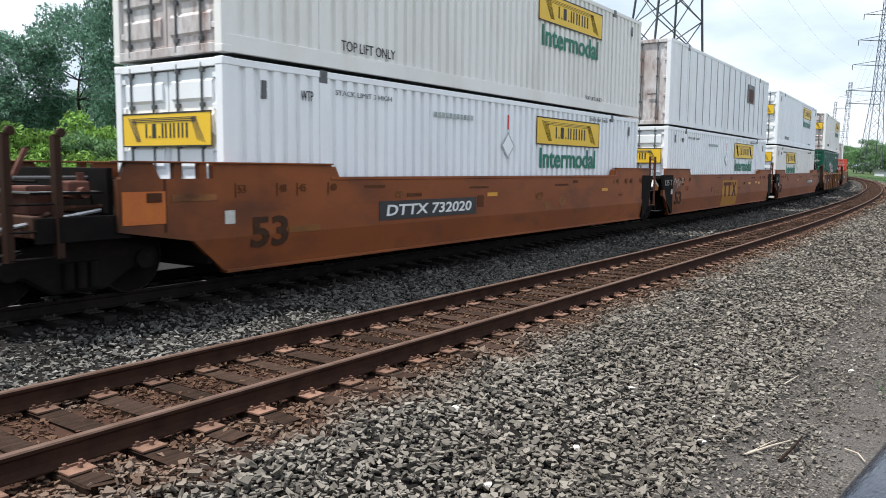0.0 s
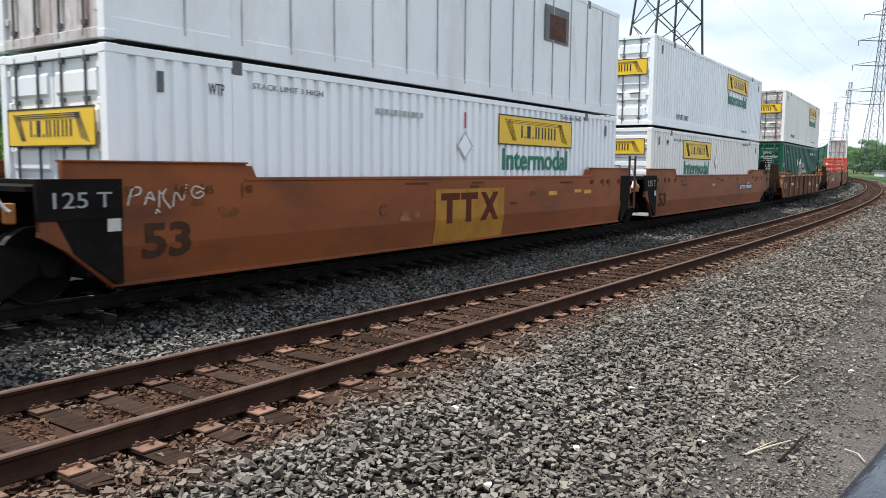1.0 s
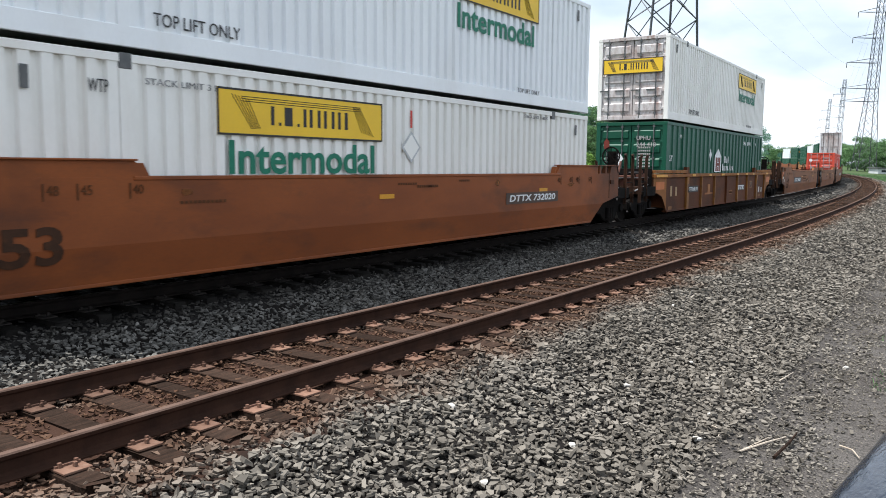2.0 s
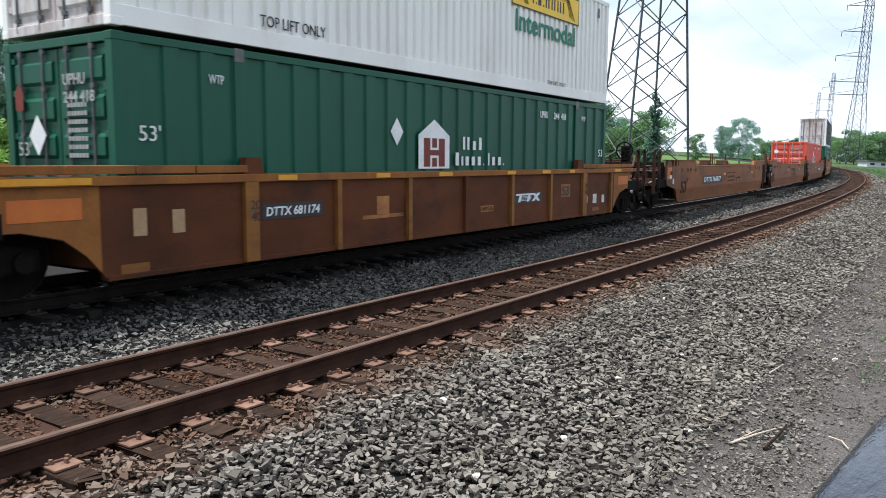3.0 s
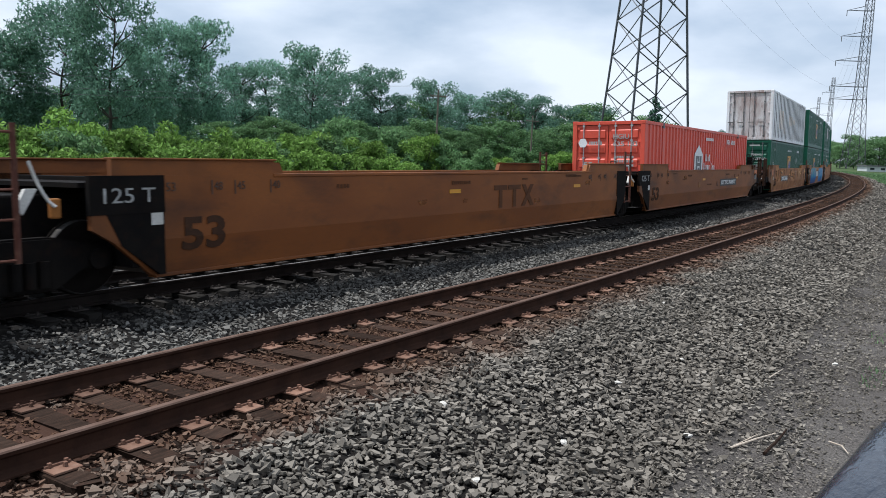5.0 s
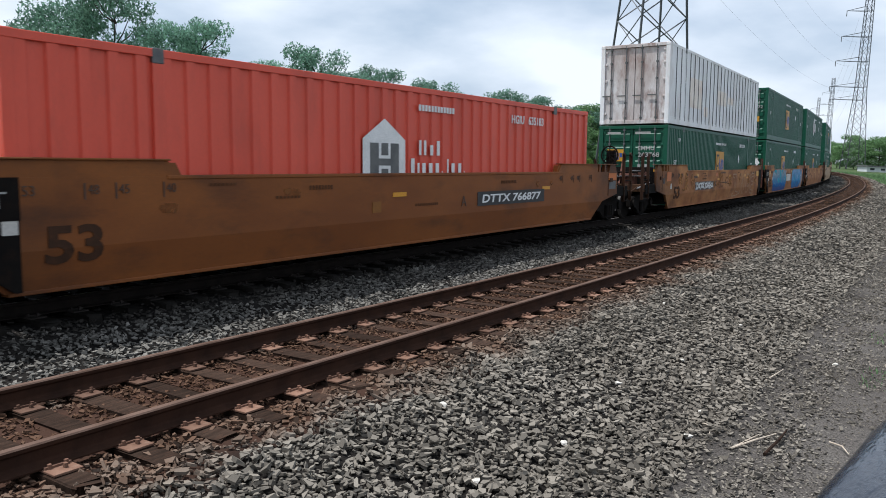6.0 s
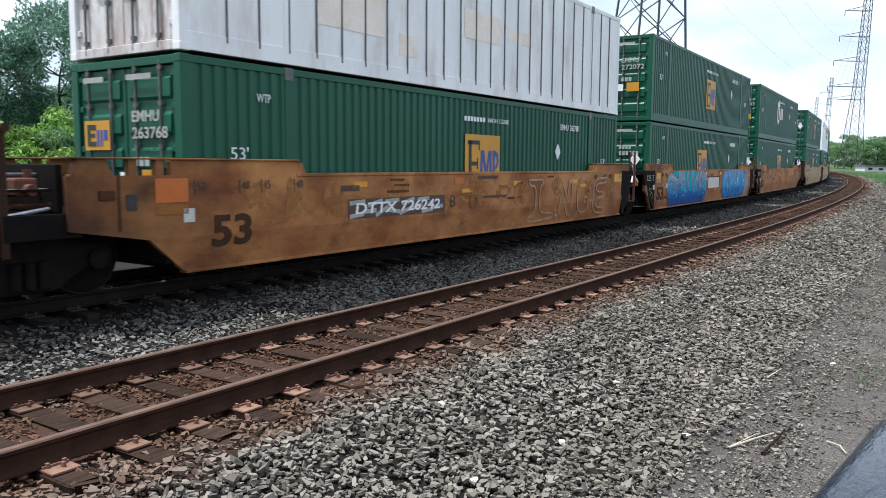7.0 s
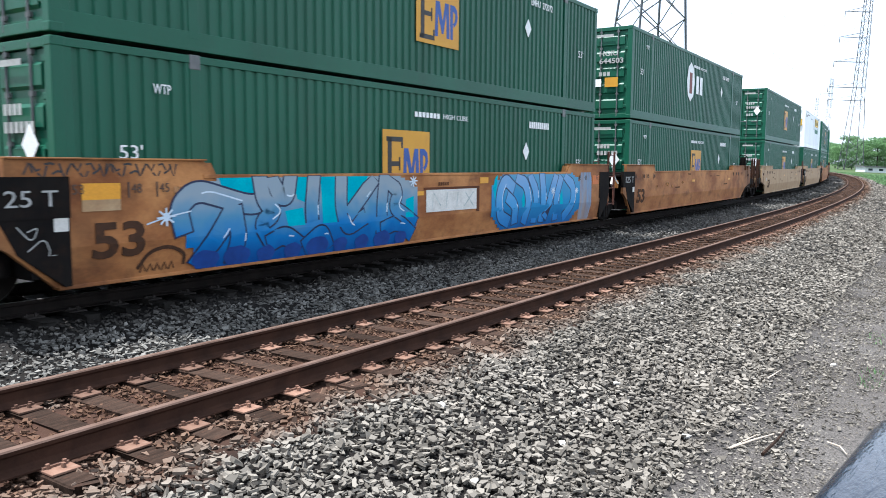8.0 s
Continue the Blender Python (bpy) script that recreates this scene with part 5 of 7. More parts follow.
def plate_mesh():
    bm = box(-0.105, 0.105, -0.235, 0.235, 0.0, 0.018, 0.004)
    for y in (-0.088, 0.088):
        quad_box(bm, -0.095, 0.095, y - 0.012, y + 0.012, 0.016, 0.034)
    for x, y in ((-0.06, -0.095), (0.06, -0.095), (-0.05, 0.095), (0.06, 0.10), (0.02, -0.155), (-0.03, 0.155)):
        quad_box(bm, x - 0.012, x + 0.012, y - 0.014, y + 0.014, 0.016, 0.052)
    return mesh_of("tie_plate", bm, M["plate"])


TIES, PLATE = [tie_mesh(k) for k in range(5)], plate_mesh()
# copies for the train's track, with the shade over it painted in
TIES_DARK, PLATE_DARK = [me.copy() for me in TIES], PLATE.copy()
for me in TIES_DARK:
    me.materials[0] = M["tie_shaded"]
PLATE_DARK.materials[0] = M["plate_shaded"]


def track(label, off, pieces_to, dark):
    t = tagged(new("railway_track"), label, "railway track", kind="structure")
    r = random.Random(round(off * 10) + 5)
    for side, z in ((-0.7525, 0.0655), (0.7525, 0.0)):
        o = new("rail", rail_mesh(off + side, z, -40, 420, *(("rail_grimy_shaded", "rail_polished") if dark else ("rail", "railtop"))))
        o.parent = t
    base = -0.184 - 0.018
    s, n = -9.2 - 0.565 * 54, 0
    far_bm = bmesh.new()
    while s < 330:
        ss = s + r.uniform(-0.03, 0.03)
        m = trk_pose(ss, off, 0.0328 + base) @ pose(r.uniform(-0.0, 0.0), r.uniform(-0.06, 0.06), 0, 0, 0, r.uniform(-1.2, 1.2))
        if -9.5 < s < pieces_to:
            shared("tie", (TIES_DARK if dark else TIES)[n % 5], t, m @ pose(0, 0, 0, 0, 0, 180 * (n % 2)))
            for side in (-0.7525, 0.7525):
                shared("tie_plate", PLATE_DARK if dark else PLATE, t, trk_pose(ss, off, 0.0328 + base) @ pose(0, side, 0))
        elif s < 160 or n % 2 == 0:
            for v in quad_box(far_bm, -0.115, 0.115, -1.3, 1.3, -0.15, 0.0):
                v.co = m @ v.co
            for side in (-0.7525, 0.7525):
                for v in quad_box(far_bm, -0.1, 0.1, side - 0.19, side + 0.19, 0.0, 0.02):
                    v.co = m @ v.co
        s += 0.565
        n += 1
    o = part("distant_ties", far_bm, M["tie_shaded" if dark else "tie"], t)
    tagged(o, kind="stuff")
    return t


track("rusty track on old timber ties in grey ballast", 0.0, 46.0, False)
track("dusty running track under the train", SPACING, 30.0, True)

# ---- ballast ----
def stones(name, label, specs, seed, material):
    """Broken stones: specs of (count, s range, off range, size range, how far they sink)."""
    g = np.random.default_rng(seed)
    # split flat-topped chips: an uneven foot, a smaller tilted top, open below
    def chips(n, kinds):
        out = []
        for _ in range(kinds):
            ang = np.arange(n) * 2 * math.pi / n + g.uniform(-0.55, 0.55, n)
            rad = g.uniform(0.55, 1.2, n)
            foot = np.stack([np.cos(ang) * rad, np.sin(ang) * rad, np.full(n, -0.8)], 1)
            top = foot * g.uniform(0.86, 1.22)
            top[:, :2] += g.uniform(-0.16, 0.16, 2)
            top[:, 2] = 0.75 + top[:, :2] @ g.uniform(-0.5, 0.5, 2)
            out.append(np.concatenate([foot, top]))
        tri = [(i, (i + 1) % n, n + (i + 1) % n) for i in range(n)] + [(i, n + (i + 1) % n, n + i) for i in range(n)] + [(n, n + i, n + i + 1) for i in range(1, n - 1)]
        return np.array(out), np.array(tri)

    kinds = {4: chips(4, 50), 5: chips(5, 80)}
    V, T, at = [], [], 0
    for count, s0, s1, o0, o1, d0, d1, sink in specs:
        shapes, tri = kinds[5 if s0 <= 4 and o1 <= -1.0 and d0 >= 0.04 else 4]
        s, o = g.uniform(s0, s1, count), g.uniform(o0, o1, count)
        beside = np.abs((s + 9.2 + 0.2825) % 0.565 - 0.2825)
        keep = (np.abs(o) > 1.32) | (beside > 0.125) | (g.uniform(0, 1, count) < 0.10)
        s, o = s[keep], o[keep]
        count = len(s)
        z = np.array([ground_height(x) for x in o]) + np.where(np.abs(o) < 0.7, 0.012, 0.0)
        r = g.uniform(d0, d1, count) * g.uniform(0.8, 1.25, count) / 2
        a = HEADING - math.pi / 2 + s / RADIUS
        x, y = CENTRE.x + (RADIUS - o) * np.cos(a), CENTRE.y + (RADIUS - o) * np.sin(a)
        q = g.normal(0, 1, (count, 4)) * np.array([1.0, 0.17, 0.17, 1.0])
        q /= np.linalg.norm(q, axis=1)[:, None]
        w, i, j, k = q.T
        Rm = np.stack([np.stack([1 - 2 * (j * j + k * k), 2 * (i * j - k * w), 2 * (i * k + j * w)], 1),
                       np.stack([2 * (i * j + k * w), 1 - 2 * (i * i + k * k), 2 * (j * k - i * w)], 1),
                       np.stack([2 * (i * k - j * w), 2 * (j * k + i * w), 1 - 2 * (i * i + j * j)], 1)], 1)
        sc = np.stack([np.ones(count), g.uniform(0.45, 0.85, count), g.uniform(0.18, 0.36, count)], 1)
        sh = shapes[g.integers(0, len(shapes), count)] * (sc * r[:, None])[:, None, :]
        v = np.einsum("nij,nkj->nki", Rm, sh)
        v += np.stack([x, y, z + r * (1 - sink) * g.uniform(-0.4, 1.8, count)], 1)[:, None, :]
        V.append(v.reshape(-1, 3))
        T.append((tri[None] + (np.arange(count) * shapes.shape[1])[:, None, None] + at).reshape(-1, 3))
        at += count * shapes.shape[1]
    V, T = np.concatenate(V), np.concatenate(T)
    me = bpy.data.meshes.new(name)
    me.vertices.add(len(V))
    me.vertices.foreach_set("co", V.ravel().astype(np.float32))
    me.loops.add(T.size)
    me.loops.foreach_set("vertex_index", T.ravel().astype(np.int32))
    me.polygons.add(len(T))
    me.polygons.foreach_set("loop_start", np.arange(0, T.size, 3, dtype=np.int32))
    me.polygons.foreach_set("use_smooth", np.zeros(len(T), dtype=bool))
    me.update(calc_edges=True)
    me.validate()
    me.materials.append(material)
    return tagged(new(name, me), label, "ballast", kind="stuff")


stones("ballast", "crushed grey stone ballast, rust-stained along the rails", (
    (25000, -6.5, 4, -4.1, -1.0, 0.040, 0.086, 0.15),
    (12500, 4, 14, -4.0, -1.0, 0.050, 0.100, 0.15),
    (11000, 14, 36, -4.1, -1.0, 0.075, 0.13, 0.15),
    (4500, 36, 80, -3.8, -1.0, 0.11, 0.19, 0.15),
    (4000, 80, 190, -3.8, -1.0, 0.20, 0.36, 0.3),
    (6500, -7, 14, -4.8, -3.8, 0.025, 0.070, 0.25),
    (6500, -7, 14, -5.8, -4.4, 0.018, 0.050, 0.3),
    (16000, -7, 16, -8.5, -4.2, 0.012, 0.036, 0.3),
    (12000, -7, 3.5, -8.2, -4.3, 0.009, 0.027, 0.2),
    (1500, -7, 16, -8.5, -4.0, 0.03, 0.075, 0.5),
    (3000, -40, -7, -4.0, 6.4, 0.10, 0.16, 0.3),
    (5000, -17, -6.5, -4.1, 3.0, 0.08, 0.14, 0.2),
    (6000, 12, 45, -7.5, -3.5, 0.025, 0.07, 0.3),
    (6000, 12, 32, -9.5, -4.2, 0.025, 0.05, 0.3),
    (4000, 30, 95, -13, -3.8, 0.07, 0.15, 0.4),
    (18000, -8, 12, -1.3, 1.25, 0.034, 0.072, 0.25),
    (6500, 12, 40, -1.3, 1.25, 0.05, 0.09, 0.25),
    (2500, 40, 130, -1.3, 1.25, 0.09, 0.16, 0.25),
    (15000, -8, 12, 1.1, 3.3, 0.042, 0.088, 0.15),
    (7000, 12, 40, 1.1, 3.3, 0.06, 0.11, 0.15),
    (4500, 40, 150, 1.1, 3.3, 0.12, 0.22, 0.15),
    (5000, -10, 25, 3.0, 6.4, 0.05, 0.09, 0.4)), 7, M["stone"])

# ---- the train ----
TRAIN = []      # (thing, its place along the train, its height)


def load(c, u, level, dz=0.0, dx=0.0):
    TRAIN.append((c, u + dx, (0.306, 3.245)[level] + dz))
    return c


def unit(car, u):
    TRAIN.append((car, u, 0.0))
    return car


U = {0: -24.5, 1: -1.16, 2: 18.03, 3: 37.33, 4: 60.43, 5: 83.85, 6: 103.15, 7: 122.40, 8: 146.04, 9: 165.44, 10: 184.61, 11: 207.9, 12: 227.2, 13: 246.5, 14: 269.9, 15: 289.2, 16: 308.5, 17: 331.9}

unit(smooth_well("brown-orange articulated well car, its end platform in view", "rust_orange", False, True), U[0])
w1 = unit(smooth_well("faded orange-brown well car carrying two white containers", "rust_orange", True, False), U[1])
number_board(w1, 3.25, 0.78, 3.2, 0.34, "DTTX 732020")
patch(w1, -1.83 + 0.05, -1.15, 0.96, 1.38, "orange")
patch(w1, -1.05, -0.32, 1.24, 1.33, "tan")
patch(w1, 1.05, 1.75, 0.70, 0.80, "yellow")
scuff(w1, 9.5, 10.0, 0.72, 1.04, "worn_tan", 3)
scuff(w1, 10.35, 10.75, 0.74, 1.06, "worn_tan", 4)
patch(w1, 6.5, 6.75, 0.9, 1.15, "brown")
w2 = unit(smooth_well("orange-brown well car with a yellow emblem panel, white scrawl", "rust_orange", False, False), U[2])
w3 = unit(smooth_well("orange-brown well car with a soot-dark end", "rust_orange", False, True), U[3])
number_board(w3, 11.4, 0.86, 2.6, 0.26, "DTTX 732020", "ink_brown")
ttx = part("emblem_board", box(6.77, 9.40, YB - 0.003, YB + 0.002, 0.70, 1.30), M["panel_yellow"], w2, "dusty yellow panel with dark red bars")
low = part("emblem_foot", prism([(6.77, 0.24), (9.40, 0.24), (9.40, 0.70), (6.77, 0.70)], YB - 0.003, YB + 0.002, shear=-0.16, zref=0.70), M["panel_yellow"], ttx)
for pts in ([(7.15, 0.62), (7.35, 0.62), (7.35, 1.08), (7.62, 1.08), (7.62, 1.22), (6.95, 1.22), (6.95, 1.08), (7.15, 1.08)], [(7.85, 0.62), (8.05, 0.62), (8.05, 1.08), (8.30, 1.08), (8.30, 1.22), (7.66, 1.22), (7.66, 1.08), (7.85, 1.08)], [(8.40, 0.62), (8.62, 0.62), (9.15, 1.22), (8.93, 1.22)], [(8.42, 1.22), (8.62, 1.22), (8.80, 1.02), (8.69, 0.90)], [(8.78, 0.80), (8.90, 0.94), (9.14, 0.62), (8.94, 0.62)]):
    part("emblem_bar", prism(pts, YB - 0.007, YB - 0.002), M["ink_maroon"], ttx)
scrawl(w2, [stroke_outline(l) for l in ([(0.10, 1.22), (0.16, 1.44), (0.30, 1.44), (0.28, 1.34), (0.12, 1.33)], [(0.34, 1.22), (0.42, 1.42), (0.50, 1.24), (0.44, 1.30), (0.36, 1.30)], [(0.55, 1.18), (0.56, 1.44), (0.56, 1.32), (0.70, 1.44), (0.58, 1.32), (0.72, 1.16)], [(0.76, 1.18), (0.80, 1.42), (0.92, 1.20), (0.98, 1.46)], [(1.26, 1.40), (1.10, 1.46), (1.04, 1.34), (1.14, 1.26), (1.28, 1.32), (1.22, 1.38), (1.14, 1.34)], [(0.5, 1.10), (0.52, 1.16), (0.56, 1.11)])], 0.022, "chalk", YB - 0.004, "scrawl")
scuff(w2, 5.6, 6.3, 0.72, 0.92, "worn_tan", 5)
stencil_car(w2, "C", 5.05, 0.86, 0.2, 0.2)
for x in (11.55, 13.6):
    patch(w2, x, x + 0.45, 1.08, 1.18, "amber")
patch(w2, 16.55, 16.95, 1.02, 1.24, "orange")
unit(ribbed_well("brown well car with yellow posts and chords, single unit"), U[4])
w5 = unit(smooth_well("empty ochre-brown well car with a black number board", "ochre", True, False, 0.03, -1.12), U[5])
number_board(w5, 3.24, 0.80, 3.3, 0.34, "DTTX 766877")
patch(w5, -1.80, -1.22, 1.24, 1.50, "orange")
patch(w5, -1.52, -1.22, 1.10, 1.22, "data_card")
patch(w5, -1.80, -1.56, 1.08, 1.22, "orange")
stencil_car(w5, "B", 6.5, 0.84, 0.24, 0.26, "ink")
for x0, x1, z0, z1 in ((7.12, 7.44, 1.17, 1.185), (7.12, 7.44, 0.90, 0.915), (7.12, 7.135, 0.915, 1.17), (7.425, 7.44, 0.915, 1.17)):
    patch(w5, x0, x1, z0, z1, "faint_ink", "stencil_frame")
for x0, z0, w, h, n in ((7.72, 0.98, 1.5, 0.085, 13), (7.72, 0.82, 1.35, 0.06, 18), (7.42, 1.46, 1.0, 0.07, 9)):
    tagged(part("notice_strip", bars(None, x0, z0, w, h, n, YB + 0.002), M["faint_ink"], w5), kind="stuff")
scuff(w5, 9.4, 10.3, 0.76, 1.02, "worn_tan", 9)
scuff(w5, 10.5, 10.9, 0.74, 0.9, "worn_tan", 10)
w6 = unit(smooth_well("empty ochre-brown well car", "ochre", False, False), U[6])
for pts in ([(8.95, 0.74), (9.10, 0.74), (9.10, 1.14), (9.32, 1.14), (9.32, 1.25), (8.72, 1.25), (8.72, 1.14), (8.95, 1.14)], [(9.60, 0.74), (9.75, 0.74), (9.75, 1.14), (9.97, 1.14), (9.97, 1.25), (9.37, 1.25), (9.37, 1.14), (9.60, 1.14)], [(10.02, 0.74), (10.2, 0.74), (10.65, 1.25), (10.47, 1.25)], [(10.04, 1.25), (10.22, 1.25), (10.36, 1.08), (10.27, 0.98)], [(10.34, 0.90), (10.44, 1.01), (10.66, 0.74), (10.48, 0.74)]):
    part("faded_emblem", prism(pts, YB - 0.003, YB + 0.002), M["faint_ink"], w6)
w7 = unit(smooth_well("ochre-brown well car carrying one red container", "ochre", False, True), U[7])
number_board(w7, 9.9, 0.83, 3.2, 0.31, "DTTX 766877")
stencil_car(w7, "A", 9.25, 0.85, 0.2, 0.22)
patch(w7, 17.3, 17.9, 1.30, 1.50, "orange")
patch(w7, 17.35, 17.85, 1.04, 1.27, "frame")
patch(w7, 6.3, 6.55, 0.85, 1.05, "yellow")
w8 = unit(smooth_well("blotchy tan well car with a smeared white number", "tan", True, False), U[8])
number_board(w8, 3.24, 0.76, 3.0, 0.34, "DTTX 726242", "ink_brown")
scrawl(w8, [[(3.3 + 0.36 * k, 0.80 + 0.07 * (k % 2)), (3.62 + 0.36 * k, 0.83 + 0.05 * (k % 3))] for k in range(8)] + [[(3.3 + 0.5 * k, 1.03 - 0.05 * (k % 2)), (3.66 + 0.5 * k, 1.05)] for k in range(5)], 0.075, "pale_ink", YB - 0.0045, "smear")
stencil_car(w8, "B", 6.45, 0.84, 0.2, 0.24, "ink")
for x0, x1, z0, z1, mt in ((-0.62, -0.1, 1.18, 1.50, "orange"), (3.4, 3.75, 1.30, 1.40, "amber"), (-0.62, -0.1, 1.02, 1.14, "worn_yellow"), (9.17, 9.64, 1.22, 1.33, "amber"), (12.33, 12.8, 1.22, 1.33, "amber"), (15.5, 16.1, 1.22, 1.46, "amber"), (6.62, 6.95, 1.30, 1.44, "orange"), (-1.05, -0.9, 1.1, 1.3, "ink")):
    patch(w8, x0, x1, z0, z1, mt)
for k, (x0, x1, z0, z1) in enumerate(((1.7, 2.15, 0.75, 1.48), (2.55, 3.2, 0.78, 1.46), (5.9, 7.3, 0.74, 1.12), (7.1, 8.0, 0.95, 1.46), (8.2, 9.1, 0.95, 1.30), (9.1, 9.9, 0.74, 1.42), (11.2, 11.8, 0.9, 1.42), (13.2, 13.9, 0.8, 1.40), (14.9, 15.6, 0.74, 1.2), (0.9, 1.4, 1.0, 1.45))):
    scuff(w8, x0, x1, z0, z1, "worn_sand", 40 + k)
ring = lathe([(-0.002, 0.135), (-0.002, 0.15), (0.002, 0.15), (0.002, 0.135)], 20)
for f in [f for f in ring.faces if len(f.verts) > 4]:
    ring.faces.remove(f)
part("stencil_ring", ring, M["ink_brown"], w8).matrix_basis = pose(7.35, YB - 0.004, 0.92)
for x0, z0, w, h, n in ((7.55, 1.40, 0.9, 0.07, 9), (7.75, 0.98, 1.1, 0.05, 16), (3.05, 1.24, 0.5, 0.10, 8)):
    tagged(part("notice_strip", bars(None, x0, z0, w, h, n, YB - 0.002), M["ink_brown"], w8), kind="stuff")
scrawl(w8, [stroke_outline(l, 4) for l in ([(9.95, 1.34), (10.75, 1.36), (10.70, 1.22), (10.55, 1.20), (10.45, 0.50), (11.4, 0.50), (11.38, 0.36), (9.95, 0.30), (9.98, 0.44), (10.3, 0.46), (10.35, 1.22), (9.96, 1.20), (9.95, 1.34)], [(11.5, 0.40), (11.55, 1.40), (11.8, 1.40), (12.2, 0.70), (12.25, 1.36), (12.5, 1.36), (12.45, 0.36), (12.2, 0.36), (11.75, 1.1), (11.7, 0.40), (11.5, 0.40)], [(13.5, 1.30), (13.0, 1.38), (12.75, 0.85), (12.95, 0.40), (13.55, 0.42), (13.55, 0.85), (13.25, 0.85), (13.25, 0.70), (13.38, 0.70)], [(14.9, 1.36), (13.9, 1.36), (13.85, 0.34), (14.95, 0.32), (14.95, 0.50), (14.1, 0.50), (14.1, 0.80), (14.7, 0.80), (14.7, 0.95), (14.1, 0.95), (14.1, 1.20), (14.9, 1.20), (14.9, 1.36)])], 0.05, "worn_chalk", YB - 0.010, "scrawl")
w9 = unit(smooth_well("tan well car covered in blue graffiti lettering", "tan", False, False), U[9])


def graffiti(car):
    """Two pieces of sprayed lettering: a filled ground, cyan gaps, thin navy outlines, grey to blue strokes, white edges."""
    def ground_patch(lo, hi, mat, y, top=1.535, n=40):
        bm = bmesh.new()
        for z0, z1, low in ((0.235, 0.70, True), (0.70, top, False)):
            for k in range(n):
                xa, xb = lo + (hi - lo) * k / n, lo + (hi - lo) * (k + 1) / n
                edge = max(0, 4 - min(k, n - 1 - k)) * (0.05 + 0.07 * abs(noise.noise((k * 1.7, z1, 2.0))))
                za, zb = (z0 + edge, z1) if low else (z0, z1 - edge * 0.8)
                bm.faces.new([bm.verts.new((x, y + LEAN(z), z)) for x, z in ((xa, za), (xb, za), (xb, zb), (xa, zb))])
        return part("spray_ground", bm, M[mat], car)

    def blobs(x0, x1, z, r, count, mat, y, seed):
        """Overlapping sprayed clouds along the bottom edge."""
        g = random.Random(seed)
        for k in range(count):
            cx, rr = x0 + (x1 - x0) * (k + 0.5) / count, r * g.uniform(0.7, 1.25)
            pts = [(cx + rr * 1.5 * math.cos(a * math.pi / 7), max(0.24, z + rr * g.uniform(0.8, 1.1) * math.sin(a * math.pi / 7))) for a in range(8)] + [(cx - rr, 0.24), (cx + rr, 0.24)]
            part("spray_cloud", prism(pts, y - 0.0004 * k, y + 0.001 - 0.0004 * k, shear=-0.16, zref=0.70), M[mat], car)
    ground_patch(1.68, 7.1, "spray_letter", YB - 0.004)
    ground_patch(9.95, 14.75, "spray_blue", YB - 0.004)
    ground_patch(14.7, 15.55, "spray_faded", YB - 0.003)
    for pts in ([(2.25, 1.53), (3.0, 1.53), (2.92, 1.16), (2.62, 1.24), (2.3, 1.4)], [(3.55, 0.98), (3.95, 1.02), (4.0, 0.74), (3.62, 0.74)], [(4.36, 1.53), (4.74, 1.53), (4.76, 0.74), (4.42, 0.74)], [(5.02, 1.53), (5.62, 1.53), (5.2, 1.02), (5.0, 1.0)], [(3.72, 1.53), (4.06, 1.53), (4.0, 1.1), (3.82, 1.16)],
                [(6.72, 1.06), (6.98, 1.12), (6.98, 0.72), (6.72, 0.72)], [(10.0, 1.2), (10.12, 1.45), (10.22, 1.5), (10.12, 0.9)], [(13.5, 0.95), (13.62, 1.1), (13.68, 0.72), (13.5, 0.72)], [(11.38, 0.9), (11.48, 1.12), (11.6, 0.76), (11.42, 0.72)]):
        part("spray_gap", prism(pts, YB - 0.0055, YB - 0.003), M["spray_cyan"], car)
    blobs(1.75, 6.9, 0.36, 0.17, 9, "spray_deep", YB - 0.0105, 12)
    letters = (
        ([(1.62, 0.86), (1.55, 1.12), (1.85, 1.36), (2.35, 1.22), (2.9, 1.08), (3.2, 1.2)], [(2.5, 1.06), (2.25, 0.72), (1.92, 0.34)], [(2.55, 0.98), (2.62, 0.62), (2.55, 0.36)]),
        ([(3.05, 1.45), (3.1, 1.15), (3.38, 0.98), (3.02, 0.82), (3.2, 0.62)], [(3.32, 1.45), (3.42, 1.22), (3.62, 1.2), (3.66, 1.48)], [(3.3, 0.52), (3.55, 0.62), (3.85, 0.44)]),
        ([(4.2, 1.46), (4.14, 0.95), (4.2, 0.56)], [(4.1, 0.42), (4.4, 0.62), (4.55, 0.38)]),
        ([(4.88, 1.46), (4.86, 0.95), (5.05, 0.6), (5.42, 0.76)], [(5.15, 0.92), (5.48, 1.2), (5.72, 1.42)]),
        ([(6.05, 1.46), (5.98, 0.9), (6.0, 0.6)], [(6.2, 1.4), (6.52, 1.2), (6.3, 0.94), (6.62, 0.8), (6.95, 0.62)], [(6.1, 0.55), (6.5, 0.66), (6.9, 0.42)]))
    second = (
        ([(10.9, 1.22), (10.55, 1.42), (10.25, 1.0), (10.35, 0.55), (10.75, 0.42)], [(10.75, 0.95), (11.05, 0.8), (11.1, 0.45)]),
        ([(11.2, 1.42), (11.6, 1.28), (11.75, 0.85), (11.6, 0.42)], [(11.85, 1.44), (12.15, 1.05), (12.1, 0.42)]),
        ([(12.45, 1.44), (12.55, 0.95), (12.5, 0.42)], [(12.7, 0.5), (12.95, 0.95), (13.2, 1.42)]),
        ([(13.3, 0.42), (13.25, 0.9), (13.5, 1.35)], [(13.85, 1.44), (14.35, 1.15), (14.3, 0.7), (13.85, 0.4)]))
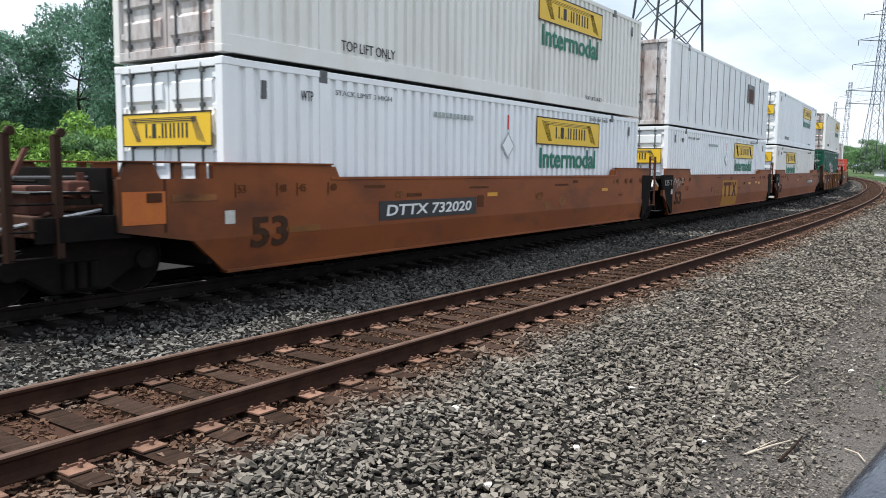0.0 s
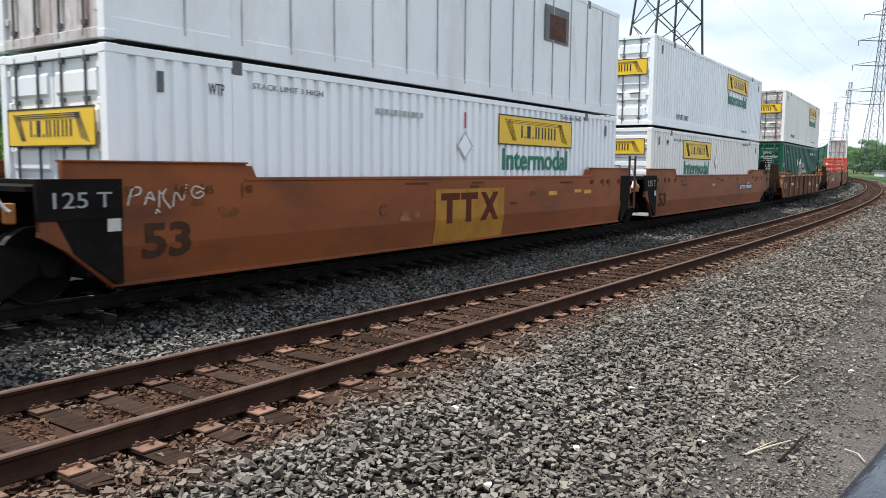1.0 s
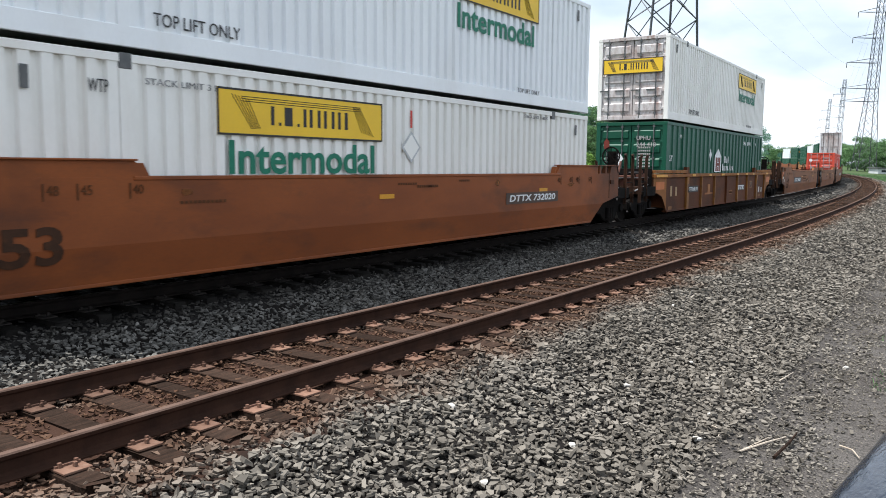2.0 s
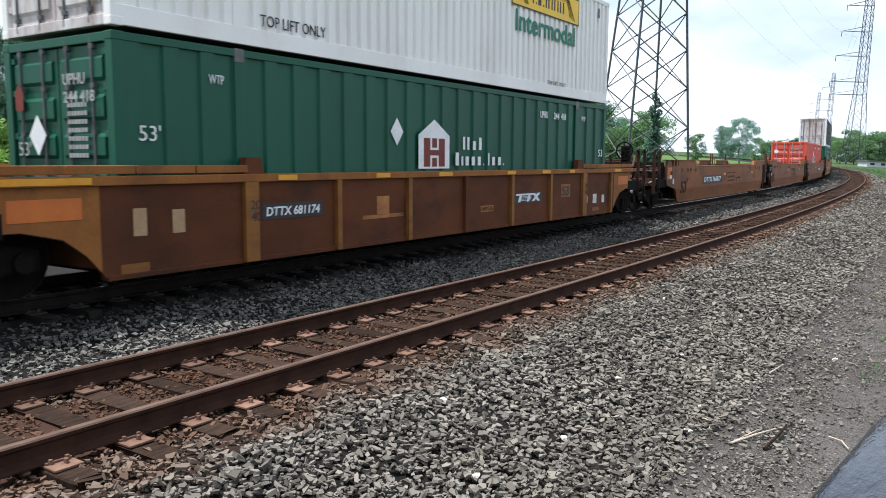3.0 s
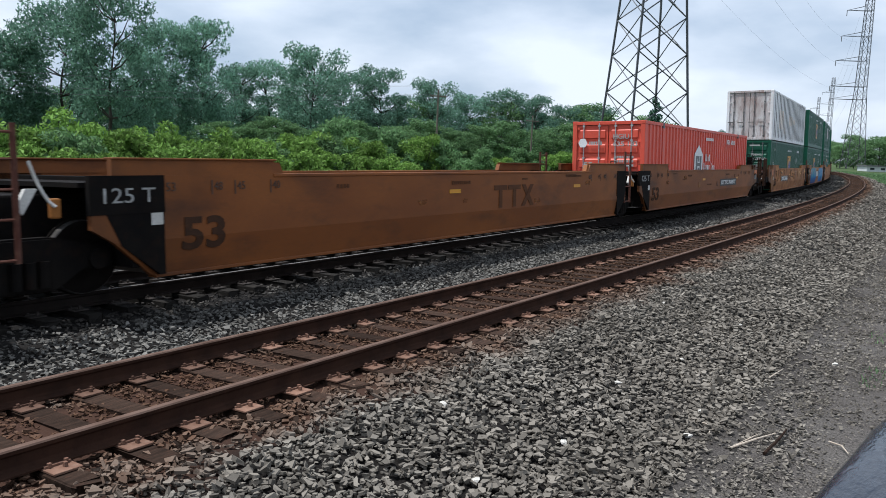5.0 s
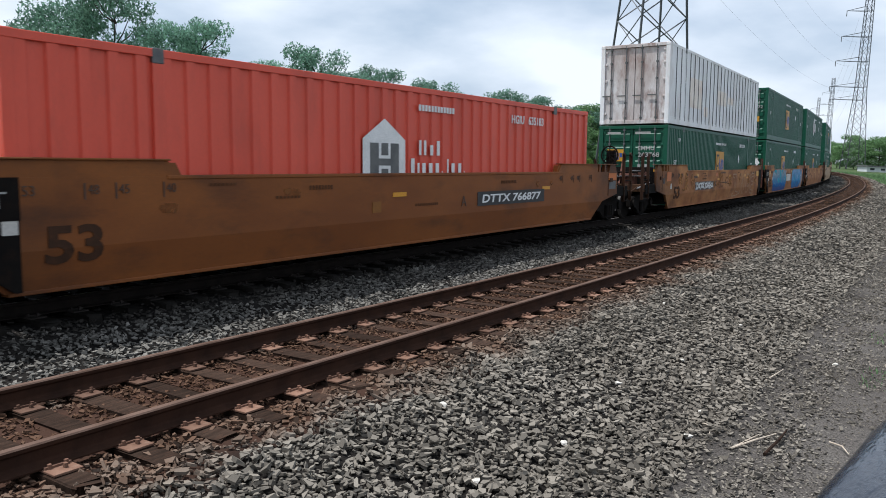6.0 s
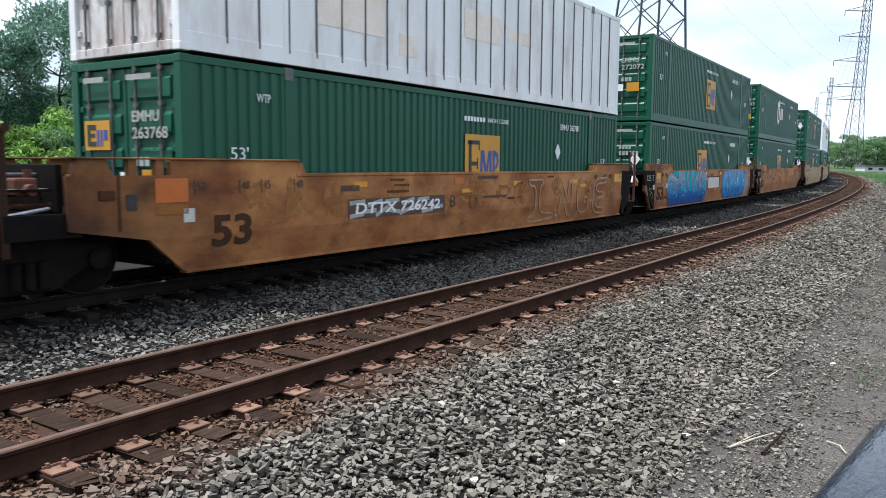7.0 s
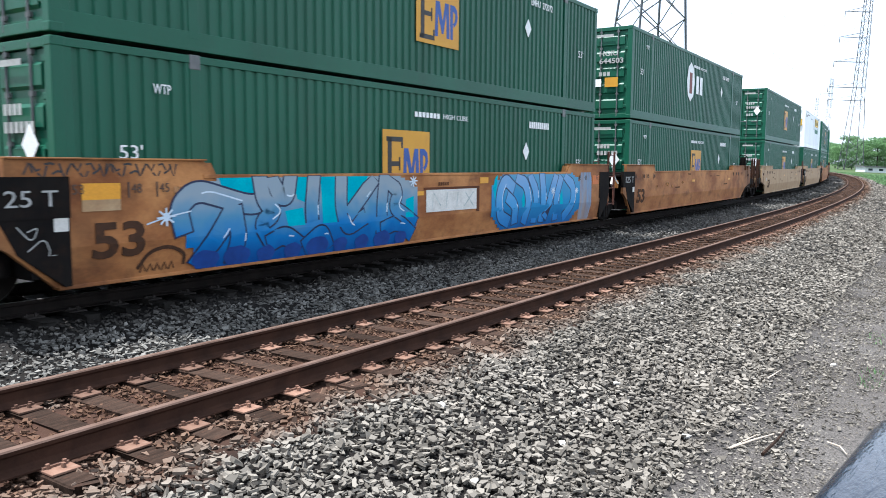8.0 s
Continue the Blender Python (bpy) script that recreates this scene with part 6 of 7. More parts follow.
    for word, mat in ((letters, "spray_letter"), (second, "spray_light")):
        for j, letter in enumerate(word):
            for k, l in enumerate(letter):
                line, y = stroke_outline(l, 6), YB - 0.0062 - 0.0011 * (j % 3) - 0.0004 * k
                scrawl(car, [line], 0.335, "spray_dark", y, "spray_outline", 1.53)
                scrawl(car, [line], 0.275, mat, y - 0.0006, "spray_stroke", 1.52)
                edge = [(x + 0.145, z) for x, z in line[len(line) // 3:len(line) * 3 // 4]]
                scrawl(car, [edge], 0.022, "spray_glow", y - 0.0009, "spray_glint", 1.5)
    for cx, cz, r in ((1.36, 1.0, 0.14), (6.95, 1.40, 0.12), (13.05, 1.08, 0.11), (14.5, 1.05, 0.09)):
        scrawl(car, [[(cx - r * math.cos(a), cz - r * 0.8 * math.sin(a)), (cx, cz), (cx + r * math.cos(a), cz + r * 0.8 * math.sin(a))] for a in (0.1, 0.9, 1.6, 2.4)], 0.026, "spray_glow", YB - 0.019, "spray_star", 1.52)
        part("star_core", prism([(cx + r * 0.45 * math.cos(k * math.pi / 4), cz + r * 0.45 * math.sin(k * math.pi / 4)) for k in range(8)], YB - 0.0188, YB - 0.016), M["spray_glow"], car)
    scrawl(car, [[(1.06, 0.92), (1.36, 1.0), (1.75, 1.06)]], 0.018, "spray_glow", YB - 0.0195, "spray_star", 1.52)
    board = part("number_board", box(7.40, 9.30, YB - 0.006, YB + 0.002, 0.78, 1.22), M["data_card"], car, "whitewashed panel with grey smears")
    for x0, x1, z0, z1 in ((7.32, 9.42, 1.22, 1.27), (9.30, 9.42, 0.3, 1.22)):
        part("board_frame", box(x0, x1, YB - 0.004, YB + 0.002, max(z0, 0.72), z1), M["brown"], board)
    scrawl(car, [[(7.6, 0.84), (7.65, 1.16), (7.9, 0.9)], [(8.1, 0.85), (8.15, 1.15)], [(8.5, 0.86), (8.55, 1.14)], [(8.8, 0.86), (9.15, 1.14)], [(8.85, 1.14), (9.15, 0.86)]], 0.03, "green_grey_ink", YB - 0.009, "smear")
    for x0, x1, z0, z1, mt in ((0.18, 0.70, 1.26, 1.46, "amber"), (0.18, 0.70, 1.12, 1.26, "pale"), (9.45, 9.8, 1.32, 1.45, "amber"), (15.6, 16.05, 1.2, 1.45, "orange"), (1.5, 1.8, 1.26, 1.4, "worn_tan"), (1.92, 2.08, 1.18, 1.46, "orange"), (3.2, 3.9, 1.44, 1.48, "worn_tan"), (4.3, 4.5, 1.36, 1.44, "worn_tan")):
        patch(car, x0, x1, z0, z1, mt)
    # black scribble on the raised chord, thin white scribble on the dark end plate
    zig = [[(-0.5 + 0.085 * k, 1.58 + 0.11 * (k % 2)), (-0.44 + 0.085 * k, 1.70 - 0.09 * (k % 3)), (-0.40 + 0.085 * k, 1.60 + 0.03 * (k % 4))] for k in range(24)]
    scrawl(car, zig, 0.026, "ink", YB + 0.012, "scrawl", 1.73)
    scrawl(car, [stroke_outline(l, 5) for l in ([(-0.62, 0.98), (-0.45, 0.78), (-0.36, 0.98), (-0.5, 0.92)], [(-0.5, 0.7), (-0.3, 0.86), (-0.22, 0.62), (-0.36, 0.6)], [(-0.34, 0.56), (-0.16, 0.66), (-0.12, 0.5)], [(-0.2, 0.46), (-0.06, 0.5), (-0.05, 0.36)])], 0.016, "pale_ink", YB - 0.010, "scrawl")
    scrawl(car, [stroke_outline([(0.95, 0.36), (1.1, 0.56), (1.4, 0.62), (1.68, 0.5), (1.66, 0.36)], 5)], 0.05, "ink_dark", YB - 0.004, "scrawl")
    scrawl(car, [[(0.98 + 0.11 * k, 0.30), (1.02 + 0.11 * k, 0.40), (1.06 + 0.11 * k, 0.31)] for k in range(5)], 0.022, "ink_dark", YB - 0.005, "scrawl")


graffiti(w9)
w10 = unit(smooth_well("weathered pinkish tan well car under green containers", "tan", False, True), U[10])
w11 = unit(smooth_well("pale tan well car under green containers", "pale", True, False), U[11])
for k, p in ((12, "pale"), (13, "tan"), (14, "rust_orange"), (15, "rust_orange"), (16, "ochre"), (17, "ochre")):
    unit(smooth_well("weathered well car far down the train", p, k in (14, 17), k in (13, 16)), U[k])

load(jbh("white corrugated container with a yellow sign and green lettering"), U[1], 0, 0.07)
load(jbh("white corrugated container, top lift stencil, rusty doors", door_paint="grimy", base_text=True, paint="cream"), U[1], 1, 0.08)
load(jbh("white corrugated container with a yellow sign on a brown well car"), U[2], 0, 0.02)
u2 = load(panel_white("old white panelled container with brown-stained doors", 0.97, "grimy", seam="galv"), U[2], 1, 0.03)
load(jbh("cream-white container with a ribbed blank end", door=False, sign_x=3.5, paint="cream", end_sign=2.02), U[3], 0, -0.10)
load(jbh("clean white container with two locking doors", base_text=True), U[3], 1, -0.07)
load(wide_green("green container with broad ribs and a white house emblem"), U[4], 0, 0.12)
load(jbh("cream-white container with a grimy base and rusty doors", base_text=True, door_paint="grimy", sign_x=10.3, paint="cream"), U[4], 1, 0.14)
load(red_box("bright red container with a white house emblem, alone in its car"), U[7], 0, 0.02)
load(emp("dark green container with a yellow emblem panel", code=("EMHU", "263768")), U[8], 0)
u8 = load(panel_white("dirty white ribbed container with rust-stained doors", 0.62, "grimy", "white_dusty"), U[8], 1)
for x0, x1, z0, z1 in ((2.75, 4.55, 0.75, 1.9), (7.3, 8.9, 1.15, 1.75), (5.0, 5.6, 0.5, 0.9), (9.2, 10.4, 1.3, 1.6)):
    part("bleached_patch", box(x0, x1, YS + 0.012, YS + 0.0165, z0, z1), M["peach"], u8)
c2 = part("small_emblem", box(11.55, 12.85, YS - 0.006, YS, 1.55, 2.4), M["frame"], u2, "faded dark square emblem")
part("emblem_core", box(11.8, 12.7, YS - 0.010, YS - 0.005, 1.6, 2.2), M["maroon"], c2)
load(emp("dark green container with a yellow emblem panel", 6.28), U[9], 0)
load(emp("dark green container stacked on its twin", code=("EMHU", "272072")), U[9], 1)
load(emp("dark green container with a small yellow panel"), U[10], 0)
load(emp("dark green container with a round white emblem", code=("HGIU", "644503"), house=True), U[10], 1)
load(emp("dark green container far down the train"), U[11], 0)
load(emp("dark green container far down the train"), U[11], 1)
for k in (12, 13, 14, 15, 16, 17):
    load(emp("green container far down the train"), U[k], 0)
    load(emp("green container far down the train") if k % 3 else jbh("white container far down the train"), U[k], 1)

# ---- vegetation ----
def leaves(centres, radii, count, size, seed, flat=0.75, corners=4):
    """Small leaf blades scattered in clumps, denser towards each clump's skin."""
    g = np.random.default_rng(seed)
    centres, radii = np.array(centres), np.array(radii)
    pick = g.choice(len(centres), count, p=radii ** 2 / (radii ** 2).sum())
    d = g.normal(0, 1, (count, 3))
    d /= np.linalg.norm(d, axis=1)[:, None]
    d[:, 2] *= flat
    p = centres[pick] + d * (radii[pick] * g.uniform(0.25, 1.12, count) ** 0.6)[:, None]
    u = g.normal(0, 1, (count, 3))
    u /= np.linalg.norm(u, axis=1)[:, None]
    w = np.cross(u, g.normal(0, 1, (count, 3)))
    w /= np.linalg.norm(w, axis=1)[:, None]
    ln = size * g.uniform(0.6, 1.4, count)
    a, b = u * ln[:, None], w * (ln * g.uniform(0.5, 0.85, count))[:, None]
    fold = np.cross(u, w) * (ln * 0.18)[:, None]
    V = np.stack([p - a, p - b + fold, p + a, p + b + fold][:corners], 1).reshape(-1, 3)
    F = np.arange(count * corners).reshape(-1, corners)
    return V, F


def leaf_mesh(name, V, F, material):
    me = bpy.data.meshes.new(name)
    me.vertices.add(len(V))
    me.vertices.foreach_set("co", V.ravel().astype(np.float32))
    me.loops.add(F.size)
    me.loops.foreach_set("vertex_index", F.ravel().astype(np.int32))
    me.polygons.add(len(F))
    me.polygons.foreach_set("loop_start", np.arange(0, F.size, F.shape[1], dtype=np.int32))
    me.update(calc_edges=True)
    me.materials.append(material)
    return me


def tree(label, seed, mat, spread=0.36, low=0.22, clumps=46, count=11500, size=0.0145, sparse=False):
    """A tree one metre high, to be scaled: bent trunk with limbs, and a crown of leaf clumps."""
    r = random.Random(seed)
    t = tagged(new("tree"), label, "tree", "trees behind the tracks")
    bm = bmesh.new()
    p, ends = Vector((0, 0, 0)), []
    for k in range(6):
        q = p + Vector((r.uniform(-0.025, 0.025), r.uniform(-0.025, 0.025), 0.13))
        rod(p, q, 0.015 * (1 - k / 7), 7, bm, 0.015 * (1 - (k + 1) / 7))
        if k >= 1:
            for _ in range(3):
                a = r.uniform(0, 2 * math.pi)
                e = q + Vector((math.cos(a), math.sin(a), 0)) * r.uniform(0.12, spread) * (1.15 - 0.12 * k) + Vector((0, 0, r.uniform(0.05, 0.2)))
                m = (q + e) / 2 + Vector((0, 0, -0.02))
                rod(q, m, 0.006, 5, bm, 0.004)
                rod(m, e, 0.004, 5, bm, 0.0015)
                ends.append(e)
        p = q
    part("trunk", bm, M["bark"], t)
    centres, radii = [e[:] for e in ends], [r.uniform(0.06, 0.11) for _ in ends]
    for _ in range(clumps):
        a, h = r.uniform(0, 2 * math.pi), r.uniform(low, 0.94)
        w = spread * (1 - max(0.0, (h - 0.5) / 0.62) ** 2) * (0.65 + 0.35 * min(1, h / 0.4)) * r.uniform(0.25, 1.0)
        centres.append((math.cos(a) * w, math.sin(a) * w, h))
        radii.append(r.uniform(0.055, 0.115) * (0.75 if sparse else 1.0))
    centres.append((r.uniform(-0.05, 0.05), 0, 0.95))
    radii.append(0.055)
    V, F = leaves(centres, radii, count, size, seed, 0.75, 3)
    crown = new("crown", leaf_mesh("crown", V, F, M[mat]))
    crown.parent = t
    return t


def shrub(label, seed, mat, count=6500, size=0.036):
    r = random.Random(seed)
    t = tagged(new("shrub"), label, "shrub", "shrubs behind the tracks")
    bm = bmesh.new()
    centres, radii = [], []
    for k in range(9):
        a, w = r.uniform(0, 2 * math.pi), r.uniform(0.05, 0.5)
        e = Vector((math.cos(a) * w, math.sin(a) * w, r.uniform(0.5, 0.9)))
        rod((0, 0, 0), e, 0.014, 5, bm, 0.004)
        centres.append(e[:])
        radii.append(r.uniform(0.12, 0.2))
    for _ in range(26):
        a, w, h = r.uniform(0, 2 * math.pi), r.uniform(0.0, 0.62), r.uniform(0.08, 0.86)
        centres.append((math.cos(a) * w, math.sin(a) * w, h * (1.05 - 0.5 * w)))
        radii.append(r.uniform(0.09, 0.18))
    part("stem", bm, M["bark"], t)
    V, F = leaves(centres, radii, count, size, seed, 0.75, 3)
    o = new("crown", leaf_mesh("crown", V, F, M[mat]))
    o.parent = t
    return t


def ahead(px, dist):
    """A place by its bearing (in thousandths across the view) and its distance straight ahead."""
    return (px - 784) / 1402.0 * dist, dist


def eye_line(px):
    return 256 + (px - 784) * 0.0431


def stand(proto, px, top, dist, widen=1.0, base=-0.6):
    """Puts a copy with its top at that height over the eye line."""
    x, y = ahead(px, dist)
    z = EYE[2] + (eye_line(px) - top) / 1389.0 * dist
    h = z - base
    r = random.Random(int(px * 13 + dist))
    return copy_thing(proto, Matrix.Translation((x, y, base)) @ Matrix.Rotation(r.uniform(0, 6.28), 4, "Z") @ Matrix.Diagonal((h * widen, h * widen, h, 1)))


TREES = [tree("tall leafy tree with a dense dark crown", 3, "leaf_dark"), tree("tall leafy tree with a ragged dark crown", 8, "leaf_dark", 0.38, 0.14, 60, 11500, 0.0145),
         tree("slender tree with a thin open crown", 12, "leaf_dark", 0.27, 0.28, 38, 8000, 0.0145, True), tree("round-headed tree of duller green", 21, "leaf_mid", 0.42, 0.08, 62, 6000, 0.021)]
SHRUBS = [shrub("fresh green shrub beside the tracks", 31, "leaf_light"), shrub("light green bushy shrub", 37, "leaf_light", 7000), shrub("mid green shrub in front of the trees", 44, "leaf_mid")]

for k, px, top, dist, wid in (
        (1, -60, 40, 72, 1.0), (0, 25, 66, 74, 1.0), (1, 105, 6, 76, 0.95), (1, 190, -22, 64, 0.8), (0, 250, 84, 78, 0.8), (1, 300, 40, 84, 0.75), (0, 355, 42, 86, 0.85),
        (0, 425, 118, 100, 1.1), (1, 480, 108, 104, 1.0), (1, 548, 84, 98, 1.0), (0, 605, 128, 108, 1.0), (0, 668, 122, 112, 1.0), (2, 700, 165, 112, 1.0), (1, 760, 142, 122, 1.0),
        (0, 828, 168, 130, 1.1), (1, 890, 160, 132, 1.1), (0, 945, 172, 130, 1.1), (1, 1000, 186, 138, 1.1), (0, 1060, 190, 140, 1.1), (3, 1150, 206, 150, 1.2), (3, 1110, 216, 150, 1.2),
        (3, 1232, 244, 200, 1.0), (0, 1285, 232, 195, 1.0), (1, 1312, 216, 190, 0.9), (3, 1345, 252, 230, 1.2)):
    stand(TREES[k], px, top, dist, wid)
for i in range(26):      # the darker second row that closes the gaps below
    px = -120 + i * 48
    stand(TREES[(3, 0, 3)[i % 3]], px, 168 + 0.030 * px + 16 * math.sin(i * 2.3), 84 + px * 0.055, 1.35)
for i in range(22):
    px = 380 + i * 36
    stand(TREES[3], px, 214 + 0.02 * (px - 380) + 10 * math.sin(i * 1.7), 80 + (px - 380) * 0.06, 1.5)
for k, px, top, dist, wid in (
        (0, -30, 205, 24, 0.9), (1, 25, 214, 26, 0.9), (0, 98, 188, 28, 0.9), (2, 150, 232, 27, 1.0), (1, 205, 212, 30, 0.9), (0, 255, 222, 31, 0.9), (0, 300, 212, 33, 0.8), (1, 340, 244, 32, 0.9),
        (0, 385, 222, 35, 0.9), (1, 432, 238, 37, 1.0), (0, 60, 246, 24, 1.0), (1, 180, 256, 25, 1.0), (0, 280, 262, 28, 1.0), (2, 470, 245, 40, 1.0), (1, 520, 226, 44, 1.0), (2, 560, 240, 44, 1.0),
        (2, 612, 208, 56, 0.9), (1, 660, 240, 50, 1.0), (2, 705, 226, 58, 1.0), (1, 745, 232, 58, 0.9), (2, 790, 246, 58, 1.0), (1, 570, 262, 40, 1.1), (1, 640, 268, 44, 1.1), (0, 700, 270, 46, 1.1), (2, 850, 262, 66, 1.0),
        (1, 1000, 262, 80, 1.0), (1, 1030, 272, 80, 1.1), (2, 930, 262, 76, 1.0), (1, 980, 268, 78, 1.0), (1, 880, 274, 70, 1.0)):
    stand(SHRUBS[k], px, top, dist, wid, -0.9)
for i in range(20):      # far woods at the end of the line
    px = 1380 + i * 15
    stand(TREES[3], px, 246 + 8 * math.sin(i * 1.9) + (10 if px < 1480 else 0), 380 + 12 * (i % 4), 1.5)
for o in (*TREES, *SHRUBS):      # the models themselves stand among the rest
    k = (*TREES, *SHRUBS).index(o)
    x, y = ahead(-150 - 45 * k, 70 - 4 * k)
    h = 11.0 if k < 4 else 3.2
    o.matrix_basis = Matrix.Translation((x, y, -0.8)) @ Matrix.Diagonal((h, h, h, 1))


def tufts(name, label, boxes, seed, mat):
    """Grass and weeds in blades."""
    g = np.random.default_rng(seed)
    V, F, at = [], [], 0
    for count, s0, s1, o0, o1, h0, h1 in boxes:
        s, o = g.uniform(s0, s1, count), g.uniform(o0, o1, count)
        a = HEADING - math.pi / 2 + s / RADIUS
        x, y = CENTRE.x + (RADIUS - o) * np.cos(a), CENTRE.y + (RADIUS - o) * np.sin(a)
        z = np.array([ground_height(v) for v in o])
        h, t = g.uniform(h0, h1, count), g.uniform(0, 6.28, count)
        lean = g.normal(0, 0.35, (count, 2)) * h[:, None]
        w = h * 0.10
        b = np.stack([x, y, z - 0.02], 1)
        d = np.stack([np.cos(t), np.sin(t), np.zeros(count)], 1) * w[:, None]
        m = b + np.stack([lean[:, 0] * 0.4, lean[:, 1] * 0.4, h * 0.6], 1)
        tip = b + np.stack([lean[:, 0], lean[:, 1], h], 1)
        V.append(np.stack([b - d, b + d, m + d * 0.8, tip, m - d * 0.8], 1).reshape(-1, 3))
        F += [tuple(at + 5 * i + k for k in range(5)) for i in range(count)]
        at += 5 * count
    me = bpy.data.meshes.new(name)
    me.from_pydata(np.concatenate(V), [], F)
    me.materials.append(M[mat])
    return tagged(new(name, me), label, "grass", kind="stuff")


tufts("grass", "rough green grass and weeds beside the curve", ((9000, 70, 190, -26, -5.5, 0.25, 0.8), (6000, 95, 220, -9, -2.6, 0.2, 0.6), (9000, 40, 190, 12, 46, 0.3, 1.0), (350, 0, 12, -9.5, -5.4, 0.03, 0.10), (170, 1.6, 2.7, -5.7, -4.95, 0.03, 0.08), (90, 4.2, 5.2, -5.5, -4.8, 0.03, 0.07)), 5, "leaf_mid")

# ---- pylons, poles and wires ----
def pylon(label, height, widths, step, arms, leg=0.13, brace=0.055):
    """A lattice tower: widths as (height, width); arms as (height, reach)."""
    t = tagged(new("transmission_tower"), label, "pylon", "power line towers")
    hs, ws = [a for a, _ in widths], [b for _, b in widths]

    def corner(k, z):
        w = float(np.interp(z, hs, ws)) / 2
        return Vector(((-w, -w), (w, -w), (w, w), (-w, w))[k] + (z,))
    levels = [0.0]
    while levels[-1] < height - 0.5:
        levels.append(min(height, levels[-1] + step * (0.45 + 0.55 * float(np.interp(levels[-1], hs, ws)) / ws[0])))
    for k in range(4):
        part("leg", tube([corner(k, a) for a in levels], leg, 4), M["lattice"], t)
        for a, b in zip(levels, levels[1:]):
            part("brace", rod(corner(k, a), corner((k + 1) % 4, b), brace, 4), M["lattice"], t)
            part("brace", rod(corner((k + 1) % 4, a), corner(k, b), brace, 4), M["lattice"], t)
    for z, reach in arms:
        w = float(np.interp(z, hs, ws)) / 2
        bm = bmesh.new()
        for y in (-w, w):
            rod((w, y, z), (-w - reach, 0, z), brace * 1.3, 4, bm)
            rod((-w, y, z + 1.6), (-w - reach, 0, z), brace, 4, bm)
        part("cross_arm", bm, M["lattice"], t)
        part("insulator", rod((-w - reach, 0, z), (-w - reach, 0, z - 1.9), 0.13, 6), M["frame"], t)
    return t


pylon_near = pylon("tall lattice power tower overgrown with vine", 44, ((0, 8.0), (20, 5.5), (44, 2.6)), 4.7, ((33, 6), (39, 5)), 0.14, 0.075)
px_, py_ = ahead(1136, 95)
pylon_near.matrix_basis = Matrix.Translation((px_, py_, 0.2)) @ Matrix.Rotation(radians(16), 4, "Z")
pylon_far = pylon("distant lattice power tower with arms to one side", 66, ((0, 6.3), (27, 3.0), (66, 1.9)), 5.4, ((24.2, 8.5), (28.6, 9), (37.4, 8), (45.8, 7), (54.5, 6.2)), 0.12, 0.06)
for px, d in ((1512, 280), (1463, 610), (1441, 800)):
    x, y = ahead(px, d)
    m = Matrix.Translation((x, y, 0.0)) @ Matrix.Rotation(radians(-6), 4, "Z")
    if d == 280:
        pylon_far.matrix_basis = m
    else:
        copy_thing(pylon_far, m)
g = random.Random(4)
vc = [(3.6 + g.uniform(-0.5, 0.5), 3.6 + g.uniform(-0.4, 0.4), 0.4 + 0.27 * i) for i in range(32)]
V, F = leaves(vc, [0.95 - 0.022 * i for i in range(32)], 2600, 0.20, 61)
vine = tagged(new("vine", leaf_mesh("vine", V, F, M["leaf_dark"])), "dark vine climbing one leg of the power tower", "plant")
vine.matrix_basis = pylon_near.matrix_basis


def pole(px, d, top):
    x, y = ahead(px, d)
    z = EYE[2] + (eye_line(px) - top) / 1389.0 * d
    t = tagged(new("utility_pole"), "weathered timber utility pole with a cross arm", "utility pole", "utility poles")
    part("shaft", rod((0, 0, 0), (0, 0, z + 0.9), 0.12, 9, None, 0.08), M["wood_grey"], t)
    part("cross_arm", box(-0.9, 0.9, -0.06, 0.06, z + 0.2, z + 0.32, 0.01), M["wood_grey"], t)
    for k in (-0.8, 0.0, 0.8):
        part("insulator", rod((k, 0, z + 0.32), (k, 0, z + 0.45), 0.05, 8), M["frame"], t)
    t.matrix_basis = Matrix.Translation((x, y, -0.9)) @ Matrix.Rotation(0.5, 4, "Z")
    return Vector((x, y, z))


def wire(a, b, sag, r=0.011):
    a, b = Vector(a), Vector(b)
    bm = tube([a.lerp(b, k / 16) - Vector((0, 0, 4 * sag * k / 16 * (1 - k / 16))) for k in range(17)], r, 4)
    return tagged(new("overhead_wire", mesh_of("overhead_wire", bm, M["lattice"])), "thin dark overhead wire between poles", "wire", "overhead wires")


tops = [pole(-260, 44, 120), pole(772, 76, 160), pole(940, 92, 205)]
for a, b in zip(tops, tops[1:]):
    for dz in (0.35, -0.45, -0.85):
        wire(a + Vector((0, 0, dz)), b + Vector((0, 0, dz)), 0.5)
far = [Vector((*ahead(px, d), 0)) for px, d in ((1133, 95), (1496, 280), (1456, 610), (1436, 800))]
for dx, h1, h2 in ((5.0, 33, 36), (5.5, 39, 44), (-4.5, 33, 27)):
    wire(far[0] + Vector((dx, 0, h1)), far[1] + Vector((0, 0, h2)), 6.0, 0.014)
for h in (27, 36, 44, 52):
    wire(far[1] + Vector((0, 0, h)), far[2] + Vector((0, 0, h)), 6.0, 0.02)

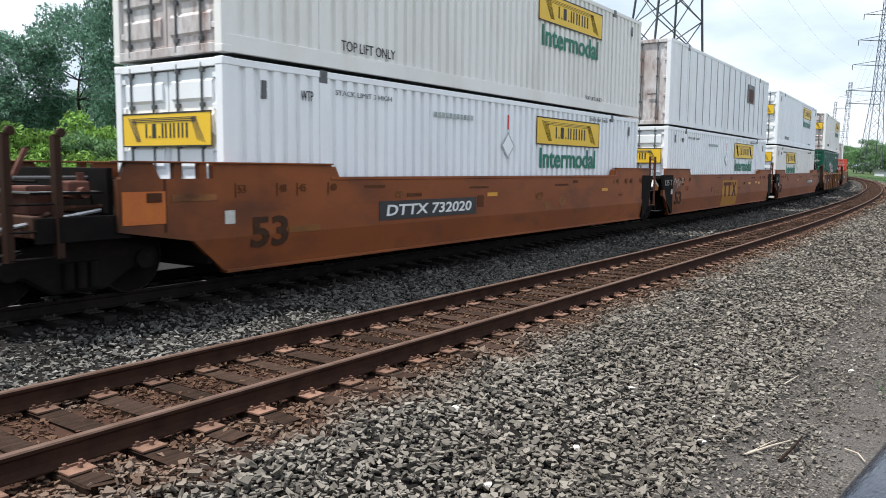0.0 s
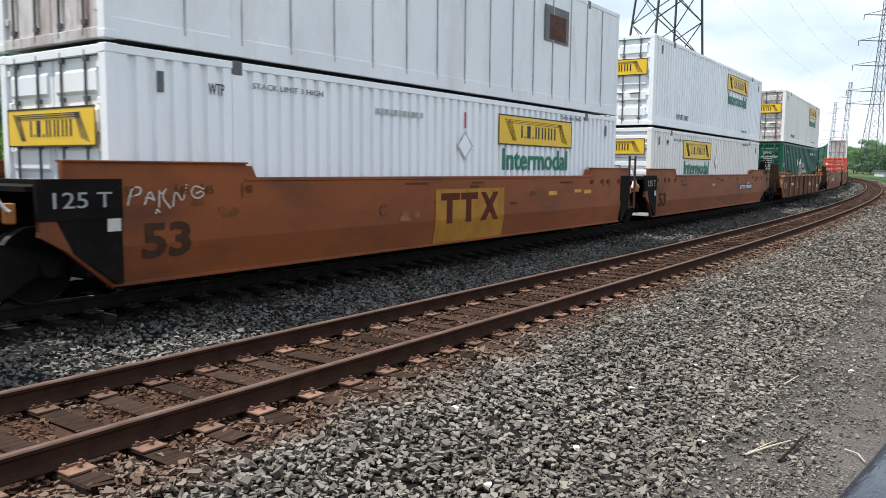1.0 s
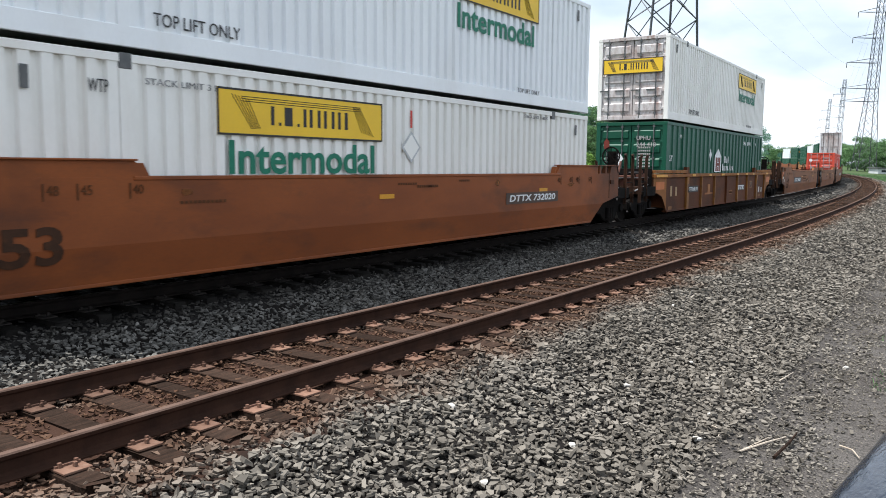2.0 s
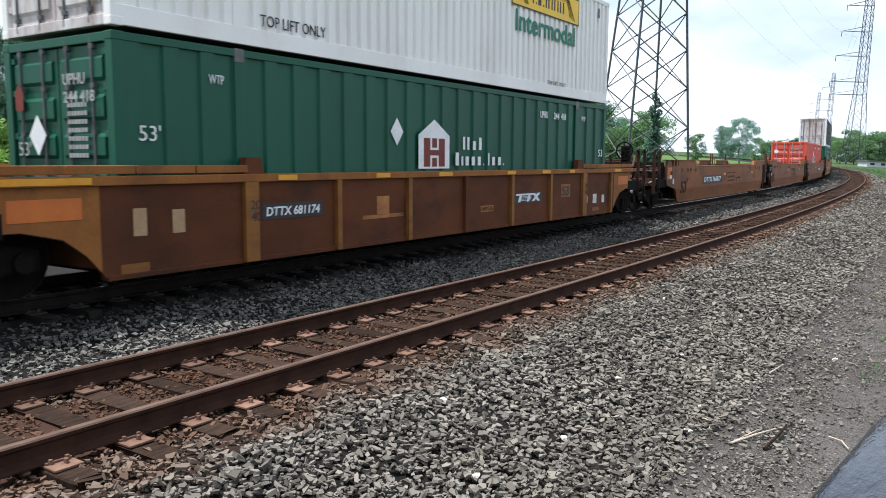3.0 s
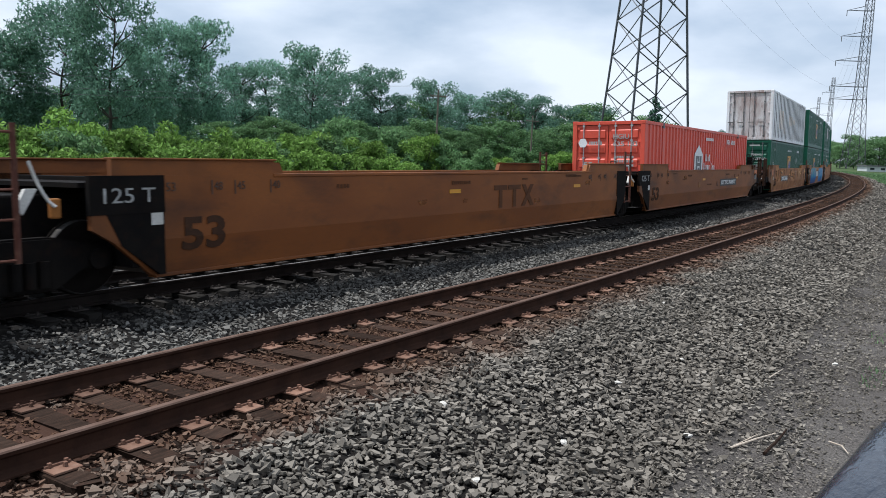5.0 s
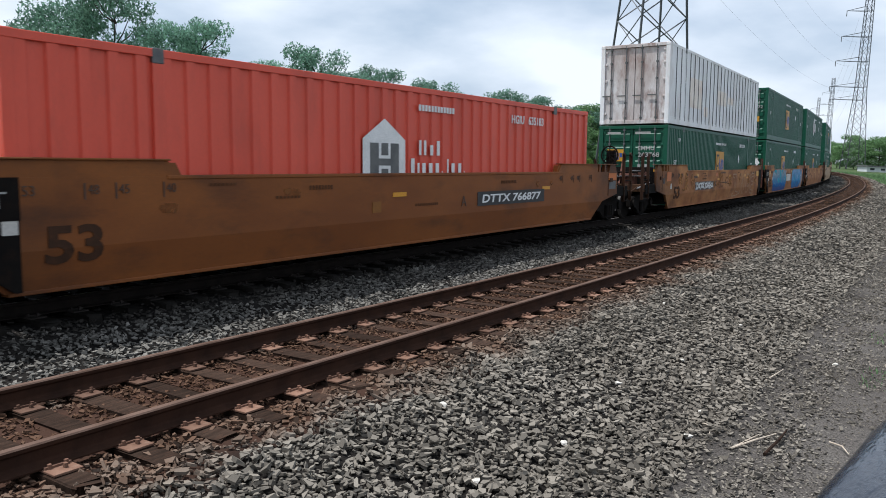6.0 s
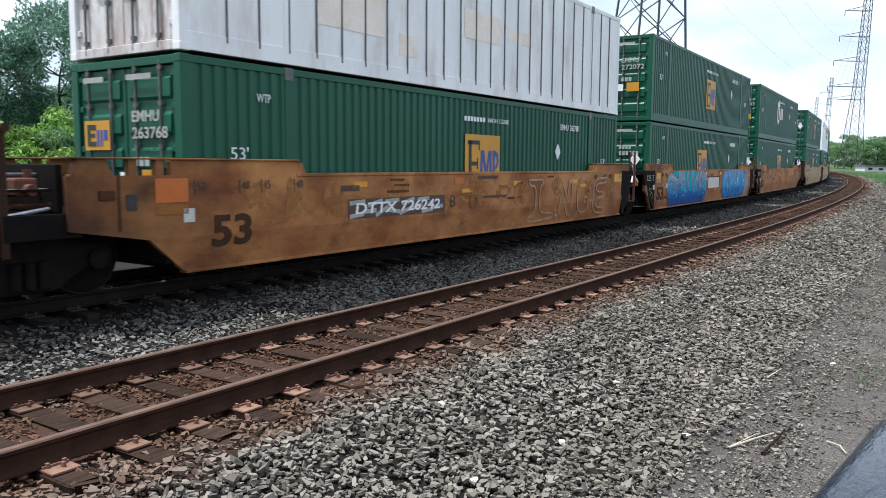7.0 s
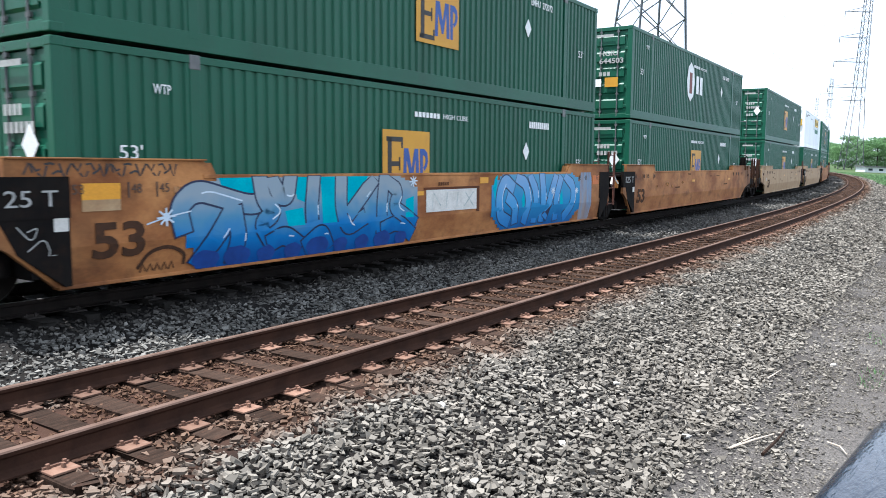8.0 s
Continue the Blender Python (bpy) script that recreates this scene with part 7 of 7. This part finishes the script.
# ---- small things at the end of the line ----
def shed(px, d, w, h, z0):
    x, y = ahead(px, d)
    t = tagged(new("shed"), "long low pale metal shed by the trees", "shed")
    part("wall", box(-w / 2, w / 2, -3, 3, 0, h), M["shed"], t)
    part("roof", prism([(-w / 2 - 0.4, h), (w / 2 + 0.4, h), (w / 2 + 0.4, h + 0.35), (-w / 2 - 0.4, h + 0.35)], -3.5, 3.5), M["frame"], t)
    for k in range(4):
        part("window", box(-w / 2 + 1 + k * w / 4, -w / 2 + 2.4 + k * w / 4, -3.04, -2.98, h * 0.35, h * 0.75), M["glass"], t)
    t.matrix_basis = Matrix.Translation((x, y, z0))


shed(1568, 260, 14, 1.7, -0.4)

def offset_of(x, y):
    """How far left of the near track's centre a place on the ground lies."""
    return RADIUS - math.hypot(x - CENTRE.x, y - CENTRE.y)


# ---- twigs and pale stones on the ground ----
for a, b, r in (((2.55, 7.45), (2.71, 7.20), 0.007), ((2.69, 6.76), (3.27, 7.15), 0.010), ((2.78, 6.84), (3.10, 7.12), 0.007), ((2.96, 6.66), (3.43, 7.28), 0.016), ((3.72, 7.03), (3.73, 6.70), 0.008), ((3.87, 8.93), (4.34, 9.47), 0.008), ((3.41, 8.51), (3.38, 8.31), 0.009), ((2.62, 7.20), (2.60, 7.06), 0.006)):
    z = -0.395
    mid = ((a[0] + b[0]) / 2 + 0.02, (a[1] + b[1]) / 2 - 0.015, z + 0.03)
    bm = rod((*a, z), mid, r, 6, None, r * 0.9)
    rod(mid, (*b, z + 0.015), r * 0.9, 6, bm, r * 0.5)
    dark = r > 0.012
    tagged(new("twig", mesh_of("twig", bm, M["tie" if dark else "twig"])), "dark dead branch on the gravel" if dark else "bleached dry twig on the gravel", "twig", "twigs on the gravel")

r = random.Random(77)
for x, y in ((2.35, 6.9), (3.05, 9.4), (0.35, 5.6), (1.15, 6.5), (2.0, 8.2), (5.2, 9.9), (-0.75, 4.9), (2.7, 7.6), (4.6, 11.6), (1.6, 5.4), (0.1, 6.9), (3.6, 12.2)):
    bm = bmesh.new()
    bmesh.ops.create_icosphere(bm, subdivisions=1, radius=r.uniform(0.026, 0.042))
    for v in bm.verts:
        v.co = Vector((v.co.x * 1.25, v.co.y, v.co.z * 0.7)) * r.uniform(0.75, 1.2)
    o = tagged(new("stone", mesh_of("stone", bm, M["pale_stone"])), "pale whitish stone lying among the ballast", "stone", "pale stones on the gravel")
    off = offset_of(x, y)
    o.matrix_basis = Matrix.Translation((x, y, ground_height(off) + (0.05 if off > -4.2 else 0.015))) @ Matrix.Rotation(r.uniform(0, 6.28), 4, "Z")

# ---- the vehicle under the camera: its bonnet shows at the edge ----
def vehicle():
    t = tagged(new("parked_pickup"), "dark blue pickup parked on the gravel, wet-looking bonnet", "car")

    def shell(name, pts, w0, w1, mat, bevel):
        bm = prism(pts, w0, w1)
        bmesh.ops.bevel(bm, geom=bm.edges[:], offset=bevel, segments=4, affect="EDGES", profile=0.5)
        for f in bm.faces:
            f.smooth = True
        return part(name, bm, M[mat], t)
    shell("bonnet", [(-1.55, 0.40), (1.75, 0.36), (1.80, 0.62), (1.55, 0.73), (-1.55, 0.80)], -1.76, 0.0, "car_blue", 0.14)
    shell("body", [(-5.6, 0.05), (1.85, 0.05), (1.85, 0.36), (-1.5, 0.42), (-5.6, 0.55)], -1.80, 0.04, "car_blue", 0.06)
    shell("cab", [(-4.5, 0.5), (-1.5, 0.6), (-2.3, 1.30), (-4.3, 1.32)], -1.66, -0.10, "car_blue", 0.08)
    part("bonnet_trim", box(-1.5, 1.6, 0.0, 0.02, 0.56, 0.60, 0.005), M["rubber"], t)
    part("windscreen", prism([(-1.62, 0.72), (-2.26, 1.25), (-2.22, 1.27), (-1.57, 0.74)], -1.5, -0.26), M["glass"], t)
    for x in (-4.4, 0.8):
        for y in (-1.70, -0.06):
            w = part("wheel", lathe([(-0.11, 0.2), (-0.11, 0.34), (-0.08, 0.37), (0.08, 0.37), (0.11, 0.34), (0.11, 0.2)], 20), M["rubber"], t)
            w.matrix_basis = pose(x, y, -0.04)
            part("rim", lathe([(-0.115, 0.02), (-0.115, 0.21), (0.115, 0.21), (0.115, 0.02)], 16), M["galv"], w)
    t.matrix_basis = Matrix.Translation((1.685, 3.32, 0.0)) @ Matrix.Rotation(0.035, 4, "Z") @ Matrix.Rotation(math.atan2(1.0, 0.87), 4, "Z")


vehicle()


def motions():
    times = [i / 10 for i in range(81)]
    for thing, u, z in TRAIN:
        rows = []
        for t in times:
            s = u - gone(t)
            mid = s + CL / 2
            # the body lies on the chord between its trucks
            rows.append((t, trk_pose(mid, SPACING, 0.0328) @ Matrix.Translation((-CL / 2, 0.0, z))))
        walk(thing, rows)
    for w, dx in WHEELS:
        walk(w, [(i / 30, pose(dx, 0, WR) @ Matrix.Rotation(-gone(i / 30) / WR, 4, "Y")) for i in range(241)])


motions()
